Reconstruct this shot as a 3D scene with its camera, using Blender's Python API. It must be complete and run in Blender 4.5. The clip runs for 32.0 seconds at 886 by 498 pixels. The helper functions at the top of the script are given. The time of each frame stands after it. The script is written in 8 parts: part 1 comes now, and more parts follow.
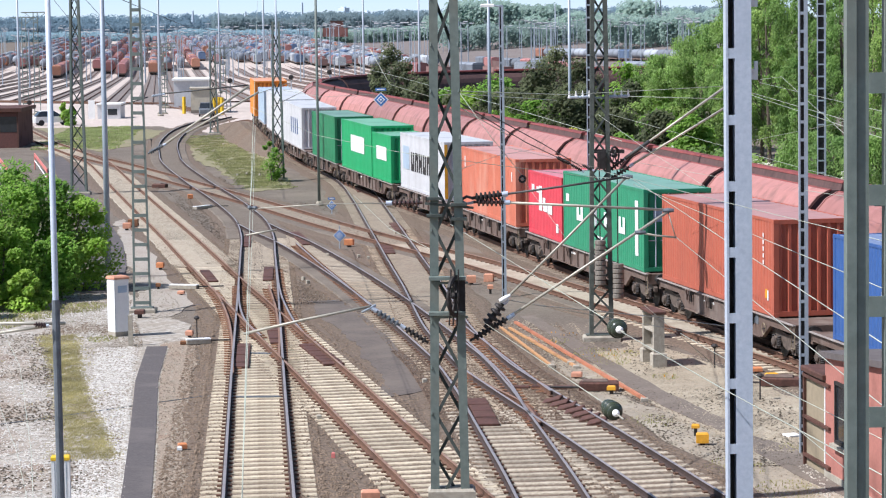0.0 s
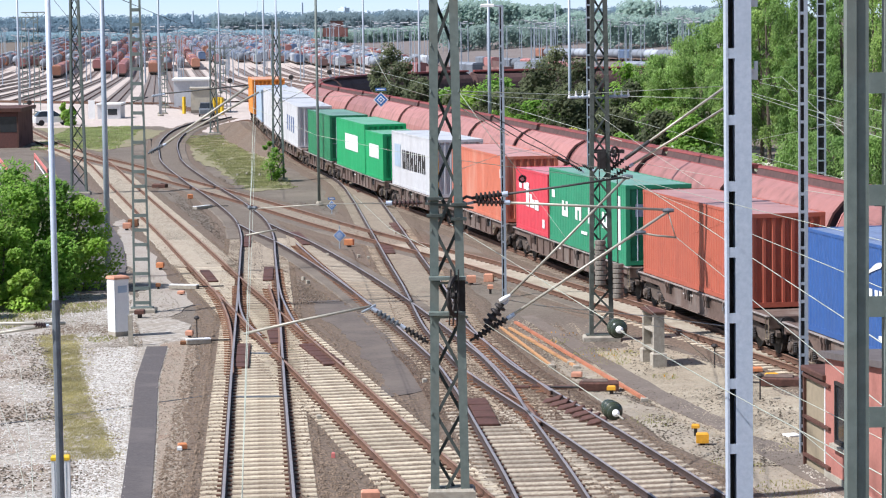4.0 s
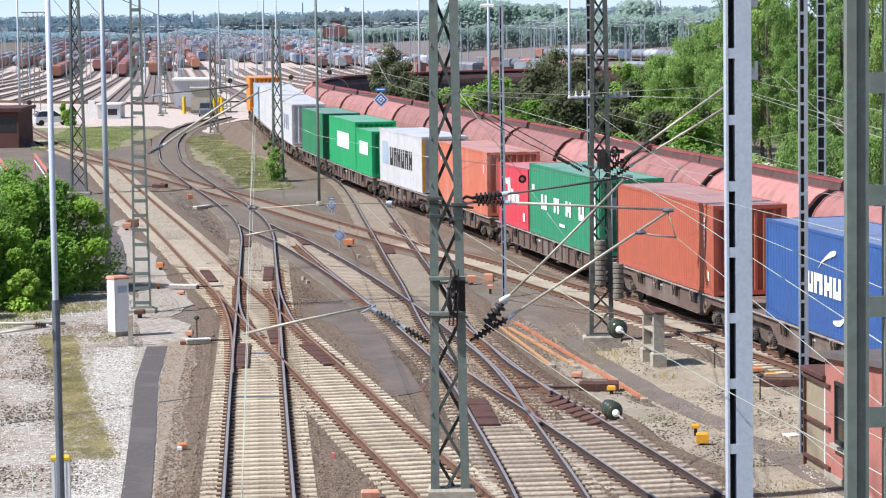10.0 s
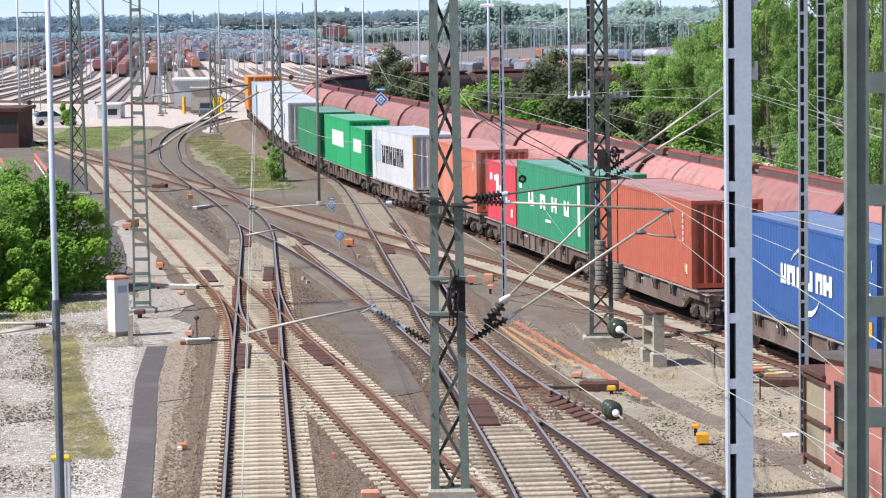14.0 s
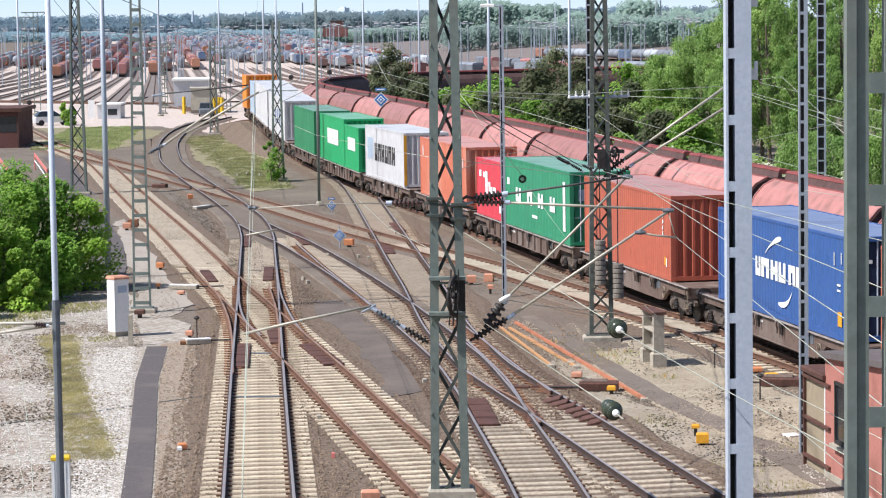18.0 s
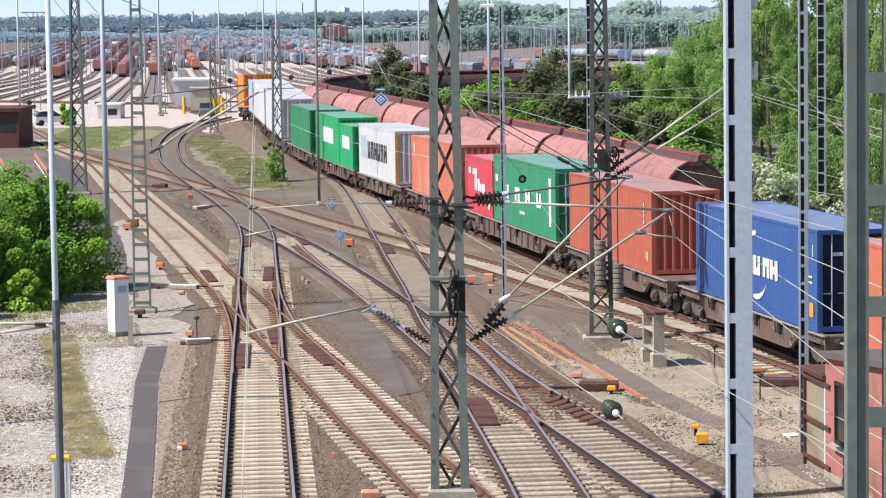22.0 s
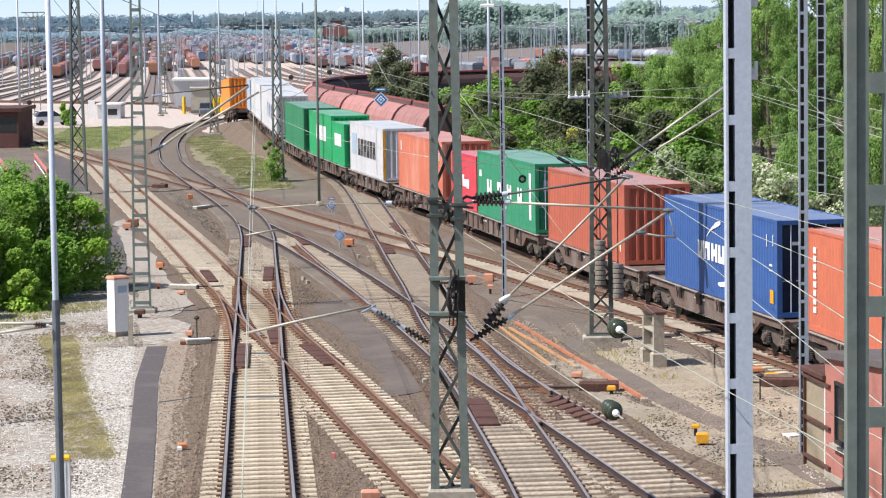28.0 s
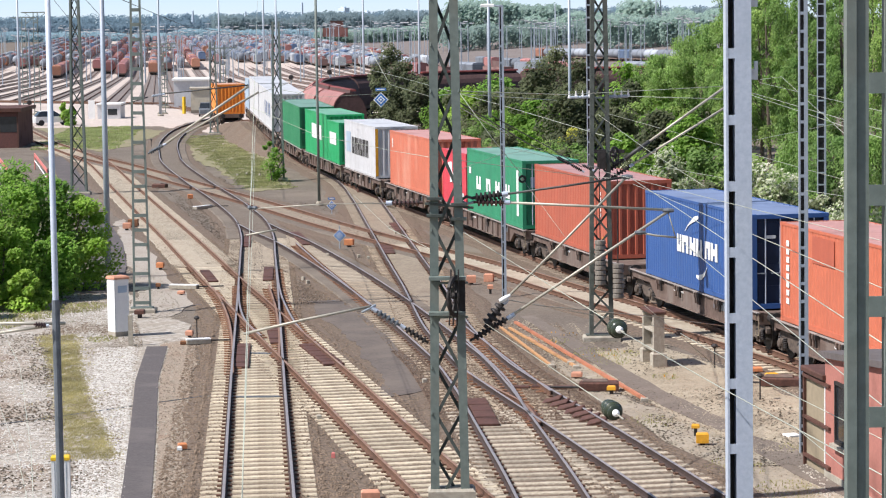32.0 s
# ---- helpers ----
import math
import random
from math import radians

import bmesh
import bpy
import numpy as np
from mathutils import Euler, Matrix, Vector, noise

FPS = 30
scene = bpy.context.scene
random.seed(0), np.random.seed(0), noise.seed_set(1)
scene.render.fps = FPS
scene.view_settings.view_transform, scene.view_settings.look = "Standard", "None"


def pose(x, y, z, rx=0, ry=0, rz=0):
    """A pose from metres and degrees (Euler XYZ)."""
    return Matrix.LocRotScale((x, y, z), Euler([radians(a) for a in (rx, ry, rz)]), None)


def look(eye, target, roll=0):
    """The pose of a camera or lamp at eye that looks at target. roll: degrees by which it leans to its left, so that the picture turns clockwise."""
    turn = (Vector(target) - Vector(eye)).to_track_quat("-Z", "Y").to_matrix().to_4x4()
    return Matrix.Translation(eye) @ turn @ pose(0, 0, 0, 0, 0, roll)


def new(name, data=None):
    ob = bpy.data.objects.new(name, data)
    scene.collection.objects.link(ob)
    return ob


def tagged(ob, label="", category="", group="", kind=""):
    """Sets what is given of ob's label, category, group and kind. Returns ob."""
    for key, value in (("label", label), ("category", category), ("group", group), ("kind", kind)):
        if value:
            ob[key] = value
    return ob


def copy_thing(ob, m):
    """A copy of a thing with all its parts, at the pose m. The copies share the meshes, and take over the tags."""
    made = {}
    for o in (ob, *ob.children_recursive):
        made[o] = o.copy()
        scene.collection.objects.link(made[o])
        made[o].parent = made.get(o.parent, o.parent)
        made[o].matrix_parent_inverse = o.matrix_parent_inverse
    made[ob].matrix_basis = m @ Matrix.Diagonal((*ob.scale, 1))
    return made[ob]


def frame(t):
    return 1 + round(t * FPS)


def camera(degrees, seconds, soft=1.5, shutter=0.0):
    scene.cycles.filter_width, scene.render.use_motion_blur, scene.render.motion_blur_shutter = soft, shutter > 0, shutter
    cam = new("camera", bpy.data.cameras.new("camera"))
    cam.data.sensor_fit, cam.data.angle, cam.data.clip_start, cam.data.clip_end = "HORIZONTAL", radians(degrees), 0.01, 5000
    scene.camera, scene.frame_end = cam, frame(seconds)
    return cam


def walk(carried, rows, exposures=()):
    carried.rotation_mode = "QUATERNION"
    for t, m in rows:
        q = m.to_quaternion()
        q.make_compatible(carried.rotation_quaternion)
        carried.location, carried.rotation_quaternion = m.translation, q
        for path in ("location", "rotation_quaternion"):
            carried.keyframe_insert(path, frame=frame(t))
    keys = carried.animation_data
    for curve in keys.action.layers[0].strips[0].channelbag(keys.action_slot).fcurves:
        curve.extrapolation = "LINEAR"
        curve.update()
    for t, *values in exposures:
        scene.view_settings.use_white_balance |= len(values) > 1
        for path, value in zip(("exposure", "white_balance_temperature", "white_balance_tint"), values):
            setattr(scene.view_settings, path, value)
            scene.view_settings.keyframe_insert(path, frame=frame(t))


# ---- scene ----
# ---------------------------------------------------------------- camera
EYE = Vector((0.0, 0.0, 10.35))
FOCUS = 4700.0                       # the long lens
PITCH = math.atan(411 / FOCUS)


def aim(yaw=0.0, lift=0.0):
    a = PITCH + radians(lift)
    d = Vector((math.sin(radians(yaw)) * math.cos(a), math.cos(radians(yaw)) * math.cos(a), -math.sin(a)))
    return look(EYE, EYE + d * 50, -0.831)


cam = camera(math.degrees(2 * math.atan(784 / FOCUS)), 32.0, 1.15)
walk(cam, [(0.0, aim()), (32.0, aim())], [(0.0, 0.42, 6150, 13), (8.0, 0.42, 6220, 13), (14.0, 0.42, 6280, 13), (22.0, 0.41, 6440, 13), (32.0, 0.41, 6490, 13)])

# ---------------------------------------------------------------- light
SUN_FROM = Vector((-1.0, -0.35, 1.325)).normalized()
world = bpy.data.worlds.new("world")
scene.world = world
world.use_nodes = True
wn = world.node_tree
sky = wn.nodes.new("ShaderNodeTexSky")
sky.sky_type, sky.sun_disc = "NISHITA", False
sky.sun_elevation = math.asin(SUN_FROM.z)
sky.sun_rotation = math.atan2(SUN_FROM.x, SUN_FROM.y)
sky.altitude, sky.air_density, sky.dust_density, sky.ozone_density = 20, 1.0, 0.7, 1.5
wn.links.new(sky.outputs[0], wn.nodes["Background"].inputs[0])
wn.nodes["Background"].inputs[1].default_value = 0.095
sun_data = bpy.data.lights.new("sun", "SUN")
sun_data.energy, sun_data.angle, sun_data.color = 5.0, radians(0.53), (1.0, 0.975, 0.945)
sun = new("sun", sun_data)
sun.matrix_basis = look(SUN_FROM * 200, (0, 0, 0))

# ---------------------------------------------------------------- materials


def mat(name, c1, c2=None, rough=0.8, metal=0.0, grain=8.0, stain=0.6, bump=0.2, vary=0.0, third=None, spec=0.3, streak=1.0, blotch=None):
    """Two-scale varied surface: fine grain in c1..c2, broad stains towards third, per-object value change; blotch adds worn patches of that colour."""
    m = bpy.data.materials.new(name)
    m.use_nodes = True
    t = m.node_tree
    n, l = t.nodes, t.links
    b = n["Principled BSDF"]
    b.inputs["Metallic"].default_value = metal
    b.inputs["Specular IOR Level"].default_value = spec
    c2 = c2 or tuple(0.72 * v for v in c1)
    third = third or tuple(0.6 * v for v in c2)
    co = n.new("ShaderNodeTexCoord")
    f = n.new("ShaderNodeTexNoise")
    f.inputs["Scale"].default_value, f.inputs["Detail"].default_value, f.inputs["Roughness"].default_value = grain, 6, 0.65
    g = n.new("ShaderNodeTexNoise")
    g.inputs["Scale"].default_value, g.inputs["Detail"].default_value = stain, 4
    l.new(co.outputs["Object"], f.inputs["Vector"])
    if streak != 1.0:
        mp = n.new("ShaderNodeMapping")
        mp.inputs["Scale"].default_value = (1.0, 1.0, streak)
        l.new(co.outputs["Object"], mp.inputs["Vector"])
        l.new(mp.outputs[0], g.inputs["Vector"])
    else:
        l.new(co.outputs["Object"], g.inputs["Vector"])
    r1 = n.new("ShaderNodeMapRange")
    r1.inputs[1].default_value, r1.inputs[2].default_value = 0.35, 0.65
    l.new(f.outputs[0], r1.inputs[0])
    m1 = n.new("ShaderNodeMix")
    m1.data_type = "RGBA"
    m1.inputs[6].default_value, m1.inputs[7].default_value = (*c1, 1), (*c2, 1)
    l.new(r1.outputs[0], m1.inputs[0])
    r2 = n.new("ShaderNodeMapRange")
    r2.inputs[1].default_value, r2.inputs[2].default_value, r2.inputs[4].default_value = 0.52, 0.72, 0.7
    l.new(g.outputs[0], r2.inputs[0])
    m2 = n.new("ShaderNodeMix")
    m2.data_type = "RGBA"
    m2.inputs[7].default_value = (*third, 1)
    l.new(r2.outputs[0], m2.inputs[0])
    l.new(m1.outputs[2], m2.inputs[6])
    out = m2.outputs[2]
    if blotch:
        h = n.new("ShaderNodeTexNoise")
        h.inputs["Scale"].default_value, h.inputs["Detail"].default_value, h.inputs["Roughness"].default_value, h.inputs["Distortion"].default_value = stain * 0.6, 8, 0.72, 0.6
        l.new(co.outputs["Object"], h.inputs["Vector"])
        r5 = n.new("ShaderNodeMapRange")
        r5.inputs[1].default_value, r5.inputs[2].default_value, r5.inputs[4].default_value = 0.44, 0.66, 0.9
        l.new(h.outputs[0], r5.inputs[0])
        m3 = n.new("ShaderNodeMix")
        m3.data_type = "RGBA"
        m3.inputs[7].default_value = (*blotch, 1)
        l.new(r5.outputs[0], m3.inputs[0])
        l.new(out, m3.inputs[6])
        out = m3.outputs[2]
    if vary:
        oi = n.new("ShaderNodeObjectInfo")
        r3 = n.new("ShaderNodeMapRange")
        r3.inputs[3].default_value, r3.inputs[4].default_value = 1 - vary, 1 + vary
        l.new(oi.outputs["Random"], r3.inputs[0])
        hs = n.new("ShaderNodeHueSaturation")
        l.new(r3.outputs[0], hs.inputs["Value"])
        l.new(out, hs.inputs["Color"])
        out = hs.outputs[0]
    l.new(out, b.inputs["Base Color"])
    rr = n.new("ShaderNodeMapRange")
    rr.inputs[3].default_value, rr.inputs[4].default_value = max(0.05, rough - 0.12), min(1, rough + 0.12)
    l.new(g.outputs[0], rr.inputs[0])
    l.new(rr.outputs[0], b.inputs["Roughness"])
    if bump:
        bp = n.new("ShaderNodeBump")
        bp.inputs["Strength"].default_value, bp.inputs["Distance"].default_value = bump, 0.02
        l.new(f.outputs[0], bp.inputs["Height"])
        l.new(bp.outputs[0], b.inputs["Normal"])
    return m


def leaf_mat(name, c1, c2, c3):
    m = bpy.data.materials.new(name)
    m.use_nodes = True
    n, l = m.node_tree.nodes, m.node_tree.links
    b = n["Principled BSDF"]
    b.inputs["Roughness"].default_value = 0.6
    b.inputs["Specular IOR Level"].default_value = 0.25
    ge = n.new("ShaderNodeNewGeometry")
    ra = n.new("ShaderNodeValToRGB")
    ra.color_ramp.elements[0].color, ra.color_ramp.elements[1].color = (*c1, 1), (*c3, 1)
    e = ra.color_ramp.elements.new(0.55)
    e.color = (*c2, 1)
    l.new(ge.outputs["Random Per Island"], ra.inputs[0])
    co = n.new("ShaderNodeTexCoord")
    g = n.new("ShaderNodeTexNoise")
    g.inputs["Scale"].default_value = 0.5
    l.new(co.outputs["Object"], g.inputs["Vector"])
    hs = n.new("ShaderNodeHueSaturation")
    mr = n.new("ShaderNodeMapRange")
    mr.inputs[1].default_value, mr.inputs[2].default_value, mr.inputs[3].default_value, mr.inputs[4].default_value = 0.3, 0.7, 0.7, 1.3
    l.new(g.outputs[0], mr.inputs[0])
    oi = n.new("ShaderNodeObjectInfo")
    r2 = n.new("ShaderNodeMapRange")
    r2.inputs[3].default_value, r2.inputs[4].default_value = 0.74, 1.2
    l.new(oi.outputs["Random"], r2.inputs[0])
    mu = n.new("ShaderNodeMath")
    mu.operation = "MULTIPLY"
    l.new(mr.outputs[0], mu.inputs[0])
    l.new(r2.outputs[0], mu.inputs[1])
    r4 = n.new("ShaderNodeMapRange")
    r4.inputs[3].default_value, r4.inputs[4].default_value = 0.515, 0.485
    l.new(oi.outputs["Random"], r4.inputs[0])
    l.new(r4.outputs[0], hs.inputs["Hue"])
    l.new(mu.outputs[0], hs.inputs["Value"])
    l.new(ra.outputs[0], hs.inputs["Color"])
    l.new(hs.outputs[0], b.inputs["Base Color"])
    tr = n.new("ShaderNodeBsdfTranslucent")
    l.new(hs.outputs[0], tr.inputs[0])
    mx = n.new("ShaderNodeMixShader")
    mx.inputs[0].default_value = 0.55
    l.new(b.outputs[0], mx.inputs[1])
    l.new(tr.outputs[0], mx.inputs[2])
    l.new(mx.outputs[0], n["Material Output"].inputs[0])
    return m


M = {}
M["soil"] = mat("soil_gravel", (0.185, 0.152, 0.12), (0.088, 0.07, 0.054), 0.95, grain=9, stain=0.35, bump=0.8, third=(0.135, 0.112, 0.088), blotch=(0.20, 0.165, 0.128))
M["pale_gravel"] = mat("pale_gravel", (0.53, 0.485, 0.42), (0.19, 0.163, 0.132), 0.95, grain=4.5, stain=1.1, bump=1.0, third=(0.27, 0.23, 0.18), blotch=(0.26, 0.22, 0.17))
M["tan_dirt"] = mat("tan_trodden_dirt", (0.37, 0.298, 0.222), (0.205, 0.16, 0.12), 0.95, grain=11, stain=0.8, bump=0.8, third=(0.255, 0.165, 0.112))
M["pale_dust"] = mat("pale_dusty_ground", (0.40, 0.355, 0.30), (0.27, 0.235, 0.195), 0.95, grain=9, stain=0.7, bump=0.6, third=(0.25, 0.20, 0.16))
M["mid_gravel"] = mat("mixed_gravel", (0.398, 0.340, 0.246), (0.214, 0.172, 0.121), 0.95, grain=10, stain=0.5, bump=0.8, third=(0.286, 0.240, 0.177), blotch=(0.449, 0.390, 0.288))
M["moss_gravel"] = mat("mossy_tan_gravel", (0.34, 0.29, 0.22), (0.20, 0.168, 0.125), 0.95, grain=10, stain=0.8, bump=0.8, third=(0.26, 0.23, 0.13), blotch=(0.38, 0.335, 0.265))
M["yard_gravel"] = mat("yard_gravel", (0.56, 0.48, 0.42), (0.42, 0.35, 0.30), 0.95, grain=1.2, stain=0.03, bump=0.3, third=(0.40, 0.34, 0.29))
M["ballast"] = mat("brown_ballast", (0.209, 0.155, 0.112), (0.073, 0.054, 0.039), 0.95, grain=9, stain=0.3, bump=1.0, third=(0.138, 0.097, 0.069))
M["yard_ballast"] = mat("dusty_yard_ballast", (0.225, 0.19, 0.17), (0.155, 0.13, 0.118), 0.95, grain=1.5, stain=0.1, bump=0.3, third=(0.15, 0.115, 0.095))
M["asphalt"] = mat("old_asphalt", (0.115, 0.10, 0.096), (0.082, 0.071, 0.068), 0.9, grain=14, stain=0.7, bump=0.2, third=(0.155, 0.134, 0.124))
M["worn_asphalt"] = mat("worn_dusty_asphalt", (0.19, 0.156, 0.127), (0.128, 0.104, 0.084), 0.95, grain=9, stain=0.9, bump=0.4, third=(0.23, 0.19, 0.153))
M["grimy_strip"] = mat("grimy_brown_asphalt", (0.14, 0.115, 0.098), (0.092, 0.075, 0.063), 0.95, grain=9, stain=0.7, bump=0.5, third=(0.175, 0.142, 0.115), blotch=(0.155, 0.127, 0.105))
M["sleeper"] = mat("concrete_sleeper", (0.581, 0.500, 0.367), (0.408, 0.335, 0.237), 0.9, grain=9, stain=1.8, bump=0.4, vary=0.2, third=(0.224, 0.165, 0.112))
M["dirty_sleeper"] = mat("oily_concrete_sleeper", (0.408, 0.330, 0.233), (0.224, 0.170, 0.116), 0.9, grain=9, stain=1.8, bump=0.4, vary=0.25, third=(0.133, 0.095, 0.065))
M["mid_sleeper"] = mat("greyed_concrete_sleeper", (0.47, 0.405, 0.31), (0.30, 0.25, 0.185), 0.9, grain=9, stain=1.8, bump=0.4, vary=0.22, third=(0.17, 0.128, 0.09))
M["wood_sleeper"] = mat("timber_sleeper", (0.30, 0.24, 0.18), (0.19, 0.145, 0.105), 0.9, grain=7, stain=1.2, bump=0.4, vary=0.2)
# brown rail side with its shade put into the colour
M["rail_dark"] = mat("shaded_rail_side", (0.075, 0.05, 0.042), (0.045, 0.032, 0.028), 0.8, grain=12, stain=1.0, bump=0.2)
M["rail_side"] = mat("rusty_rail_side", (0.17, 0.088, 0.055), (0.10, 0.056, 0.038), 0.85, grain=12, stain=1.0, bump=0.2)
M["rail_top"] = mat("worn_rail_head", (0.37, 0.335, 0.33), (0.27, 0.238, 0.235), 0.45, 0.35, grain=10, stain=0.5, bump=0.05, third=(0.25, 0.21, 0.20), spec=0.5)
M["rail_top_rust"] = mat("rusty_rail_head", (0.30, 0.17, 0.11), (0.22, 0.13, 0.09), 0.6, 0.2, grain=12, stain=0.7, bump=0.1, third=(0.34, 0.27, 0.24))
M["dark_plate"] = mat("brown_steel_plate", (0.13, 0.06, 0.045), (0.08, 0.04, 0.03), 0.7, 0.1, grain=10, stain=1.5)
M["rust_plate"] = mat("orange_rusty_plate", (0.27, 0.125, 0.06), (0.17, 0.08, 0.045), 0.85, grain=10, stain=1.5)
M["green_steel"] = mat("weathered_green_steel", (0.185, 0.22, 0.195), (0.14, 0.17, 0.15), 0.55, 0.05, grain=6, stain=0.8, bump=0.1, third=(0.20, 0.20, 0.165))
M["dark_steel"] = mat("grimy_mast_steel", (0.115, 0.13, 0.112), (0.075, 0.084, 0.072), 0.65, 0.05, grain=6, stain=0.9, bump=0.1, third=(0.06, 0.06, 0.05))
M["grimy_concrete"] = mat("grimy_concrete", (0.25, 0.225, 0.19), (0.17, 0.15, 0.125), 0.9, grain=9, stain=1.5, bump=0.3)
# darker green steel: shade of the mast braces, and the dark bracket plates
M["green_dark"] = mat("shade_and_bracket_green_steel", (0.085, 0.10, 0.088), (0.06, 0.07, 0.062), 0.65, 0.05, grain=6, stain=0.8, bump=0.1)
M["grey_steel"] = mat("galvanised_steel", (0.40, 0.45, 0.50), (0.33, 0.37, 0.42), 0.5, 0.25, grain=9, stain=0.7, bump=0.05, third=(0.36, 0.40, 0.44))
M["pale_steel"] = mat("pale_galvanised_steel", (0.55, 0.60, 0.68), (0.45, 0.51, 0.59), 0.5, 0.15, grain=14, stain=1.2, bump=0.05, third=(0.42, 0.48, 0.55))
M["slate_steel"] = mat("slate_grey_steel", (0.17, 0.19, 0.21), (0.13, 0.145, 0.16), 0.55, 0.2, grain=8, stain=1, bump=0.05)
M["concrete"] = mat("weathered_concrete", (0.428, 0.390, 0.316), (0.306, 0.270, 0.214), 0.9, grain=9, stain=0.9, bump=0.3)
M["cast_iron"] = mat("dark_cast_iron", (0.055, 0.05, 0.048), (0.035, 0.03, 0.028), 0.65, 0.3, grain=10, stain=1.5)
M["frame_brown"] = mat("dirty_brown_wagon_steel", (0.165, 0.115, 0.092), (0.112, 0.077, 0.062), 0.8, grain=4, stain=1.2, bump=0.15, third=(0.22, 0.185, 0.16), streak=0.3)
M["hop_red"] = mat("oxide_red_wagon_paint", (0.42, 0.19, 0.16), (0.35, 0.155, 0.13), 0.42, grain=3, stain=1.7, bump=0.05, vary=0.3, third=(0.15, 0.088, 0.072), streak=0.10)
# dark brown for the shaded hopper faces, and for the load of open wagons
M["hop_dark"] = mat("wagon_shade_and_load_brown", (0.125, 0.07, 0.063), (0.085, 0.05, 0.045), 0.75, grain=4, stain=0.5, bump=0.1)
M["hop_rim"] = mat("red_wagon_rim", (0.27, 0.065, 0.055), (0.20, 0.052, 0.045), 0.6, grain=4, stain=0.6)
M["white"] = mat("white_paint", (0.80, 0.80, 0.78), (0.74, 0.74, 0.72), 0.5, grain=6, stain=1.0, bump=0.03, third=(0.66, 0.65, 0.62))
M["yellow"] = mat("yellow_paint", (0.72, 0.36, 0.03), (0.60, 0.29, 0.025), 0.5, grain=8, stain=2)
M["lemon"] = mat("lemon_yellow_paint", (0.76, 0.50, 0.03), (0.66, 0.43, 0.025), 0.5, grain=8, stain=2)
M["orange_box"] = mat("orange_switch_paint", (0.62, 0.24, 0.10), (0.52, 0.20, 0.09), 0.6, grain=10, stain=3)
M["salmon_box"] = mat("salmon_box_paint", (0.62, 0.30, 0.19), (0.52, 0.25, 0.16), 0.7, grain=10, stain=3)
M["brick_red"] = mat("red_clinker", (0.48, 0.195, 0.155), (0.40, 0.165, 0.13), 0.85, grain=10, stain=0.9, bump=0.2, vary=0.15)
M["dark_brick"] = mat("dark_brown_clinker", (0.14, 0.062, 0.052), (0.10, 0.048, 0.042), 0.85, grain=6, stain=0.9, bump=0.2)
M["tower_brick"] = mat("weathered_tower_brick", (0.26, 0.12, 0.10), (0.20, 0.095, 0.08), 0.9, grain=2, stain=0.4, bump=0.1)
M["mortar"] = mat("mortar", (0.30, 0.15, 0.12), (0.25, 0.125, 0.10), 0.95, grain=10, stain=1)
M["tan"] = mat("tan_board", (0.32, 0.265, 0.18), (0.27, 0.22, 0.15), 0.8, grain=5, stain=1)
M["roof_felt"] = mat("dark_roof_felt", (0.14, 0.12, 0.115), (0.10, 0.085, 0.08), 0.9, grain=6, stain=0.6)
M["grass"] = leaf_mat("dry_spring_grass", (0.26, 0.29, 0.09), (0.37, 0.37, 0.15), (0.46, 0.42, 0.23))
M["grass_soil"] = mat("mossy_ground", (0.25, 0.235, 0.125), (0.155, 0.14, 0.08), 0.95, grain=9, stain=0.9, bump=0.8, third=(0.21, 0.20, 0.08), blotch=(0.27, 0.225, 0.155))
M["moss_grass"] = leaf_mat("golden_moss_grass", (0.40, 0.36, 0.15), (0.49, 0.43, 0.20), (0.56, 0.50, 0.28))
M["leaf_light"] = leaf_mat("fresh_leaves", (0.17, 0.325, 0.04), (0.265, 0.45, 0.065), (0.38, 0.57, 0.13))
M["olive_grass"] = leaf_mat("olive_spring_grass", (0.33, 0.35, 0.14), (0.42, 0.41, 0.19), (0.48, 0.44, 0.25))
M["green_grass"] = leaf_mat("green_spring_grass", (0.27, 0.36, 0.11), (0.36, 0.42, 0.17), (0.46, 0.46, 0.26))
M["leaf_mid"] = leaf_mat("birch_leaves", (0.175, 0.295, 0.07), (0.25, 0.385, 0.105), (0.345, 0.485, 0.165))
M["leaf_dark"] = leaf_mat("pine_needles", (0.105, 0.13, 0.06), (0.15, 0.175, 0.085), (0.21, 0.225, 0.125))
# far leaves paled and blued: distance haze is put into their colour
M["leaf_far"] = leaf_mat("haze_tinted_wood_leaves", (0.26, 0.365, 0.33), (0.295, 0.40, 0.35), (0.33, 0.44, 0.365))
M["blossom"] = leaf_mat("white_blossom", (0.20, 0.32, 0.08), (0.62, 0.66, 0.42), (0.90, 0.90, 0.74))
M["bark"] = mat("grey_bark", (0.16, 0.13, 0.10), (0.09, 0.07, 0.055), 0.95, grain=10, stain=2, bump=0.5)
M["black"] = mat("black_rubber", (0.02, 0.02, 0.022), (0.015, 0.015, 0.016), 0.6, grain=10, stain=1)
M["glaze"] = mat("dark_green_glaze", (0.045, 0.055, 0.035), (0.03, 0.04, 0.025), 0.25, grain=10, stain=2, bump=0, spec=0.5)
M["brown_glaze"] = mat("brown_glaze", (0.11, 0.06, 0.05), (0.07, 0.04, 0.034), 0.25, grain=10, stain=2, bump=0, spec=0.5)
M["wire"] = mat("weathered_copper_wire", (0.50, 0.53, 0.43), (0.42, 0.45, 0.37), 0.5, 0.2, grain=6, stain=1, bump=0)
M["wire_dark"] = mat("dark_stranded_wire", (0.10, 0.10, 0.095), (0.07, 0.07, 0.068), 0.6, 0.3, grain=6, stain=1, bump=0)
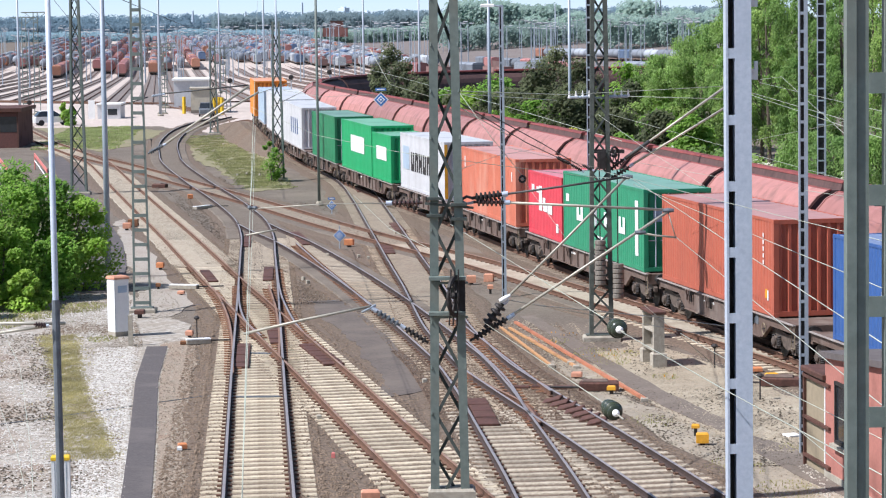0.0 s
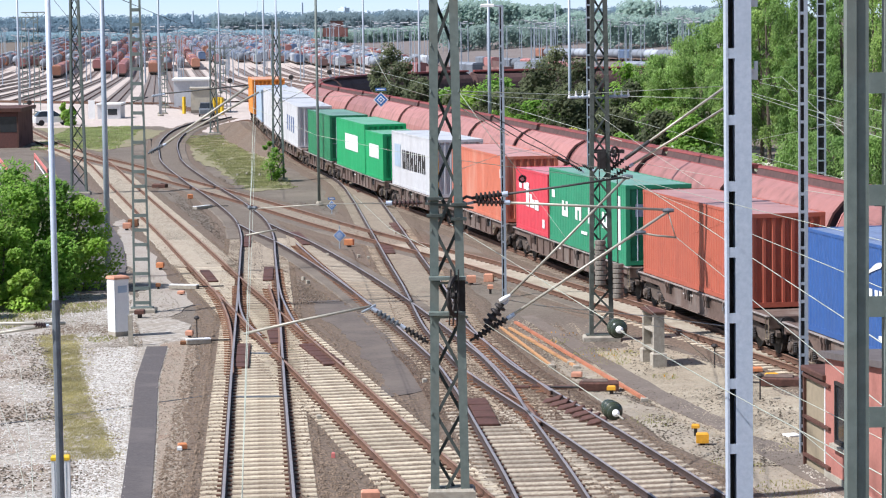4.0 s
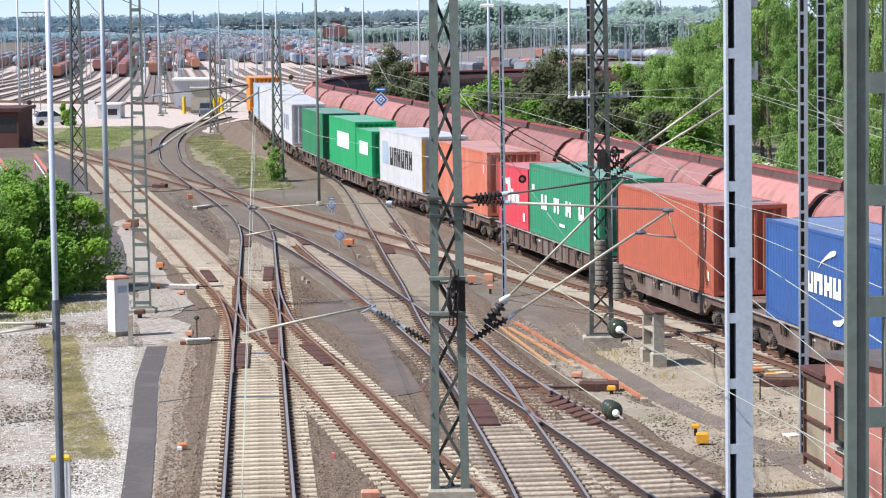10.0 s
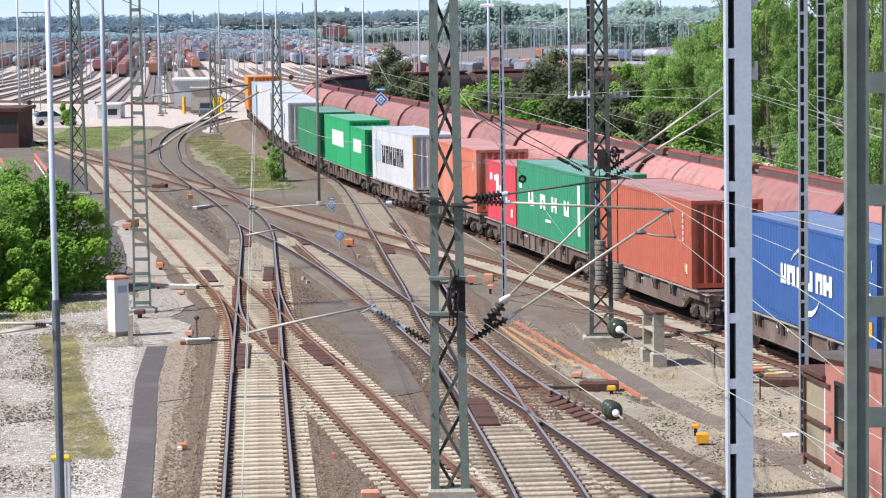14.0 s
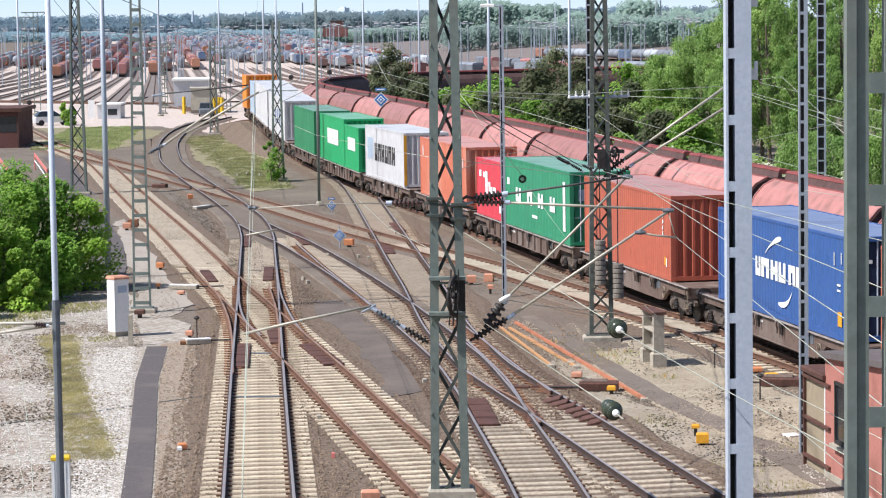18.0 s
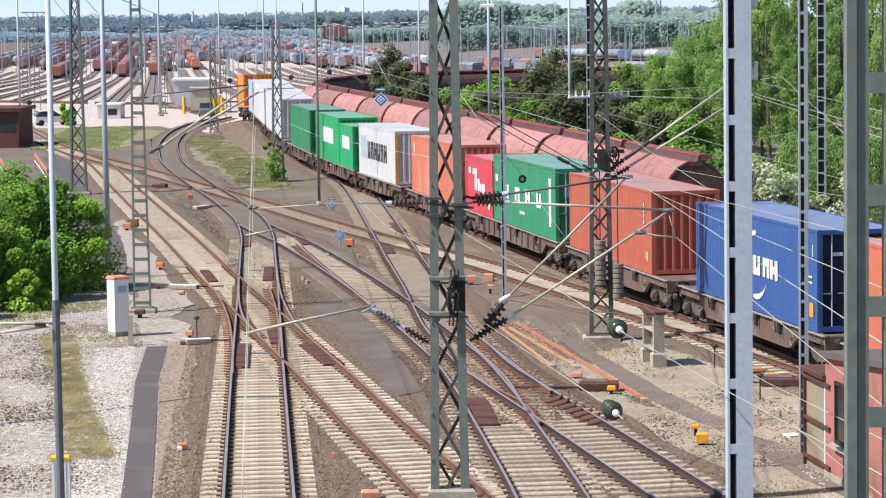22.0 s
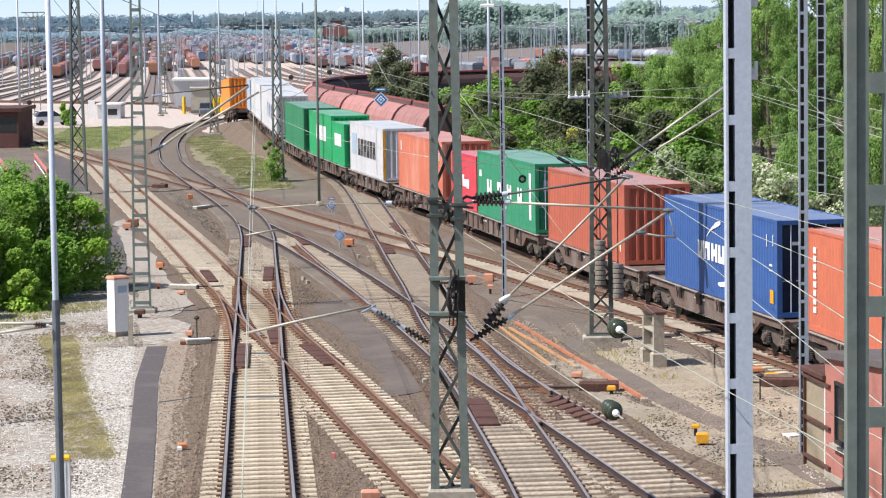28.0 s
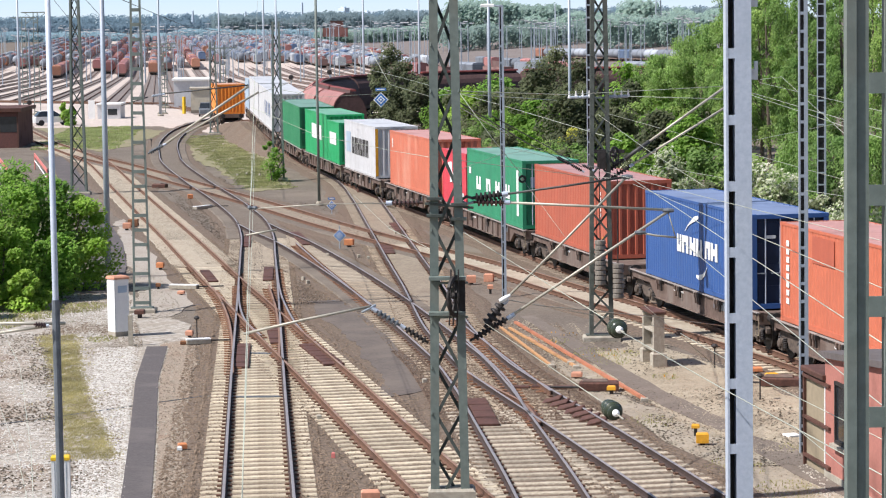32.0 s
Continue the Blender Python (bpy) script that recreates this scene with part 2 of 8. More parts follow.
M["tube"] = mat("aluminium_tube", (0.47, 0.44, 0.36), (0.38, 0.355, 0.29), 0.5, 0.25, grain=6, stain=1, bump=0)
M["blue_sign"] = mat("blue_enamel", (0.06, 0.20, 0.50), (0.05, 0.17, 0.45), 0.35, grain=6, stain=2, bump=0)
M["shed_beige"] = mat("beige_shed_wall", (0.52, 0.48, 0.38), (0.45, 0.41, 0.33), 0.8, grain=3, stain=0.8, bump=0.05)
M["glass"] = mat("dark_window_glass", (0.03, 0.035, 0.04), (0.02, 0.025, 0.03), 0.08, grain=3, stain=1, bump=0, spec=0.6)
M["pink_rail"] = mat("red_white_barrier", (0.62, 0.20, 0.17), (0.55, 0.17, 0.15), 0.6, grain=6, stain=2)
M["rust_pipe"] = mat("orange_pipe_paint", (0.52, 0.19, 0.10), (0.38, 0.16, 0.09), 0.6, grain=8, stain=1.5)


TONE = {}


def paint(name, c, third=None):
    TONE["container_paint_" + name] = c
    return mat("container_paint_" + name, c, tuple(0.86 * v for v in c), 0.45, grain=3, stain=1.3, bump=0.04, third=third or tuple(0.78 * v + 0.012 for v in c), streak=0.22)


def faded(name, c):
    """Paler roof of a container: sky sheen and bleaching put into the colour."""
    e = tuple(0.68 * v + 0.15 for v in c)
    return mat("faded_sheen_roof_paint_" + name, e, tuple(0.9 * v for v in e), 0.38, grain=2, stain=0.6, bump=0.05, spec=0.5)


M["c_blue"] = paint("blue", (0.042, 0.11, 0.31))
M["c_navy"] = paint("dark_navy", (0.014, 0.026, 0.062))
M["c_red"] = paint("brown_red", (0.46, 0.12, 0.073))
M["c_green"] = paint("green", (0.035, 0.27, 0.14))
M["c_pink"] = paint("crimson", (0.66, 0.065, 0.09))
M["c_orange"] = paint("orange_red", (0.60, 0.175, 0.105), (0.62, 0.32, 0.23))
M["c_coral"] = paint("coral", (0.57, 0.16, 0.09))
M["c_white"] = paint("white_grey", (0.60, 0.60, 0.605), (0.47, 0.46, 0.455))
M["c_bgreen"] = paint("bright_green", (0.02, 0.36, 0.13))
M["c_dgreen"] = paint("dark_green", (0.03, 0.22, 0.10))
M["c_lblue"] = paint("pale_blue", (0.40, 0.50, 0.60))
M["c_sorange"] = paint("signal_orange", (0.82, 0.27, 0.04))

# ---------------------------------------------------------------- mesh tools


class Bag:
    """Collects vertices and faces of one part."""

    def __init__(self):
        self.v, self.f = [], []

    def box(self, x0, y0, z0, x1, y1, z1, m=None):
        i = len(self.v)
        for p in ((x0, y0, z0), (x1, y0, z0), (x1, y1, z0), (x0, y1, z0), (x0, y0, z1), (x1, y0, z1), (x1, y1, z1), (x0, y1, z1)):
            self.v.append(m @ Vector(p) if m else Vector(p))
        self.f += [(i, i + 3, i + 2, i + 1), (i + 4, i + 5, i + 6, i + 7), (i, i + 1, i + 5, i + 4), (i + 1, i + 2, i + 6, i + 5), (i + 2, i + 3, i + 7, i + 6), (i + 3, i, i + 4, i + 7)]
        return self

    def chamfer(self, x0, y0, z0, x1, y1, z1, c=0.02):
        """A box with its upper edges bevelled."""
        i = len(self.v)
        for z, d in ((z0, 0), (z1 - c, 0), (z1, c)):
            for p in ((x0 + d, y0 + d), (x1 - d, y0 + d), (x1 - d, y1 - d), (x0 + d, y1 - d)):
                self.v.append(Vector((*p, z)))
        for k in (0, 4):
            for j in range(4):
                self.f.append((i + k + j, i + k + (j + 1) % 4, i + k + 4 + (j + 1) % 4, i + k + 4 + j))
        self.f += [(i + 8, i + 9, i + 10, i + 11), (i + 3, i + 2, i + 1, i)]
        return self

    def tube(self, pts, r, n=6, r2=None):
        """A round bar along points."""
        pts = [Vector(p) for p in pts]
        i0 = len(self.v)
        for k, p in enumerate(pts):
            d = (pts[min(k + 1, len(pts) - 1)] - pts[max(k - 1, 0)]).normalized()
            a = d.cross(Vector((0, 0, 1)) if abs(d.z) < 0.95 else Vector((1, 0, 0))).normalized()
            b = d.cross(a)
            q = r + ((r2 - r) * k / max(1, len(pts) - 1) if r2 is not None else 0)
            for j in range(n):
                w = 2 * math.pi * j / n
                self.v.append(p + a * (q * math.cos(w)) + b * (q * math.sin(w)))
        for k in range(len(pts) - 1):
            for j in range(n):
                a, b = i0 + k * n + j, i0 + k * n + (j + 1) % n
                self.f.append((a, b, b + n, a + n))
        self.f.append(tuple(i0 + j for j in range(n))[::-1])
        self.f.append(tuple(i0 + (len(pts) - 1) * n + j for j in range(n)))
        return self

    def bar(self, p, q, w, h=None):
        """A rectangular bar from p to q."""
        p, q = Vector(p), Vector(q)
        h = h or w
        d = (q - p).normalized()
        a = d.cross(Vector((0, 0, 1)) if abs(d.z) < 0.99 else Vector((0, 1, 0))).normalized() * (w / 2)
        b = d.cross(a).normalized() * (h / 2)
        i = len(self.v)
        for c in (p, q):
            self.v += [c - a - b, c + a - b, c + a + b, c - a + b]
        self.f += [(i, i + 1, i + 2, i + 3), (i + 7, i + 6, i + 5, i + 4)] + [(i + j, i + 4 + j, i + 4 + (j + 1) % 4, i + (j + 1) % 4) for j in range(4)]
        return self

    def lathe(self, p, q, prof, n=12):
        """A turned body round the axis p..q; prof: (share of the way, radius)."""
        p, q = Vector(p), Vector(q)
        d = q - p
        u = d.normalized()
        a = u.cross(Vector((0, 0, 1)) if abs(u.z) < 0.95 else Vector((1, 0, 0))).normalized()
        b = u.cross(a)
        i0 = len(self.v)
        for s, r in prof:
            for j in range(n):
                w = 2 * math.pi * j / n
                self.v.append(p + d * s + a * (r * math.cos(w)) + b * (r * math.sin(w)))
        for k in range(len(prof) - 1):
            for j in range(n):
                x, y = i0 + k * n + j, i0 + k * n + (j + 1) % n
                self.f.append((x, y, y + n, x + n))
        self.f.append(tuple(i0 + j for j in range(n))[::-1])
        self.f.append(tuple(i0 + (len(prof) - 1) * n + j for j in range(n)))
        return self

    def sweep(self, rows, close=True):
        """Skin over rings of equal length."""
        i0, n = len(self.v), len(rows[0])
        for r in rows:
            self.v += [Vector(p) for p in r]
        for k in range(len(rows) - 1):
            for j in range(n if close else n - 1):
                a, b = i0 + k * n + j, i0 + k * n + (j + 1) % n
                self.f.append((a, b, b + n, a + n))
        if close:
            self.f.append(tuple(i0 + j for j in range(n))[::-1])
            self.f.append(tuple(i0 + (len(rows) - 1) * n + j for j in range(n)))
        return self

    def quad(self, a, b, c, d):
        i = len(self.v)
        self.v += [Vector(a), Vector(b), Vector(c), Vector(d)]
        self.f.append((i, i + 1, i + 2, i + 3))
        return self

    def mesh(self, name, material, smooth=False):
        me = bpy.data.meshes.new(name)
        me.from_pydata([tuple(p) for p in self.v], [], self.f)
        me.materials.append(material)
        if smooth:
            me.shade_smooth()
        me.update()
        return me


def thing(name, m, label, category, group="", kind=""):
    ob = new(name)
    ob.empty_display_size = 0.2
    ob.matrix_basis = m
    return tagged(ob, label, category, group, kind)


def part(name, bag, material, parent, label="", smooth=False, m=None, kind=""):
    ob = new(name, bag if isinstance(bag, bpy.types.Mesh) else bag.mesh(name, material, smooth))
    ob.parent = parent
    if m is not None:
        ob.matrix_basis = m
    return tagged(ob, label, kind=kind)


def solo(name, bag, material, label, category="", group="", kind="", m=None, smooth=False):
    ob = new(name, bag.mesh(name, material, smooth))
    if m is not None:
        ob.matrix_basis = m
    return tagged(ob, label, category, group, kind)


def glide(pts, n=24):
    """A smooth line through plan points, with its length along it."""
    p = [Vector((*q, 0)) if len(q) == 2 else Vector(q) for q in pts]
    p = [2 * p[0] - p[1], *p, 2 * p[-1] - p[-2]]
    out = []
    for i in range(1, len(p) - 2):
        for k in range(n):
            t = k / n
            a, b, c, d = p[i - 1:i + 3]
            out.append(0.5 * (2 * b + (c - a) * t + (2 * a - 5 * b + 4 * c - d) * t * t + (3 * b - a - 3 * c + d) * t ** 3))
    out.append(p[-2])
    run = [0.0]
    for a, b in zip(out, out[1:]):
        run.append(run[-1] + (b - a).length)
    return out, run


def on_line(line, s):
    pts, run = line
    if s <= 0:
        d = (pts[1] - pts[0]).normalized()
        return pts[0] + d * s, d
    lo, hi = 0, len(run) - 1
    while hi - lo > 1:
        k = (lo + hi) // 2
        lo, hi = (k, hi) if run[k] <= s else (lo, k)
    d = (pts[hi] - pts[lo]).normalized()
    return pts[lo] + d * (s - run[lo]), d


def plan_sheet(name, left, right, z, material, label, thick=0.04, kind="structure"):
    """A strip of ground between two plan lines, with a slightly uneven edge."""
    b = Bag()
    rows = []
    for k, (p, q) in enumerate(zip(left, right)):
        rows.append([(p[0], p[1], z - thick), (p[0], p[1], z), (q[0], q[1], z), (q[0], q[1], z - thick)])
    b.sweep(rows)
    return solo(name, b, material, label, kind=kind)

# ---------------------------------------------------------------- ground


def lie(x, y):
    """Height of the ground: level at the junction, falling towards the sorting yard."""
    f = min(1.0, max(0.0, (y - 312) / 480))
    w = min(1.0, max(0.0, (240 - (x + 0.106 * y)) / 110))
    e = min(1.0, max(0.0, (y - 1000) / 1000))
    return -6.4 * (f + 0.06 * f * (1 - f)) * w * (1 - 0.6 * e)


def ground_sheet(name, xs, ys, dz, material, label):
    b = Bag()
    for y in ys:
        for x in xs:
            b.v.append(Vector((x - 0.106 * y, y, lie(x - 0.106 * y, y) + dz)))
    n = len(xs)
    for j in range(len(ys) - 1):
        for i in range(n - 1):
            b.f.append((j * n + i, j * n + i + 1, (j + 1) * n + i + 1, (j + 1) * n + i))
    return solo(name, b, material, label, kind="structure", smooth=True)


ground_sheet("ground", [-2600, -900, -300, -120, -60, 0, 54, 70, 90, 110, 130, 150, 166, 200, 240, 300, 900, 2600], [-300, 0, 150, 250, 312] + [312 + 20 * k for k in range(1, 25)] + [900, 1300, 2000, 3000, 4800], -0.02, M["soil"], "brown gravelly railway ground with sparse weeds")

rnd = random.Random(7)


def patch(name, outline, z, material, label, wob=0.35):
    """A low sheet with an uneven outline, from a few plan corners."""
    pts = []
    for (x0, y0), (x1, y1) in zip(outline, outline[1:] + outline[:1]):
        n = max(3, min(90, int(math.hypot(x1 - x0, y1 - y0) / 0.3)))
        for k in range(n):
            x, y = x0 + (x1 - x0) * k / n, y0 + (y1 - y0) * k / n
            a = noise.noise(Vector((x * 0.9, y * 0.35, z * 900))) + 0.6 * noise.noise(Vector((x * 3, y * 1.3, 7)))
            c = noise.noise(Vector((x * 0.9, y * 0.35, 40 + z))) + 0.6 * noise.noise(Vector((x * 3, y * 1.3, 70)))
            pts.append((x + wob * 1.6 * a, y + wob * 3.0 * c))
    bm = bmesh.new()
    lo = [bm.verts.new((*p, z - 0.03)) for p in pts]
    hi = [bm.verts.new((*p, z)) for p in pts]
    bm.faces.new(hi)
    for k in range(len(pts)):
        bm.faces.new((lo[k], lo[(k + 1) % len(pts)], hi[(k + 1) % len(pts)], hi[k]))
    bmesh.ops.triangulate(bm, faces=bm.faces[:1])
    me = bpy.data.meshes.new(name)
    bm.to_mesh(me)
    bm.free()
    me.materials.append(material)
    return tagged(new(name, me), label, kind="structure")


patch("gravel_area", [(-22, 36), (-5.0, 36), (-5.3, 40), (-6.65, 56), (-7.6, 66), (-8.6, 76), (-9.1, 84), (-8.2, 85), (-8.7, 90), (-10.6, 96), (-11.7, 100), (-17, 112), (-26, 112)], 0.0, M["pale_gravel"], "pale gravel yard surface beside the tracks", 0.1)
M["stained_gravel"] = mat("stained_brown_gravel", (0.37, 0.31, 0.245), (0.155, 0.122, 0.094), 0.95, grain=4, stain=0.9, bump=1.0, third=(0.22, 0.145, 0.10), blotch=(0.45, 0.405, 0.34))
for cx, cy, rx, ry in ((-13.6, 80.5, 1.1, 4.6), (-12.1, 71.5, 0.75, 2.6), (-11.2, 65.2, 1.0, 2.2), (-10.0, 60.2, 0.9, 2.4), (-9.75, 70.2, 0.4, 1.6)):
    patch("stained_gravel", [(cx + rx * math.cos(0.628 * k) - 0.165 * ry * math.sin(0.628 * k), cy + ry * math.sin(0.628 * k)) for k in range(10)], 0.006, M["stained_gravel"], "rust-stained brown patch in the pale gravel", 0.16)
patch("dusty_ground", [(-17.05, 137.73), (-16.18, 142.31), (-12.18, 117.79), (-9.07, 97.38), (-9.65, 92.82), (-10.62, 92.95), (-12.25, 105.17), (-14.18, 118.11)], 0.003, M["pale_dust"], "pale dusty ground beside the main track", 0.12)
patch("dirt_strip", [(-5.3, 40), (-6.65, 56), (-7.6, 66), (-8.6, 76), (-9.1, 85), (-8.0, 86), (-7.3, 76), (-6.4, 66), (-5.6, 56), (-4.5, 40)], 0.002, M["tan_dirt"], "trodden tan dirt between footpath and track", 0.12)
patch("gravel_area", [(6.4, 85), (8.9, 74), (10.6, 66), (9.6, 60), (6.6, 62), (5.4, 70), (3.9, 78)], 0.0, M["mid_gravel"], "pale gravel strip beside the hut")
ground_sheet("yard_ground", [-75, -40, -10, 10, 30, 54, 64, 72], [312 + 20 * k for k in range(0, 25)] + [900, 1300, 2000, 2300], 0.004, M["yard_gravel"], "pale sandy gravel of the sorting yard")
ground_sheet("yard_ground", [72, 90, 110, 130, 150, 166, 200, 240], [552 + 20 * k for k in range(13)] + [900, 1300, 2000, 2300], 0.004, M["yard_ballast"], "dusty brown gravel beside the yard tracks")
patch("yard_ground", [(-62, 262), (-28, 262), (-19.5, 240), (-14, 246), (-8, 290), (40, 312), (60, 313), (-115, 313), (-90, 290)], 0.002, M["yard_gravel"], "pale sandy gravel in front of the yard", 0.25)
patch("loading_slab", [(-18.0, 216), (-14.6, 216), (-15.8, 246), (-20.0, 246)], 0.01, M["mid_gravel"], "beige worn slab beside the curve", 0.2)
patch("ballast_field", [(-8.3, 122), (-6.7, 121), (-3.1, 102), (-0.4, 84), (1.5, 62), (2.4, 46), (-3.1, 46), (-4.3, 62), (-6.6, 95)], 0.003, M["ballast"], "coarse brown ballast between the tracks", 0.1)
patch("ballast_field", [(0.2, 88), (1.5, 88), (3.4, 76), (4.4, 66), (6.6, 50), (7.2, 46), (2.6, 46), (1.2, 72)], 0.002, M["ballast"], "coarse brown ballast along the rails", 0.1)
patch("verge", [(-9.2, 163), (-13.5, 205), (-16.8, 232), (-22.0, 235), (-20.4, 213), (-18.5, 200), (-14.6, 178), (-11.2, 160)], 0.005, M["grass_soil"], "mossy verge with dry spring grass", 0.3)
patch("verge", [(-27.5, 212), (-25.4, 224), (-26, 250), (-31, 262), (-40, 262), (-33.5, 236)], 0.005, M["grass_soil"], "grassy verge inside the curve", 0.3)
patch("verge", [(4.2, 60), (6.0, 53), (9.4, 48), (9.4, 56), (6.2, 66), (5.0, 72), (3.9, 80), (3.2, 79)], 0.005, M["moss_gravel"], "grey-tan gravel with thin moss beside the footpath", 0.25)

# footpaths of old asphalt
path_line = [(-5.3, 40), (-6.65, 56), (-7.6, 66), (-8.6, 76), (-9.15, 84)]
plan_sheet("footpath", [(x - 0.33, y) for x, y in path_line], [(x + 0.33, y) for x, y in path_line], 0.03, M["asphalt"], "narrow dark asphalt footpath with worn edges")
path_line = [(-13.0, 101), (-14.0, 112), (-15.6, 124), (-17.5, 135), (-21.6, 158), (-26.5, 188), (-30, 205)]
plan_sheet("footpath", [(x - 0.9, y) for x, y in path_line], [(x + 0.6, y) for x, y in path_line], 0.03, M["asphalt"], "grey asphalt service path behind the bush")
patch("footpath", [(2.6, 91), (3.55, 85), (4.38, 78.8), (5.03, 74.0), (5.6, 70.5), (6.31, 67.2), (6.92, 65.0), (7.27, 62.2), (7.81, 59.0), (8.51, 56.1), (9.6, 50), (10.1, 52), (8.86, 57.6), (8.57, 60.1), (8.28, 62.5), (7.53, 64.4), (7.12, 67.0), (6.1, 72.3), (5.41, 76.3), (4.76, 80.2), (3.95, 86), (3.05, 91.5)], 0.018, M["worn_asphalt"], "dark worn asphalt footpath leading to the hut", 0.04)
patch("footpath", [(-5.0, 97), (-3.7, 97), (-2.6, 91), (-1.7, 85), (-0.95, 79), (-0.6, 73), (-1.6, 72), (-2.2, 79), (-3.0, 85), (-4.1, 91)], 0.034, M["grimy_strip"], "worn dusty asphalt strip between two tracks", 0.15)

# ---------------------------------------------------------------- tracks
RAIL = [(-0.075, 0.0), (0.075, 0.0), (0.075, 0.014), (0.014, 0.032), (0.012, 0.118), (0.036, 0.13), (0.036, 0.15), (-0.036, 0.15), (-0.036, 0.13), (-0.012, 0.118), (-0.014, 0.032), (-0.075, 0.014)]


def half_sleeper():
    b = Bag()
    rows = []
    for x, w, h in ((-1.3, 0.12, 0.0), (-1.27, 0.145, 0.045), (1.27, 0.145, 0.045), (1.3, 0.12, 0.0)):
        rows.append([(x, -w - 0.03, -0.06), (x, -w + 0.015, h), (x, w - 0.015, h), (x, w + 0.03, -0.06)])
    b.sweep(rows)
    return b


SLEEPER = half_sleeper().mesh("sleeper", M["sleeper"])
OILY = half_sleeper().mesh("sleeper", M["dirty_sleeper"])
MIDDLE = half_sleeper().mesh("sleeper", M["mid_sleeper"])
TIMBER = half_sleeper().mesh("sleeper", M["wood_sleeper"])

def rail_rows(line, off, s0, s1, step, prof=RAIL, z=0.05, lead=0.0):
    rows = []
    n = max(2, int((s1 - s0) / step))
    for k in range(n + 1):
        s = s0 + (s1 - s0) * k / n
        p, d = on_line(line, s)
        side = Vector((d.y, -d.x, 0))
        rows.append([tuple(p + side * (off + x) + Vector((0, 0, z + h))) for x, h in prof])
    return rows


LAID = []


def track(name, pts, label, top="rail_top", near=0.0, far=0.0, timber=False, bed=1.75, step=1.5, level=0.0, dirty=False):
    """Two rails, sleepers and a ballast bed along a smooth line; sleepers between near and far are single pieces."""
    line = glide(pts)
    LAID.append(line)
    run = line[1][-1]
    t = thing(name, Matrix(), label, "railway track", "tracks of the junction", "structure")
    for off in (-0.753, 0.753):
        part("rail", Bag().sweep(rail_rows(line, off, 0, run, step)), M["rail_dark" if top == "rail_top" else "rail_side"], t)
        cap = [(-0.034, 0.1505), (0.034, 0.1505), (0.03, 0.156), (-0.03, 0.156)]
        part("rail_head", Bag().sweep(rail_rows(line, off, 0, run, step, cap)), M[top], t, "worn running surface of the rail")
    rest, clips = Bag(), Bag()
    n = int(run / 0.6)
    for k in range(n):
        s = 0.3 + 0.6 * k
        p, d = on_line(line, s)
        m = Matrix.Translation(p) @ Matrix.Rotation(math.atan2(d.y, d.x) - math.pi / 2, 4, "Z")
        if near <= s < far:
            part("sleeper", TIMBER if timber else (OILY if p.y > 69 else MIDDLE) if dirty else SLEEPER, None, t, m=m)
            for sx in (-0.753, 0.753):
                for d in (-0.115, 0.115):
                    clips.box(sx + d - 0.05, -0.07, 0.04, sx + d + 0.05, 0.07, 0.085, m)
        else:
            rest.box(-1.3, -0.145, -0.06, 1.3, 0.145, 0.045, m)
    if rest.v:
        part("sleeper_row", rest, M["wood_sleeper"] if timber else M["old_sleeper"], t, "row of weathered sleepers", kind="stuff")
    if clips.v:
        part("fastenings", clips, M["rail_side"], t, "rusty rail fastenings", kind="stuff")
    rows = []
    for k in range(int(run / 2) + 1):
        p, d = on_line(line, min(run, 2 * k))
        side = Vector((d.y, -d.x, 0))
        w = bed + 0.12 * math.sin(k * 1.7) + 0.1 * math.sin(k * 0.63)
        rows.append([tuple(p + side * x + Vector((0, 0, z))) for x, z in ((-w - 0.25 - p.z, -0.03 - p.z), (-w, 0.012), (w, 0.012), (w + 0.25 + p.z, -0.03 - p.z))])
    part("ballast_bed", Bag().sweep(rows), M["ballast"], t, "coarse brown ballast", m=Matrix.Translation((0, 0, level)))
    return line


LINE_A = [(-3.3, 46), (-4.08, 57), (-5.33, 75), (-6.68, 95), (-8.05, 115), (-8.76, 125), (-9.8, 135), (-11.35, 145), (-13.1, 155), (-14.95, 165), (-16.7, 175), (-18.4, 185), (-19.9, 195), (-21.05, 205), (-22.15, 215), (-23.1, 226), (-23.95, 240), (-24.3, 252), (-24.15, 262), (-23.7, 271), (-22.9, 281)]
LINE_L = [(1.95, 46), (-0.04, 57), (-1.54, 65), (-3.34, 75), (-5.2, 85), (-7.02, 95), (-8.87, 105), (-12.44, 125), (-16.13, 145), (-19.8, 165), (-23.4, 185), (-25.4, 195), (-29.5, 211), (-34.5, 230), (-41, 258), (-53, 310)]
LINE_E = [(-29.0, 209), (-26.0, 199), (-23.0, 190), (-19.9, 180), (-16.9, 170), (-13.9, 160), (-10.9, 150), (-8.0, 140), (-5.1, 130), (-1.9, 120), (1.4, 110), (4.5, 99), (7.3, 89), (9.75, 80), (11.7, 72), (13.4, 64), (16.2, 48)]
LINE_D = [(-9.6, 133), (-8.5, 128), (-6.9, 121.5), (-5.0, 112), (-3.17, 102), (-1.52, 92), (-0.05, 82), (0.49, 78), (1.06, 72), (1.43, 67), (1.8, 62), (2.15, 57), (2.8, 46)]
LINE_F = [(-7.6, 179), (-5.7, 166), (-4.33, 150), (-2.9, 130), (-1.48, 110), (-0.75, 100), (0.02, 88), (0.62, 82), (1.2, 77), (2.08, 72), (3.03, 67), (3.95, 62), (4.85, 57), (6.8, 46)]
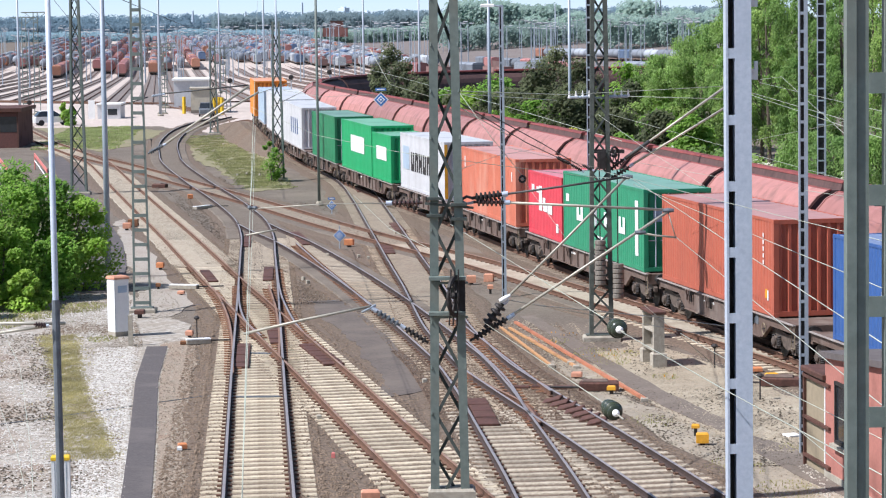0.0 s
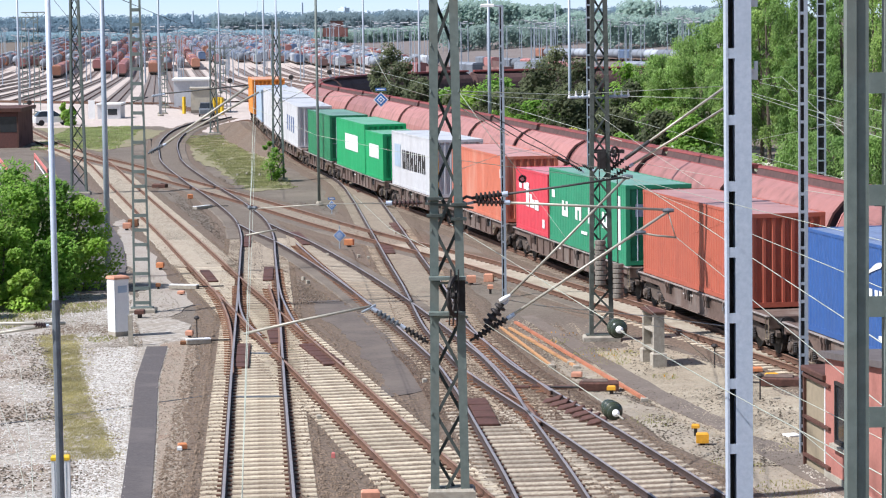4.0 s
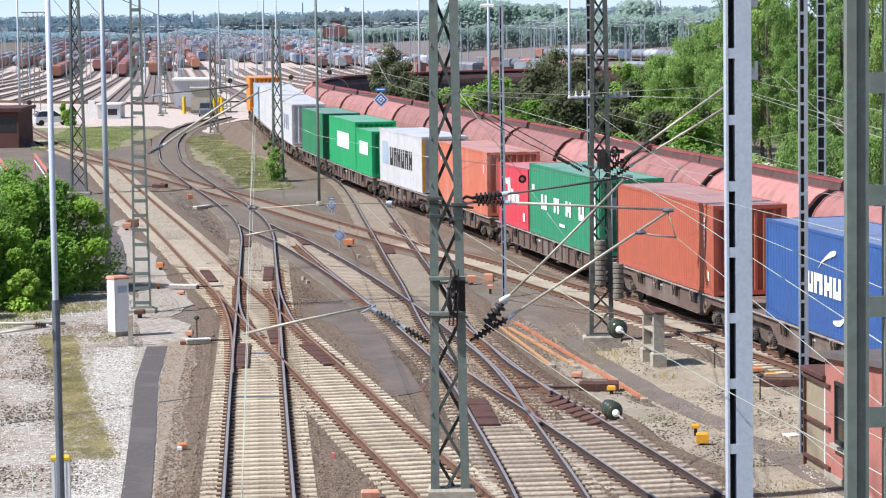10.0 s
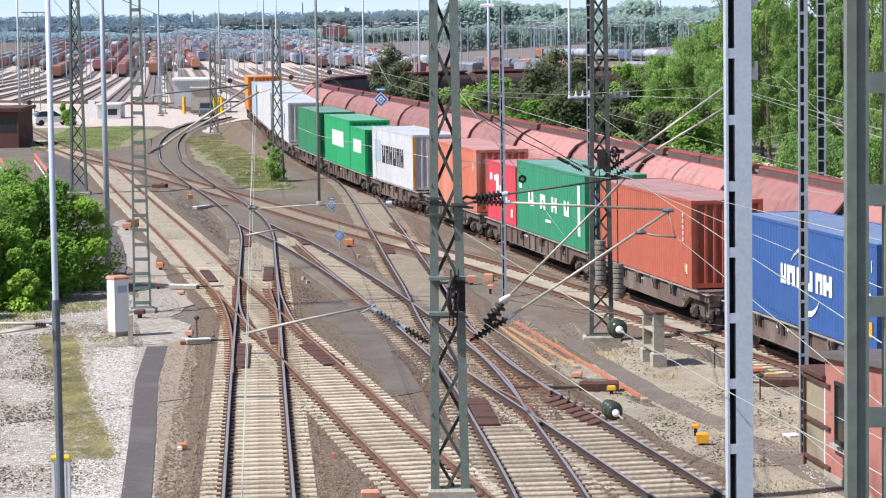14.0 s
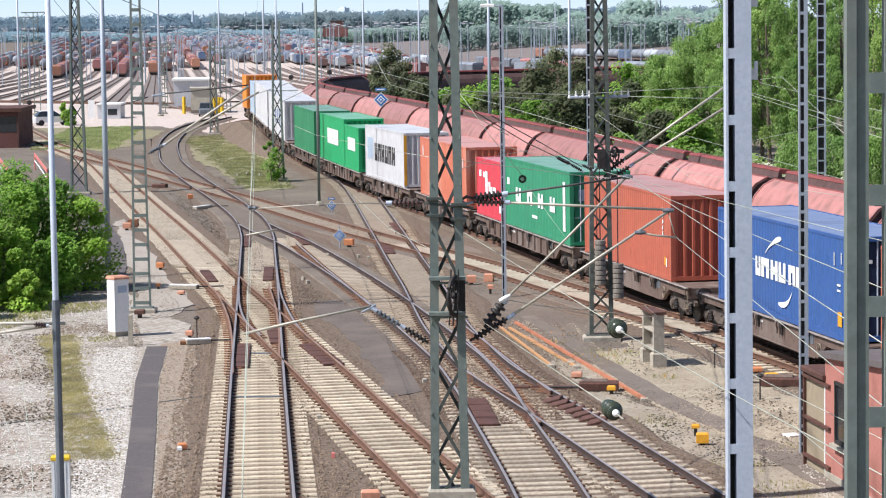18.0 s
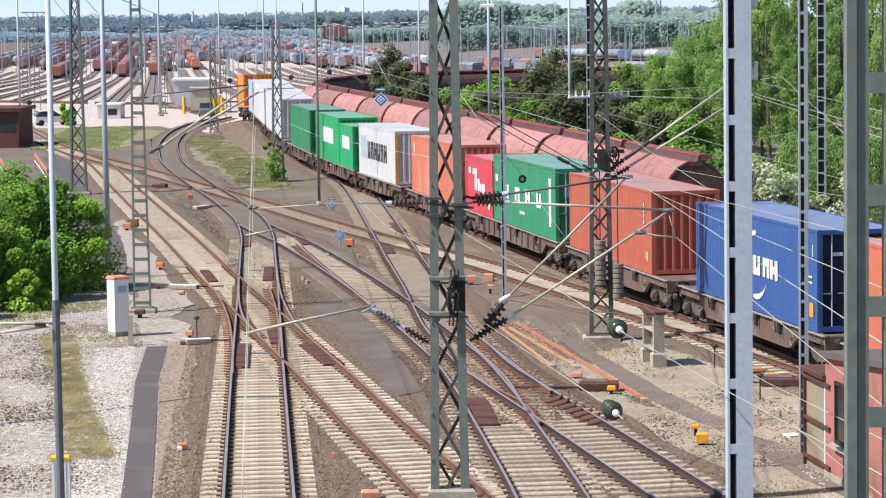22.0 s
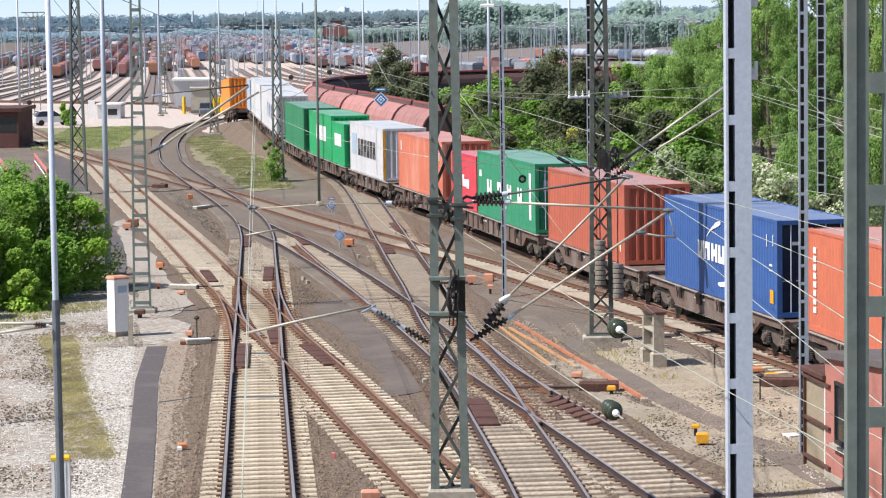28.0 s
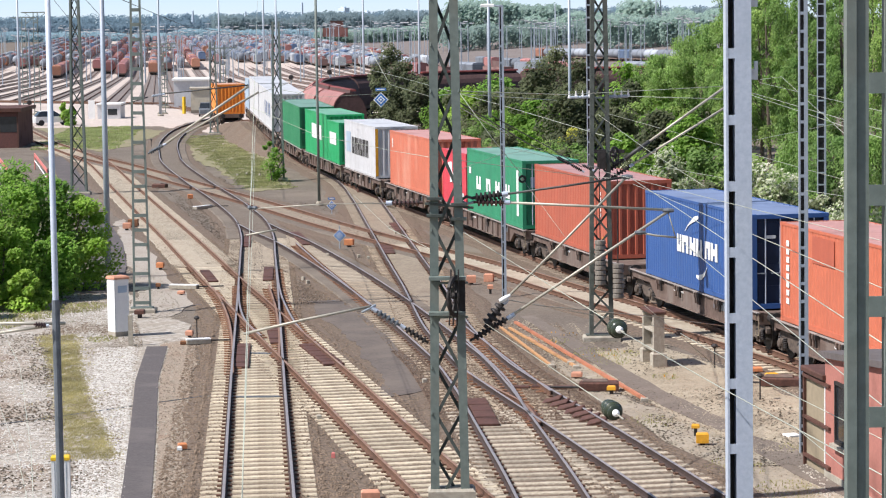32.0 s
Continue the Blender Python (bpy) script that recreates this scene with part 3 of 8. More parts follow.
LINE_G = [(42, -90), (30, -27), (19.5, 30), (11.85, 73.1), (8.3, 92), (4.75, 111), (0.5, 134), (-3.6, 155), (-8.9, 186.7), (-11.4, 202, 0.35), (-13.3, 214, 0.85), (-14.9, 226, 1.2), (-16.6, 239, 1.2), (-19.25, 251.5, 0.45), (-20.45, 258, -0.1), (-21.5, 264, -0.1), (-22.25, 270, -0.1), (-23.0, 277, -0.1), (-26.6, 312, -0.1)]
LINE_R = [(46.8, -110), (23.6, 30), (13.3, 91.5), (8.1, 123), (3.7, 150), (-0.9, 178), (-4.9, 202), (-9.6, 229), (-11.6, 246), (-11.2, 262), (-7.0, 276), (1.5, 286), (14, 293), (32, 299), (70, 306), (160, 316), (330, 330), (560, 350)]


def fill(name, pts, y0, y1, material, label, half=0.69, z=0.043):
    """Gravel trodden level with the sleepers between the rails, over a stretch of the plan."""
    line = glide(pts)
    rows = []
    for k in range(int(line[1][-1] / 1.2) + 1):
        p, d = on_line(line, 1.2 * k)
        if y0 <= p.y <= y1:
            side = Vector((d.y, -d.x, 0))
            w = half + 0.03 * math.sin(1.9 * k)
            rows.append([tuple(p + side * x + Vector((0, 0, h))) for x, h in ((-w - 0.05, z - 0.04), (-w, z), (w, z), (w + 0.05, z - 0.04))])
    solo(name, Bag().sweep(rows), material, label, kind="structure")


M["rail_fill"] = mat("trodden_tan_gravel", (0.31, 0.258, 0.19), (0.18, 0.145, 0.108), 0.95, grain=7, stain=0.5, bump=0.7, third=(0.18, 0.142, 0.105))
M["pale_fill"] = mat("pale_trodden_gravel", (0.43, 0.375, 0.29), (0.30, 0.252, 0.19), 0.95, grain=7, stain=0.7, bump=0.7, third=(0.26, 0.21, 0.155))
M["dim_fill"] = mat("grey_brown_gravel", (0.195, 0.16, 0.124), (0.11, 0.088, 0.068), 0.95, grain=7, stain=0.5, bump=0.7, third=(0.13, 0.103, 0.08))
M["old_sleeper"] = mat("dusty_old_sleeper", (0.40, 0.34, 0.255), (0.27, 0.22, 0.16), 0.92, grain=6, stain=0.6, bump=0.3, vary=0.2, third=(0.20, 0.16, 0.12))
fill("gravel_fill", LINE_A, 96, 123, M["rail_fill"], "tan gravel trodden level between the rails")
fill("gravel_fill", LINE_A, 123, 279, M["dim_fill"], "grey-brown gravel between the rails of the curve", 0.69, 0.049)
for o in (-1.1, 1.1):
    fill("gravel_fill", [(x + o, y) for x, y in LINE_A if y > 118], 118, 279, M["soil"], "brown gravel over the sleeper ends of the curve", 0.27, 0.053)
    fill("gravel_fill", [(x + o * 0.98, y + o * 0.3) for x, y in LINE_E], 92, 205, M["soil"], "brown gravel over the sleeper ends", 0.25, 0.057 + 0.002 * (o > 0))
    fill("gravel_fill", [(x + o, y) for x, y in LINE_D], 92, 132, M["soil"], "brown gravel over the sleeper ends of the siding", 0.25, 0.061 + 0.002 * (o > 0))
fill("gravel_fill", LINE_L, 98, 235, M["pale_fill"], "pale gravel trodden level between the rails")
for o in (-1.08, 1.08):
    fill("gravel_fill", [(x + o, y) for x, y in LINE_L], 112, 235, M["pale_fill"], "pale gravel beside the rusty rails", 0.24, 0.041)
fill("gravel_fill", LINE_D, 66, 132, M["rail_fill"], "tan gravel between the rails of the siding", 0.69, 0.0405)
fill("gravel_fill", LINE_F, 84, 172, M["rail_fill"], "tan gravel between the rails of the link track", 0.69, 0.047)
fill("gravel_fill", LINE_E, 78, 121, M["pale_fill"], "pale gravel between the rails of the crossing track", 0.69, 0.0505)
fill("gravel_fill", LINE_E, 121, 205, M["rail_fill"], "brown gravel between the rails of the crossing track", 0.69, 0.0505)
track("track_main", LINE_A, "main track with bright worn rails on pale concrete sleepers", "rail_top", 0, 62)
track("track_branch", LINE_L, "rusty crossing track on pale concrete sleepers", "rail_top_rust", 0, 66, level=0.004)
track("track_middle", LINE_D, "siding with worn rails on concrete sleepers", "rail_top", 30, 90, level=0.008, dirty=True)
track("track_link", LINE_F, "link track with worn rails on concrete sleepers", "rail_top", 50, 136, level=0.012, dirty=True)
track("track_cross", LINE_E, "rust-brown track crossing the junction", "rail_top_rust", 100, 152, level=0.016)
LG = glide(LINE_G)
LR = glide(LINE_R)
track("track_container_train", LINE_G, "track under the container train on timber sleepers", "rail_top_rust", 165, 205, True, level=0.02)
track("track_hopper_train", LINE_R, "track under the hopper train", "rail_top_rust", 0, 0, True, step=3)

# ---------------------------------------------------------------- trains


def corrugated(b, p0, p1, z0, z1, pitch, depth, out):
    """A wall of trapezoid corrugations from p0 to p1; out is the way it faces."""
    p0, p1, out = Vector(p0), Vector(p1), Vector(out)
    n = max(2, round((p1 - p0).length / pitch))
    d = (p1 - p0) / n
    pts = []
    for k in range(n):
        for f, h in ((0.0, 0), (0.28, 0), (0.44, -depth), (0.84, -depth)):
            pts.append(p0 + d * (k + f) + out * h)
    pts.append(p1)
    back = [q - out * 0.05 for q in (p0, p1)]
    rows = [[(*q[:2], z0) for q in pts], [(*q[:2], z1) for q in pts]]
    b.sweep(rows, close=False)


def door_leaf(y0, y1, x, z0, z1):
    b = Bag().box(x - 0.05, y0, z0, x, y1, z1)
    for k in range(4):
        h = (z1 - z0) / 4
        b.box(x - 0.078, y0 + 0.05, z0 + h * k + 0.12, x - 0.05, y1 - 0.05, z0 + h * (k + 1) - 0.1)
    return b


def container(name, label, paint_name, length=12.19, high=2.896, ends="plain", wide=2.438):
    """An ISO box; local x runs along the train, the near end at 0, the visible side at +y."""
    p = M[paint_name]
    t = thing(name, Matrix(), label, "shipping container", "containers on the train")
    W = wide / 2
    post, w, h = 0.16, W, high
    for x in (0.0, length - post):
        for y in (-w, w - post):
            part("corner_post", Bag().chamfer(x, y, 0.118, x + post, y + post, h - 0.118, 0.005), p, t)
    cast = Bag().chamfer(0, 0, 0, 0.178, 0.162, 0.118, 0.012).mesh("corner_casting", p)
    for x in (-0.004, length - 0.174):
        for y in (-w - 0.004, w - 0.158):
            for z in (0, h - 0.118):
                part("corner_casting", cast, None, t, m=Matrix.Translation((x, y, z)))
    for y in (-w, w - 0.06):
        part("bottom_rail", Bag().box(0.174, y, 0.02, length - 0.174, y + 0.06, 0.17), p, t)
        part("top_rail", Bag().box(0.174, y, h - 0.09, length - 0.174, y + 0.06, h - 0.01), p, t)
    for sgn, nm in ((1, "side_wall"), (-1, "side_wall")):
        b = Bag()
        corrugated(b, (post, sgn * (w - 0.012), 0), (length - post, sgn * (w - 0.012), 0), 0.16, h - 0.08, 0.278, 0.010, (0, sgn, 0))
        part(nm, b, p, t)
    b = Bag()
    n = max(4, round(length / 0.6))
    for k in range(n):
        x0, x1 = 0.17 + (length - 0.34) * k / n, 0.17 + (length - 0.34) * (k + 1) / n
        b.quad((x0, -w + 0.05, h - 0.02), (x0 + 0.25, -w + 0.05, h - 0.02), (x0 + 0.25, w - 0.05, h - 0.02), (x0, w - 0.05, h - 0.02))
        b.quad((x0 + 0.25, -w + 0.05, h - 0.02), (x0 + 0.30, -w + 0.1, h - 0.035), (x0 + 0.30, w - 0.1, h - 0.035), (x0 + 0.25, w - 0.05, h - 0.02))
        b.quad((x0 + 0.30, -w + 0.1, h - 0.035), (x1, -w + 0.05, h - 0.02), (x1, w - 0.05, h - 0.02), (x0 + 0.30, w - 0.1, h - 0.035))
    part("roof", b, M.setdefault("roof_" + paint_name, faded(paint_name, TONE[p.name])), t, "roof painted paler for sky sheen and bleaching")
    part("floor", Bag().box(0.1, -w + 0.03, 0.05, length - 0.1, w - 0.03, 0.14), M["frame_brown"], t)
    for x, s in ((0.0, -1), (length, 1)):
        xe = x if s < 0 else x - 0.1
        part("end_sill", Bag().box(xe, -w + 0.16, 0.02, xe + 0.1, w - 0.16, 0.17), p, t)
        part("end_header", Bag().box(xe, -w + 0.16, h - 0.14, xe + 0.1, w - 0.16, h - 0.01), p, t)
    b = Bag()
    corrugated(b, (length - 0.02, -w + post, 0), (length - 0.02, w - post, 0), 0.16, h - 0.12, 0.26, 0.045, (1, 0, 0))
    part("end_wall", b, p, t)
    if ends == "doors":
        for y0, y1 in ((-w + post, -0.01), (0.01, w - post)):
            d = part("door", door_leaf(y0, y1, 0.15, 0.17, h - 0.14), M["c_navy"] if paint_name == "c_blue" else p, t)
            for y in (y0 + 0.3, y1 - 0.28):
                part("lock_rod", Bag().tube([(0.045, y, 0.12), (0.045, y, h - 0.1)], 0.022, 6), M["pale_steel"], d, "galvanised locking rod")
                part("handle", Bag().bar((0.03, y - 0.02, 1.1), (0.03, y + 0.3, 1.1), 0.03), M["grey_steel"], d)
    else:
        b = Bag()
        corrugated(b, (0.012, w - post, 0), (0.012, -w + post, 0), 0.16, h - 0.12, 0.32, 0.085, (-1, 0, 0))
        part("end_wall", b, p, t)
    return t


def marks(t, name, material, blocks, y=1.2215, label="painted lettering shown as plain blocks"):
    """Painted blocks on the visible side: (x, z, width, height) with x from the far end back to the near one."""
    for x, z, w, h in blocks:
        part(name, Bag().box(x, y, z, x + w, y + 0.006, z + h), material, t, label)


def word(slots, z0, z1):
    """Painted blocks that stand for a row of bold letters: two uprights and a tie in each slot (x0, x1)."""
    out = []
    for k, (x0, x1) in enumerate(slots):
        w, h = x1 - x0, z1 - z0
        out += [(x0, z0, 0.36 * w, h), (x1 - 0.36 * w, z0, 0.36 * w, h), (x0 + 0.36 * w, z0 + h * (0.0, 0.62, 0.3)[k % 3], 0.28 * w, 0.38 * h)]
    return out


M["flange"] = mat("pale_dusty_flange", (0.36, 0.325, 0.30), (0.24, 0.205, 0.185), 0.8, grain=5, stain=1.6, bump=0.1, third=(0.16, 0.125, 0.11))
M["bogie_dust"] = mat("dusty_bogie_iron", (0.135, 0.105, 0.085), (0.07, 0.054, 0.045), 0.9, grain=7, stain=2.2, bump=0.4, third=(0.20, 0.165, 0.135))


def bogie(t, x, geared=True):
    """A two-axle bogie: cast side frames arched over the axle boxes, coil springs, wheels and brake gear."""
    g = part("bogie", Bag().box(x - 0.25, -0.95, 0.42, x + 0.25, 0.95, 0.72), M["cast_iron"], t, "dusty dark two-axle bogie")
    for y in (-1.02, 0.90):
        rows = []
        for d, lo, hi in ((-1.42, 0.52, 0.66), (-1.15, 0.58, 0.80), (-0.65, 0.58, 0.80), (-0.38, 0.34, 0.76), (0.0, 0.26, 0.72), (0.38, 0.34, 0.76), (0.65, 0.58, 0.80), (1.15, 0.58, 0.80), (1.42, 0.52, 0.66)):
            rows.append([(x + d, y, lo), (x + d, y + 0.12, lo), (x + d, y + 0.12, hi), (x + d, y, hi)])
        part("side_frame", Bag().sweep(rows), M["bogie_dust"], g, "cast side frame caked with dust")
    for d in (-0.9, 0.9):
        for y in (-0.82, 0.70):
            part("wheel", Bag().lathe((x + d, y, 0.46), (x + d, y + 0.12, 0.46), [(0, 0.30), (0.0, 0.46), (0.75, 0.46), (0.8, 0.49), (1, 0.49), (1, 0.3)], 18), M["cast_iron"], g)
        part("axle", Bag().tube([(x + d, -0.8, 0.46), (x + d, 0.8, 0.46)], 0.08, 8), M["cast_iron"], g)
        for y, o in ((-1.03, -1), (1.03, 1)) if geared else ():
            part("axle_box", Bag().chamfer(x + d - 0.17, min(y, y + o * 0.1), 0.24, x + d + 0.17, max(y, y + o * 0.1), 0.60, 0.05), M["bogie_dust"], g)
            part("axle_cover", Bag().lathe((x + d, y + o * 0.1, 0.44), (x + d, y + o * 0.17, 0.44), [(0, 0.14), (0.6, 0.14), (1, 0.10)], 12), M["bogie_dust"], g)
            for e in (-0.25, 0.25):
                part("spring", Bag().lathe((x + d + e, y + o * 0.02, 0.30), (x + d + e, y + o * 0.02, 0.62), [(k / 12, 0.085 if k % 2 else 0.06) for k in range(13)], 8), M["cast_iron"], g)
    for d in (-0.36, 0.36) if geared else ():
        part("brake_beam", Bag().bar((x + d, -0.95, 0.36), (x + d, 0.95, 0.36), 0.07), M["cast_iron"], g)


def container_wagon(run, label, ribbed=False):
    """A skeleton wagon, run metres long; local x along the train from the near buffer beam, z from the rail head."""
    t = thing("container_wagon", Matrix(), label, "freight wagon", "wagons of the container train")
    for y in (-1.2, 1.08):
        rows = []
        for x, zb in ((0.7, 0.87), (3.1, 0.87), (3.9, 0.44), (run - 3.9, 0.44), (run - 3.1, 0.87), (run - 0.7, 0.87)):
            rows.append([(x, y, zb), (x, y + 0.12, zb), (x, y + 0.12, 1.155), (x, y, 1.155)])
        s = part("side_sill", Bag().sweep(rows), M["frame_brown"], t, "dirty brown fish-bellied side sill")
        yo = y + 0.12 if y > 0 else y - 0.012
        d = 0.06 if y > 0 else -0.06
        part("top_flange", Bag().box(0.72, min(yo, yo + 1.4 * d), 1.118, run - 0.72, max(yo, yo + 1.4 * d), 1.15), M["flange"], s, "pale dusty upper flange")
        part("bottom_flange", Bag().box(3.95, min(yo, yo + d), 0.435, run - 3.95, max(yo, yo + d), 0.465), M["frame_brown"], s)
        n = int((run - 8.2) / 1.12) if ribbed else 0
        for k in range(n + 1 if n else 0):
            x = 4.05 + (run - 8.2) * k / n
            part("rib", Bag().box(x, min(yo, yo + d), 0.465, x + 0.09, max(yo, yo + d), 1.118), M["frame_brown"], s)
    for x in (0.7, run - 0.85):
        part("end_beam", Bag().box(x, -1.2, 0.78, x + 0.15, 1.2, 1.12), M["frame_brown"], t)
    for k in range(5):
        x = 3 + (run - 6) * k / 4
        part("cross_member", Bag().box(x - 0.12, -1.09, 0.82, x + 0.12, 1.09, 1.1), M["frame_brown"], t)
    part("deck_plate", Bag().box(0.75, -1.1, 1.08, 3.0, 1.1, 1.12), M["frame_brown"], t)
    part("deck_plate", Bag().box(run - 3.0, -1.1, 1.08, run - 0.75, 1.1, 1.12), M["frame_brown"], t)
    for x, s in ((0.7, -1), (run - 0.7, 1)):
        for y in (-0.87, 0.87):
            part("buffer", Bag().lathe((x, y, 0.98), (x + s * 0.62, y, 0.98), [(0, 0.12), (0.6, 0.12), (0.6, 0.08), (0.9, 0.08), (0.92, 0.22), (1, 0.21)], 14), M["cast_iron"], t)
    for x in (2.0, run - 2.0):
        bogie(t, x)
    part("data_panel", Bag().box(4.2, 1.2, 0.80, 5.5, 1.212, 1.08), M["slate_steel"], t, "grey-blue data panel")
    for k in range(3):
        part("data_bar", Bag().box(run * 0.55 + 0.42 * k, 1.2, 0.9, run * 0.55 + 0.42 * k + 0.3, 1.21, 0.97), M["white"], t, "white painted data bar")
    part("hand_rail", Bag().tube([(0.75, 1.22, 1.1), (0.75, 1.22, 0.45), (1.05, 1.22, 0.45), (1.05, 1.22, 1.1)], 0.016, 6), M["tan"], t, "dull yellow step rail")
    ring = [(run * 0.22 + 0.17 * math.cos(a), 1.26, 0.74 + 0.17 * math.sin(a)) for a in [2 * math.pi * k / 16 for k in range(17)]]
    part("brake_ring", Bag().tube(ring, 0.014, 5), M["tan"], t, "dull yellow handbrake ring")
    part("brake_shaft", Bag().tube([(run * 0.22, 1.05, 0.74), (run * 0.22, 1.27, 0.74)], 0.03).bar((run * 0.22 - 0.17, 1.26, 0.74), (run * 0.22 + 0.17, 1.26, 0.74), 0.016), M["cast_iron"], t)
    for k in range(4):
        x = 4.5 + (run - 9) * k / 3.2
        for d in (0.0, 0.22, 0.5):
            part("twist_lock_bracket", Bag().chamfer(x + d, 1.2, 0.98, x + d + 0.1, 1.34, 1.13, 0.02).box(x + d + 0.02, 1.25, 0.76, x + d + 0.08, 1.31, 0.98), M["frame_brown"] if d else M["cast_iron"], t)
    return t


FLOOR = 1.16 + 0.20
CARGO = []      # (thing, near end along the line at the start)


def load(t, s):
    CARGO.append((t, s, FLOOR))
    return t


def roll(t, s):
    CARGO.append((t, s, 0.20))
    return t


for s0, s1 in ((13.4, 29.9), (29.9, 46.2), (46.2, 62.3), (62.3, 83.3), (83.3, 99.0), (99.0, 114.9), (114.9, 136.3), (136.3, 153.4), (153.4, 169.1), (169.1, 182.2), (182.2, 190.6)):
    roll(container_wagon(s1 - s0, "dirty brown container wagon on two bogies", s0 > 60), s0)

loose_wagon = container_wagon(8.6, "short dirty brown wagon rolling down the hump")
c = load(container("shipping_container", "coral-orange steel container with white vertical lettering blocks", "c_coral"), 16.3)
marks(c, "patch", M["c_red"], [(7.3, 1.95, 1.9, 0.75)], label="darker red repainted patch")
marks(c, "lettering", M["white"], [(11.35, 0.55 + 0.24 * k, 0.26, 0.17) for k in range(8)])
c = load(container("shipping_container", "blue steel container with bold white lettering blocks and doors", "c_blue", ends="doors"), 31.3)
marks(c, "lettering", M["white"], word(((7.72, 8.22), (6.88, 7.64), (6.05, 6.72), (5.30, 5.95), (4.42, 5.02), (3.60, 4.34)), 1.12, 1.70))
for pts in ([(7.25, 1.86, 0.02), (6.95, 2.04, 0.05), (6.6, 2.18, 0.10), (6.2, 2.31, 0.17), (5.85, 2.38, 0.15), (5.7, 2.40, 0.06)], [(5.98, 0.47, 0.08), (5.7, 0.46, 0.16), (5.35, 0.50, 0.17), (5.05, 0.62, 0.12), (4.85, 0.76, 0.06), (4.7, 0.92, 0.02)]):
    part("swoosh", Bag().sweep([[(x, 1.2215, z - h / 2), (x, 1.2275, z - h / 2), (x, 1.2275, z + h / 2), (x, 1.2215, z + h / 2)] for x, z, h in pts]), M["white"], c, "white painted swoosh shape")
for y, z, m in ((-0.55, 1.62, "yellow"), (-0.55, 0.95, "frame_brown"), (0.45, 2.15, "white")):
    part("notice", Bag().box(0.058, y, z, 0.07, y + 0.34, z + 0.26 if m != "white" else z + 0.1), M[m], c, "small notice plate on the door")
marks(c, "notice", M["yellow"], [(0.34, 0.40, 0.34, 0.40)], label="yellow notice plate")
marks(c, "notice", M["white"], [(0.95, 2.05, 0.05, 0.36), (0.36, 2.12, 0.05, 0.32), (0.45, 1.5, 0.3, 0.06), (0.45, 1.35, 0.3, 0.05)], label="small white painted bar")
c = load(container("shipping_container", "brown-red steel container with dark corrugated end", "c_red"), 48.9)
marks(c, "notice", M["white"], [(0.95, 1.5 + 0.2 * k, 0.1, 0.13) for k in range(5)] + [(0.5, 0.45, 0.12, 0.3)])
marks(c, "notice", M["yellow"], [(0.62, 0.5, 0.2, 0.28)], label="yellow notice plate")
c = load(container("shipping_container", "green steel container with white letter blocks and doors", "c_green", ends="doors"), 63.5)
marks(c, "lettering", M["white"], word(((8.97, 9.97), (6.76, 7.73), (4.73, 5.66), (2.6, 3.49)), 1.12, 1.72) + [(0.75, 0.5, 0.42, 1.95), (5.8, 0.64, 0.95, 0.12), (11.2, 1.75, 0.5, 0.3)])
part("notice", Bag().box(0.058, 0.15, 1.75, 0.07, 0.85, 2.2), M["c_lblue"], c, "pale printed notice on the door")
c = load(container("shipping_container", "crimson steel container with white painted marks", "c_pink", 6.06, 2.591), 76.0)
marks(c, "lettering", M["white"], [(3.5, 1.05, 0.55, 1.0), (4.0, 1.75, 0.5, 0.25), (4.9, 1.75, 0.5, 0.3), (2.5, 1.05, 0.8, 0.35), (2.9, 1.4, 0.45, 0.2), (1.7, 1.0, 0.7, 0.42), (0.6, 0.35, 0.4, 0.35)])
c = load(container("shipping_container", "faded orange-red steel container with corrugated end", "c_orange"), 84.6)
marks(c, "notice", M["white"], [(0.7, 1.9, 0.15, 0.4), (11.2, 2.0, 0.2, 0.5)])
c = load(container("shipping_container", "white steel container with dark lettering blocks and pale blue emblem", "c_white"), 101.3)
marks(c, "lettering", M["cast_iron"], word([(8.2 - 1.1 * k, 9.05 - 1.1 * k) for k in range(6)], 1.02, 2.0))
part("edge_strip", Bag().box(-0.012, 1.06, 0.12, -0.002, 1.215, 2.77), M["yellow"], c, "dull yellow corner strip")
marks(c, "emblem", M["c_lblue"], [(9.6, 1.05, 1.75, 1.2)], label="pale blue square emblem")
c = load(container("shipping_container", "bright green steel container with a white panel", "c_bgreen", 6.06, 2.591), 116.2)
marks(c, "panel", M["white"], [(1.4, 1.15, 3.2, 0.75)], label="white painted panel")
c = load(container("shipping_container", "tall bright green steel container with a white panel", "c_bgreen"), 122.4)
marks(c, "panel", M["white"], [(2.8, 1.15, 5.4, 0.95)], label="white painted panel")
load(container("shipping_container", "dark green steel container with plain sides", "c_dgreen", ends="doors"), 138.0)
c = load(container("shipping_container", "white steel container with blue lettering blocks", "c_white"), 156.5)
marks(c, "lettering", M["c_blue"], [(6.5 - 1.3 * k, 0.9, 0.4, 1.1) for k in range(4)])
load(container("shipping_container", "plain white steel container with bare sides", "c_white"), 169.4)
load(container("shipping_container", "plain blue-grey steel container", "c_lblue", 6.06, 2.591), 183.4)
loose_box = container("shipping_container", "signal orange steel container with ribbed end", "c_sorange", 6.06, 2.896, wide=2.7)


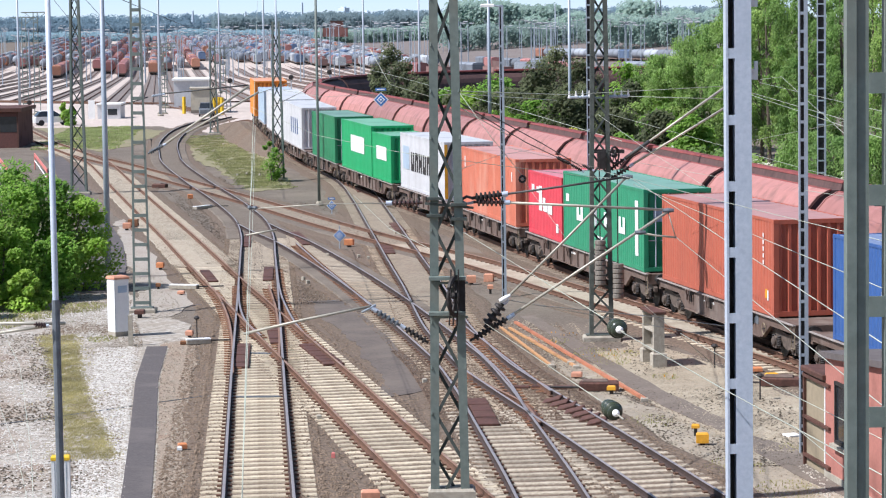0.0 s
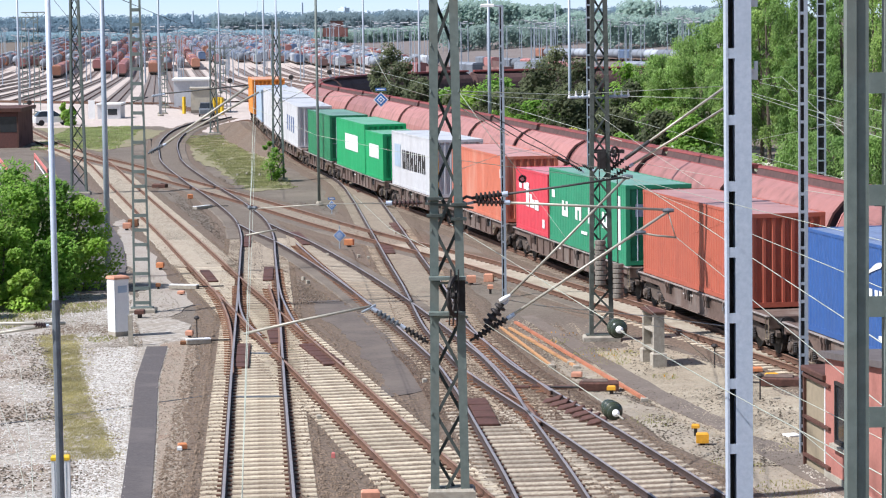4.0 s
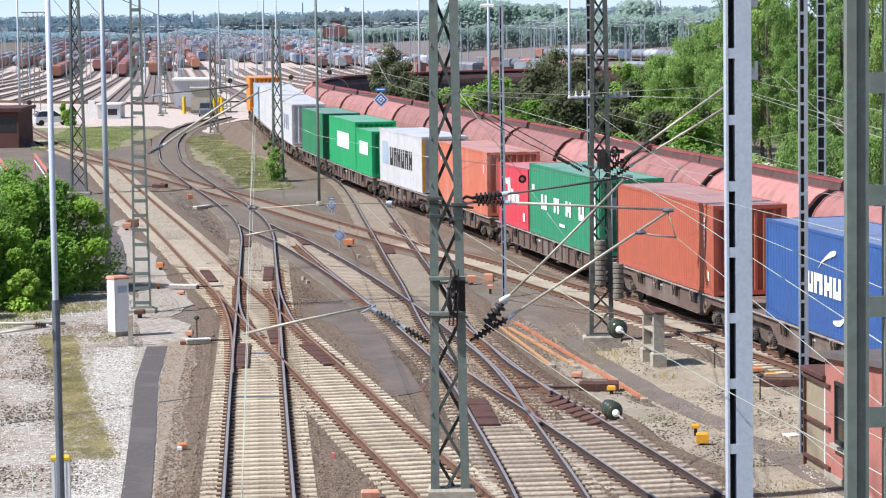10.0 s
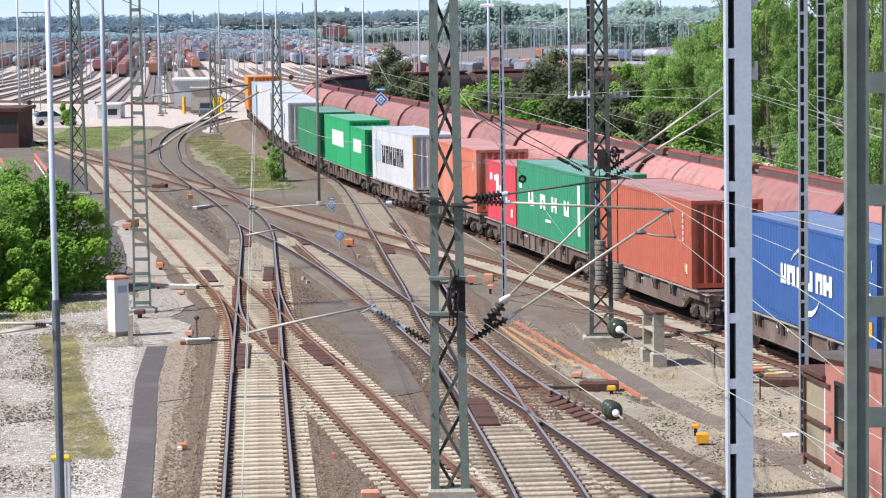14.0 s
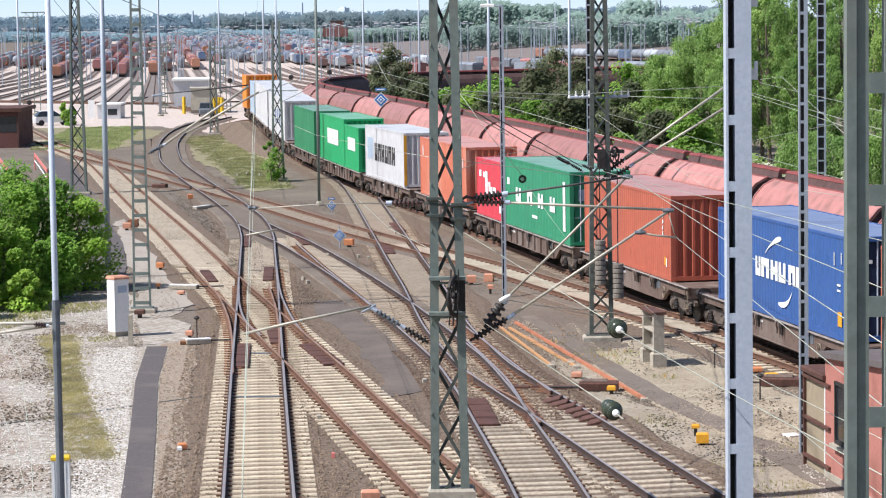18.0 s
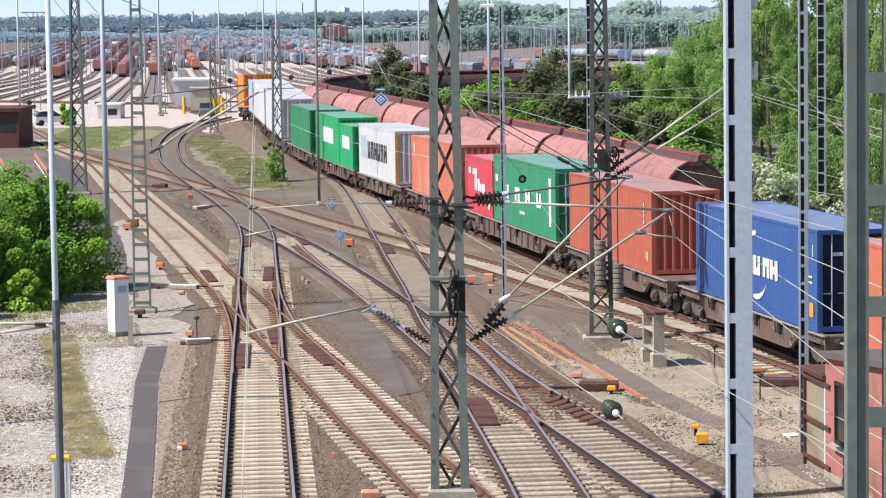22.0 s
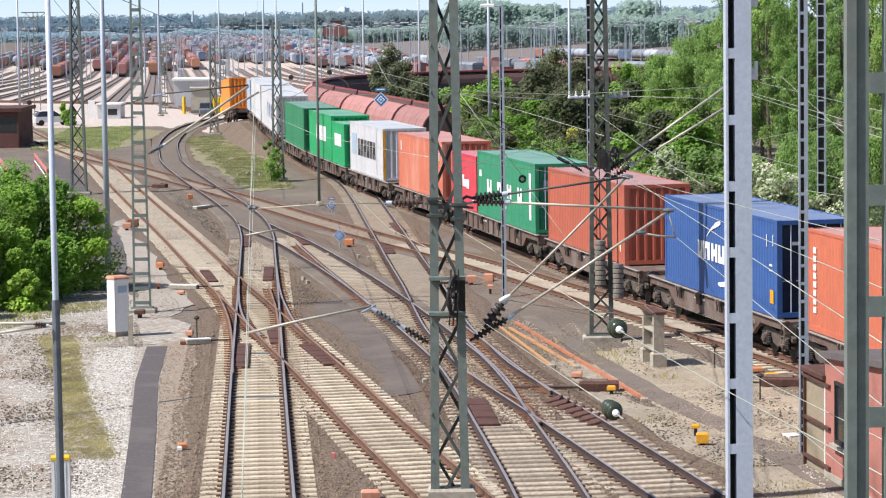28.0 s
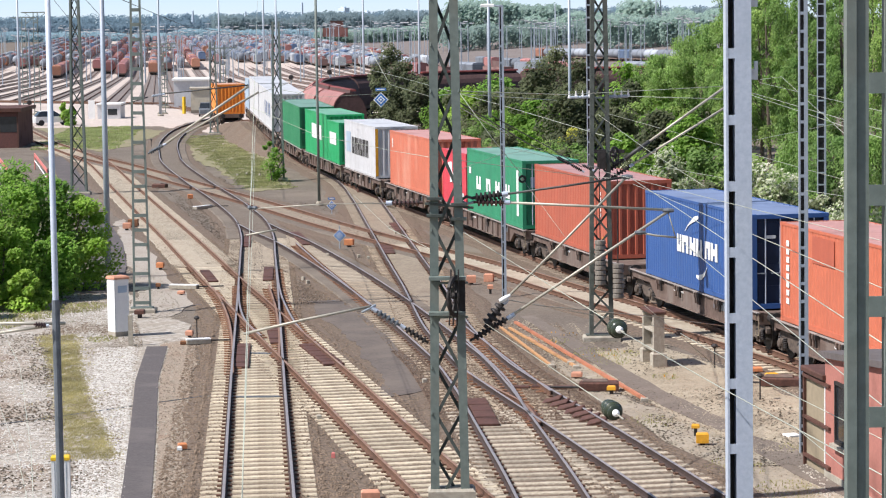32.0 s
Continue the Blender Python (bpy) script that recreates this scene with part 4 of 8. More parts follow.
def hopper_wagon():
    """A swing-roof hopper wagon, 13.3 m over buffers; the visible side at +y."""
    t = thing("hopper_wagon", Matrix(), "oxide-red swing-roof hopper wagon with a dark roof gap", "freight wagon", "wagons of the hopper train")
    L0, L1 = 0.35, 13.25
    prof = [(1.42, 1.30), (1.46, 2.05), (1.42, 2.55), (1.30, 3.05), (1.08, 3.50), (0.76, 3.86), (0.36, 4.08)]
    part("side_shell", Bag().sweep([[(x, y, z) for y, z in prof + [(y - 0.05, z - 0.03) for y, z in prof[::-1]]] for x in (L0, 3.6, 6.7, 9.8, L1)]), M["hop_red"], t, "curved roof and side shell")
    # far side in dark brown: the wagon's shadow side painted in
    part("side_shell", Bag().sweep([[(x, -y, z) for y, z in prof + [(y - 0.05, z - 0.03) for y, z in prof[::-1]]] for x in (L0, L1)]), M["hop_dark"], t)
    # closed dark strip that paints the shade of the open roof
    part("roof_gap", Bag().sweep([[(x, y, z) for y, z in ((0.30, 4.04), (-0.05, 4.06), (-0.12, 4.30), (-0.2, 4.30), (-0.3, 3.9), (0.3, 3.9))] for x in (L0, L1)]), M["hop_dark"], t, "dark strip for the shade in the open roof slot")
    part("roof_rim", Bag().sweep([[(x, y, z) for y, z in ((-0.10, 4.30), (-0.16, 4.38), (-0.55, 4.36), (-0.62, 4.2), (-0.2, 4.2))] for x in (L0, L1)]), M["hop_rim"], t, "red raised roof edge")
    part("ridge_lip", Bag().sweep([[(x, y, z) for y, z in ((0.38, 4.06), (0.32, 4.12), (0.26, 4.10), (0.30, 4.04))] for x in (L0, L1)]), M["hop_rim"], t)
    # end walls in dark brown: their shade is put into the colour
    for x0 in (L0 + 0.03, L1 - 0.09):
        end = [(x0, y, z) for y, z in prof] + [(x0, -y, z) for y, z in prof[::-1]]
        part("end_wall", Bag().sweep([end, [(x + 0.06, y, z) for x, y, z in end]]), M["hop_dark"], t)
    for x in (L0, L1 - 0.1):
        part("roof_hoop", Bag().sweep([[(xx, y + 0.02, z + 0.02) for y, z in prof] + [(xx, y - 0.02, z - 0.02) for y, z in prof[::-1]] for xx in (x, x + 0.1)]), M["hop_red"], t)
    part("underframe", Bag().box(0.5, -1.3, 0.95, 13.0, 1.3, 1.28), M["frame_brown"], t)
    part("hopper", Bag().sweep([[(x, 1.3, 1.3), (x, 0.5, 0.45), (x, -0.5, 0.45), (x, -1.3, 1.3)] for x in (4.2, 9.3)]), M["frame_brown"], t)
    for x, s in ((0.5, -1), (13.0, 1)):
        for y in (-0.87, 0.87):
            part("buffer", Bag().lathe((x, y, 0.98), (x + s * 0.35, y, 0.98), [(0, 0.12), (0.6, 0.12), (0.9, 0.1), (0.92, 0.22), (1, 0.21)], 10), M["cast_iron"], t)
    for x in (2.2, 11.3):
        bogie(t, x, False)
    return t


HOPPERS = []
PITCH_R = 13.8
first = hopper_wagon()
HOPPERS.append((first, 1))
for k in range(2, 37):
    HOPPERS.append((copy_thing(first, Matrix()), k))
REAR_R = [(0, -146.3), (6.5, -83.4), (13, -20.6), (20, 45.7), (23, 75.8), (25, 96.6), (28, 130.0), (30, 152.4), (32, 174.8)]

# ---------------------------------------------------------------- masts and posts


def lattice_mast(name, x, y, top, w0, w1, label, depth=None, ladder=False, bay=0.9, turn=0.0, base=True, steel="green_steel", ang=0.12):
    """Two channel legs that taper upwards, tied by diagonals or by battens."""
    t = thing(name, pose(x, y, 0, 0, 0, turn), label, "catenary mast", "catenary masts")
    d = depth or 0.30
    W = lambda z: (w0 + (w1 - w0) * z / top) / 2
    w = 0.07 if ladder else ang
    for s in (-1, 1):
        rows = []
        for z in (0.1, top):
            x = s * W(z)
            if ladder:
                rows.append([(x - w / 2, -d / 4, z), (x + w / 2, -d / 4, z), (x + w / 2, d / 4, z), (x - w / 2, d / 4, z)])
            else:
                o, i = x, x - s * w
                rows.append([(o, -d / 2, z), (i, -d / 2, z), (i, -d / 2 + 0.025, z), (o - s * 0.025, -d / 2 + 0.025, z), (o - s * 0.025, d / 2 - 0.025, z), (i, d / 2 - 0.025, z), (i, d / 2, z), (o, d / 2, z)])
        part("leg", Bag().sweep(rows), M[steel], t, "riveted steel channel leg")
    n = int(top / bay)
    for k in range(n):
        z0, z1 = 0.35 + bay * k, 0.35 + bay * (k + 1)
        if z1 > top:
            break
        if ladder:
            part("batten", Bag().box(-W(z0) + 0.03, -0.012 - d * 0.25, z0 - 0.06, W(z0) - 0.03, 0.012 - d * 0.25, z0 + 0.06), M[steel], t)
        else:
            flip = 1 if k % 2 else -1
            a, c = (W(z0) - 0.7 * w) * flip, (W(z1) - 0.7 * w) * -flip
            # braces darker than the legs: shade within the mast painted in
            part("brace", Bag().bar((a, -d / 2 + 0.02, z0), (c, -d / 2 + 0.02, z1), 0.02, 0.065), M["green_dark"], t, "diagonal brace darkened for shade")
            part("brace", Bag().bar((-a, d / 2 - 0.02, z0), (-c, d / 2 - 0.02, z1), 0.02, 0.065), M["green_dark"], t, "diagonal brace darkened for shade")
            for s in (-1, 1):
                part("brace", Bag().bar((s * (W(z0) - 0.03), -d / 2, z0), (s * (W(z1) - 0.03), d / 2, z1), 0.02, 0.06), M[steel], t)
    if base:
        part("foundation", Bag().chamfer(-w0 / 2 - 0.2, -0.4, -0.3, w0 / 2 + 0.2, 0.4, 0.16, 0.05), M["concrete"], t, "weathered concrete foundation block")
        part("base_plate", Bag().box(-w0 / 2 - 0.1, -0.22, 0.16, w0 / 2 + 0.1, 0.22, 0.2), M[steel], t)
    return t


def round_pole(x, y, top, r0, r1, label, name="light_pole", category="lamp post", steel="grey_steel", joint=None):
    t = thing(name, pose(x, y, 0), label, category, "slim posts")
    part("shaft", Bag().tube([(0, 0, 0), (0, 0, joint or top * 0.4), (0, 0, top)], r0, 10, r1), M[steel], t, smooth=True)
    part("socket", Bag().lathe((0, 0, -0.1), (0, 0, 0.22), [(0, r0 * 2.2), (0.8, r0 * 2.2), (1, r0 * 1.5)], 10), M["concrete"], t, "concrete socket")
    return t


mast_c = lattice_mast("lattice_mast", 0.077, 54.0, 12.8, 0.81, 0.54, "tall green lattice catenary mast on a concrete base", 0.33, bay=0.94, ang=0.178, base=False)
part("foundation", Bag().chamfer(-0.45, -0.25, -0.3, 0.52, 0.40, 0.70, 0.05), M["concrete"], mast_c, "raised concrete foundation block")
lattice_mast("lattice_mast", 5.02, 84.2, 13.6, 0.78, 0.46, "dark lattice catenary mast with tensioning weights", 0.34, bay=0.62, ang=0.13, steel="dark_steel")
lattice_mast("lattice_mast", -10.5, 170.5, 10.2, 0.80, 0.5, "weathered lattice catenary mast with a shrub at its foot", 0.4, bay=1.0)
lattice_mast("lattice_mast", -20.6, 241, 8.4, 0.8, 0.5, "dark lattice catenary mast by the curve", 0.4, bay=1.2)
lattice_mast("lattice_mast", -21.9, 160.0, 13.5, 1.0, 0.5, "grey-green lattice catenary mast behind the bush", 0.5, bay=1.0)
lattice_mast("lattice_mast", -10.75, 94.2, 14, 0.58, 0.24, "slim ladder-type steel mast on a foundation", 0.2, ladder=True, bay=0.52)

# pale steel post with slotted side, close to the camera
t = thing("steel_post", pose(3.85, 34.5, 0, 0, 0, 0), "pale galvanised post of two channels tied by battens", "catenary mast", "catenary masts")
part("channel", Bag().box(-0.05, -0.15, 0, 0.165, 0.15, 13.5), M["pale_steel"], t)
part("channel", Bag().box(-0.165, -0.15, 0, -0.135, 0.15, 13.5), M["pale_steel"], t)
# added dark plate: the shade of the hollow post as colour
part("back_plate", Bag().box(-0.135, 0.10, 0, -0.05, 0.14, 13.5), M["cast_iron"], t, "dark plate for the shade inside the post")
for k in range(17):
    part("batten", Bag().box(-0.135, -0.146, 0.30 + 0.86 * k, -0.05, -0.13, 0.43 + 0.86 * k), M["pale_steel"], t)
part("lug", Bag().box(0.165, -0.05, 9.48, 0.26, 0.05, 9.62).box(0.22, -0.05, 9.62, 0.26, 0.05, 9.72), M["white"], t)
part("lug", Bag().box(0.165, -0.05, 10.42, 0.26, 0.05, 10.62), M["white"], t)

# green double-channel mast, nearest
t = thing("steel_post", pose(4.0, 24.2, 0), "weathered grey-green double-channel mast tied by batten plates", "catenary mast", "catenary masts")
part("channel", Bag().box(-0.318, -0.1, 0, -0.23, 0.1, 13.5), M["green_steel"], t)
part("channel", Bag().box(-0.23, -0.07, 0, -0.115, 0.1, 13.5), M["green_steel"], t)
part("channel", Bag().box(0.03, -0.1, 0, 0.20, 0.1, 13.5), M["green_steel"], t)
for k in range(13):
    part("batten", Bag().box(-0.115, -0.085, 0.42 + 1.02 * k, 0.03, -0.06, 0.61 + 1.02 * k), M["green_steel"], t)


def slotted_post(x, y, top, w, label, slots=0.42):
    t = thing("slotted_post", pose(x, y, 0), label, "post", "slim posts")
    part("channel", Bag().box(-w / 2, -0.06, 0, -w / 2 + 0.035, 0.06, top), M["grey_steel"], t)
    part("channel", Bag().box(w / 2 - 0.085, -0.06, 0, w / 2, 0.06, top), M["grey_steel"], t)
    # dark plate behind the slots stands in for the shade inside
    part("back_plate", Bag().box(-w / 2 + 0.035, 0.02, 0, w / 2 - 0.085, 0.05, top), M["cast_iron"], t, "dark plate for the shade inside the post")
    for k in range(int(top / slots)):
        part("batten", Bag().box(-w / 2 + 0.035, -0.055, 0.2 + slots * k, w / 2 - 0.085, -0.03, 0.27 + slots * k), M["grey_steel"], t)
    return t


slotted_post(8.42, 61.8, 14, 0.21, "slim galvanised slotted post beside the brick hut")
slotted_post(17.4, 121.5, 16, 0.40, "galvanised slotted post at the edge of the wood", 0.55)
slotted_post(6.0, 107, 14, 0.26, "galvanised slotted post behind the lattice mast", 0.5)
p = slotted_post(2.25, 97.8, 10.75, 0.17, "slim galvanised slotted lamp post with a white lamp head", 0.6)
part("lamp_arm", Bag().tube([(0, 0, 10.7), (-0.4, 0, 10.75)], 0.04), M["grey_steel"], p)
part("lamp_head", Bag().chamfer(-0.75, -0.12, 10.68, -0.25, 0.12, 10.8, 0.04), M["white"], p, "white lamp head")
round_pole(-6.85, 147.5, 14, 0.085, 0.07, "slim weathered lamp post on a concrete socket", steel="green_steel")
round_pole(-13.55, 107.0, 14.5, 0.13, 0.09, "slim pale lamp post behind the cabinet")
round_pole(1.6 + 2.2, 207, 15, 0.16, 0.11, "grey lamp post behind the hopper train")
p = round_pole(-7.86, 53.5, 12.5, 0.072, 0.055, "tall pale round post with a darker foot", steel="pale_steel")
part("foot_tube", Bag().tube([(0, 0, 0), (0, 0, 4.75)], 0.082, 10), M["slate_steel"], p, "dark lower tube")

# ---------------------------------------------------------------- lineside things
t = thing("switch_cabinet", pose(-10.75, 87.2, 0, 0, 0, 37), "white lineside switch cabinet with a salmon roof", "cabinet")
part("plinth", Bag().chamfer(-0.27, -0.24, -0.1, 0.27, 0.24, 0.18, 0.02), M["concrete"], t)
part("body", Bag().chamfer(-0.27, -0.24, 0.16, 0.27, 0.24, 1.9, 0.01), M["white"], t)
part("roof", Bag().chamfer(-0.30, -0.27, 1.9, 0.30, 0.27, 2.0, 0.05), M["salmon_box"], t, "salmon-red sheet roof")

# ---------------------------------------------------------------- plants


def leaves(b, c, r, n, size, seed, squash=1.0):
    g = random.Random(seed)
    for _ in range(n):
        while True:
            p = Vector((g.uniform(-1, 1), g.uniform(-1, 1), g.uniform(-1, 1)))
            if 0.25 < p.length < 1:
                break
        p = p.normalized() * p.length ** 0.75
        q = Vector(c) + Vector((p.x * r, p.y * r, p.z * r * squash))
        a = Vector((g.uniform(-1, 1), g.uniform(-1, 1), g.uniform(-1, 1))).normalized()
        u = (p * 0.5 + a * 0.7 + Vector((-0.6, -0.25, 0.8))).normalized()
        v = u.cross(Vector((g.uniform(-1, 1), g.uniform(-1, 1), g.uniform(-1, 1)))).normalized()
        w = u.cross(v)
        s = size * g.uniform(0.6, 1.3)
        b.quad(q - v * s, q - w * s * 0.6, q + v * s, q + w * s * 0.6)


def tree(x, y, high, wide, leaf, label, seed, clumps=26, per=90, size=0.22, trunk=0.16, low=0.15, name="tree", category="tree", group="trees", narrow=0.6):
    g = random.Random(seed)
    t = thing(name, pose(x, y, 0), label, category, group)
    tr = Bag().tube([(0, 0, -0.1), (g.uniform(-.2, .2), 0, high * 0.4), (g.uniform(-.4, .4), g.uniform(-.3, .3), high * 0.85)], trunk, 7, trunk * 0.25)
    cr = Bag()
    for k in range(clumps):
        f = (k + 0.5) / clumps
        z = high * (low + (0.97 - low) * f)
        reach = wide * math.sin(math.pi * (0.18 + 0.82 * f)) ** narrow * g.uniform(0.25, 1.0)
        a = g.uniform(0, 6.283)
        c = (reach * math.cos(a), reach * math.sin(a), z)
        r = wide * g.uniform(0.26, 0.72) * (1.15 - 0.45 * f)
        leaves(cr, c, r, per, size, seed * 100 + k, 0.85)
        if k % 3 == 0:
            tr.tube([(0, 0, max(0.3, z - reach * 0.7)), (c[0] * 0.9, c[1] * 0.9, z)], trunk * 0.3, 5, trunk * 0.1)
    part("trunk", tr, M["bark"], t)
    part("crown", cr, leaf, t)
    return t




def birch(x, y, high, wide, leaf, label, seed, strands=620, drop=11, size=0.11):
    """A birch: slender trunk, rising limbs and a crown of hanging twigs with small leaves."""
    g = random.Random(seed)
    t = thing("tree", pose(x, y, 0), label, "tree", "trees")
    tr = Bag().tube([(0, 0, -0.1), (g.uniform(-.2, .2), 0, high * 0.4), (g.uniform(-.4, .4), g.uniform(-.3, .3), high * 0.93)], 0.16, 7, 0.04)
    for k in range(12):
        a, f = g.uniform(0, 6.283), 0.25 + 0.6 * k / 12
        d = wide * 0.7 * (1.1 - f)
        tr.tube([(0, 0, high * f), (d * math.cos(a), d * math.sin(a), high * f + d * 1.1)], 0.05, 5, 0.015)
    cr = Bag()
    lobes = [(g.uniform(0, 6.283), g.uniform(0.15, 0.95), g.uniform(0.7, 1.25)) for _ in range(9)]
    heads = []
    for _ in range(58):
        f = 1 - g.random() ** 1.15 * 0.86
        heads.append((f, g.uniform(0, 6.283), g.choice((g.uniform(0.25, 0.7), g.uniform(0.8, 1.12))), g.uniform(0.5, 1.0) * (0.5 + 0.5 * f), g.uniform(0.6, 1.5)))
    for k in range(strands):
        hf, ha, hd, hr, hl = heads[k % len(heads)]
        w = wide * (0.14 + 0.86 * math.sin(math.pi * min(1, (1.02 - hf) * 0.95)) ** 0.75)
        for la, lf, ls in lobes:
            w *= 1 + (ls - 1) * max(0, 1 - abs(hf - lf) * 5) * max(0, math.cos(ha - la))
        e, q0 = g.uniform(0, 6.283), 0.75 * hr * math.sqrt(g.random())
        c = Vector((w * hd * math.cos(ha) + q0 * math.cos(e), w * hd * math.sin(ha) + q0 * math.sin(e), high * hf + 0.35 * (hr - q0 * q0 / hr)))
        out = Vector((math.cos(ha), math.sin(ha), 0)) * g.uniform(0.0, 0.05)
        n = max(3, int(drop * hl * (1 - 0.5 * q0 / hr) * g.uniform(0.6, 1.3)))
        for j in range(n):
            q = c + out * j + Vector((g.uniform(-.14, .14), g.uniform(-.14, .14), -0.12 * j + g.uniform(-.06, .06)))
            if q.z < 0.2:
                break
            u = (Vector((-0.62, -0.2, 0.62)) + Vector((g.uniform(-1, 1), g.uniform(-1, 1), g.uniform(-1, 1))) * 0.85).normalized()
            v = Vector((g.uniform(-.6, .6), g.uniform(-.6, .6), -1.0))
            v = (v - u * v.dot(u)).normalized()
            s = size * g.uniform(0.7, 1.5)
            e2 = u.cross(v) * s * 0.42
            cr.quad(q - v * s, q - e2, q + v * s, q + e2)
    part("trunk", tr, M["bark"], t)
    part("crown", cr, leaf, t)
    return t
g = random.Random(3)
BUSHES = [(-14.3, 102.5, 3.6, 1.35), (-15.4, 103.0, 4.2, 1.5), (-16.6, 101.5, 4.3, 1.6), (-14.9, 99.0, 2.3, 1.2), (-16.2, 97.5, 2.8, 1.4), (-17.9, 99.5, 4.3, 1.6),
          (-17.6, 95.0, 2.6, 1.3), (-19.2, 97.0, 4.2, 1.6), (-18.9, 92.5, 2.4, 1.2), (-16.9, 107.0, 4.6, 1.5), (-18.8, 105.0, 5.4, 1.7), (-20.4, 100.0, 5.2, 1.7), (-16.9, 93.2, 1.5, 0.9), (-15.2, 95.6, 1.3, 0.8)]
for k, (x, y, h, w) in enumerate(BUSHES):
    tree(x, y, h, w, M["leaf_light"], "dense fresh green bush on the gravel", 40 + k, 24, 340, 0.08, 0.06, 0.03, "bush", "bush", "bushes", 0.3)
for k in range(20):
    f = k / 19
    x, y = 17.4 + 15.5 * f + g.uniform(-0.8, 0.8), 206 - 74 * f + g.uniform(-2, 4)
    birch(x, y, 6.9 + 6.0 * min(1, f * 2.2) + g.uniform(-0.8, 1.6), 2.9, M["leaf_mid"], "tall birch with hanging fresh green foliage", 80 + k, 2000, 11, 0.09)
for k in range(10):
    f = k / 9
    birch(23.5 + 24 * f + g.uniform(-1, 1), 226 - 60 * f, 9.6 + 5.0 * f + g.uniform(-1, 2), 3.6, M["leaf_mid"], "tall birch in the wood edge", 180 + k, 1200, 12, 0.13)
for x, y, h, w in ((17.5, 152, 2.0, 1.4), (19.3, 147, 2.3, 1.5), (21.5, 141, 2.5, 1.6), (23.0, 136, 2.4, 1.5), (15.8, 158, 2.0, 1.4), (20.5, 136.5, 1.8, 1.2)):
    tree(x, y, h, w, M["leaf_mid"], "green shrub at the wood edge", int(h * 100 + x), 16, 150, 0.12, 0.06, 0.05, "shrub", "shrub", "shrubs", 0.3)
for k in range(4):
    y = 112 + 6.5 * k
    birch(13.3 - 0.164 * (y - 91.5) + 10.6 + g.uniform(-0.5, 1.5), y, g.uniform(4.2, 6.0), 2.3, M["leaf_mid"], "low bushy birch at the wood edge", 240 + k, 1300, 11, 0.085)
for k, (x, y, h, w) in enumerate(((11.5, 133.5, 3.5, 1.25), (13.9, 118.5, 3.6, 1.3), (14.8, 115.2, 3.3, 1.2), (15.5, 108.5, 2.75, 1.0), (16.3, 103.5, 4.2, 1.1))):
    tree(x, y, h, w, M["blossom"], "cream flowering hawthorn shrub beside the track", 640 + k, 18, 190, 0.09, 0.05, 0.04, "shrub", "shrub", "shrubs", 0.3)
# shrubs and pines between the train and the yard
for k, (px, py, h, w, kind) in enumerate(((-5.2, 262, 7.6, 1.9, 0), (-3.6, 250, 6.2, 1.8, 0), (-1.8, 246, 4.6, 1.8, 0), (0.3, 240, 3.8, 1.8, 1), (2.4, 232, 3.8, 1.9, 1), (4.8, 236, 4.8, 2.2, 1), (6.2, 226, 4.0, 2.0, 0),
        (8.3, 222, 6.2, 2.2, 0), (9.8, 232, 7.4, 2.2, 0), (11.8, 226, 6.4, 2.4, 0), (11.6, 208, 4.8, 2.2, 0), (14.2, 205, 5.0, 2.2, 0), (9.4, 205, 4.2, 2.0, 0), (15.2, 214, 6.4, 1.9, 1), (16.6, 205, 4.6, 1.9, 1), (7.4, 208, 3.6, 1.9, 1), (12.8, 190, 3.6, 1.9, 0), (14.8, 182, 3.6, 1.7, 0), (16.4, 174, 3.4, 1.7, 1), (12.2, 180, 2.2, 1.3, 1))):
    tree(px, py, h, w, M["leaf_light"] if kind else M["leaf_dark"], "light green leafy shrub behind the railway" if kind else "dark olive pine shrub behind the railway", 120 + k, 26, 170, 0.15, 0.1, 0.04, "shrub", "shrub", "shrubs", 0.45)
for k in range(34):
    f = k / 33
    y = 205 - 98 * f + g.uniform(-2, 2)
    x = 13.3 - 0.164 * (y - 91.5) + 4.8 + g.uniform(0, 2.6)
    kind = ("leaf_dark", "leaf_mid", "leaf_light", "leaf_dark", "leaf_mid")[k % 5]
    if k in (19, 27, 31):
        kind = "blossom"
    tree(x, y, g.uniform(1.7, 3.0), 1.5, M[kind], {"leaf_dark": "dark tangled shrub beside the track", "leaf_mid": "olive green shrub beside the track", "leaf_light": "fresh green shrub beside the track", "blossom": "white flowering shrub beside the track"}[kind], 500 + k, 16, 170, 0.11, 0.06, 0.03, "shrub", "shrub", "shrubs", 0.3)
for k in range(26):
    f = k / 25
    x, y = 0.5 + 17.5 * f + g.uniform(-1, 1), 236 - 40 * f + g.uniform(-4, 8)
    tree(x, y, g.uniform(2.4, 4.0), 1.9, M[("leaf_dark", "leaf_mid", "leaf_dark", "leaf_light")[k % 4]], "tangled spring shrub behind the railway", 400 + k, 20, 130, 0.14, 0.08, 0.03, "shrub", "shrub", "shrubs", 0.35)
M["leaf_gold"] = leaf_mat("yellow_green_leaves", (0.36, 0.40, 0.06), (0.50, 0.52, 0.09), (0.60, 0.60, 0.16))
tree(9.1, 190, 2.1, 0.95, M["leaf_gold"], "yellow-green flowering shrub behind the railway", 377, 14, 150, 0.11, 0.06, 0.05, "shrub", "shrub", "shrubs", 0.4)
tree(-10.9, 169.6, 2.6, 0.75, M["leaf_light"], "slender green shrub at a mast foot", 301, 12, 90, 0.10, 0.04, 0.05, "shrub", "shrub", "shrubs", 0.4)
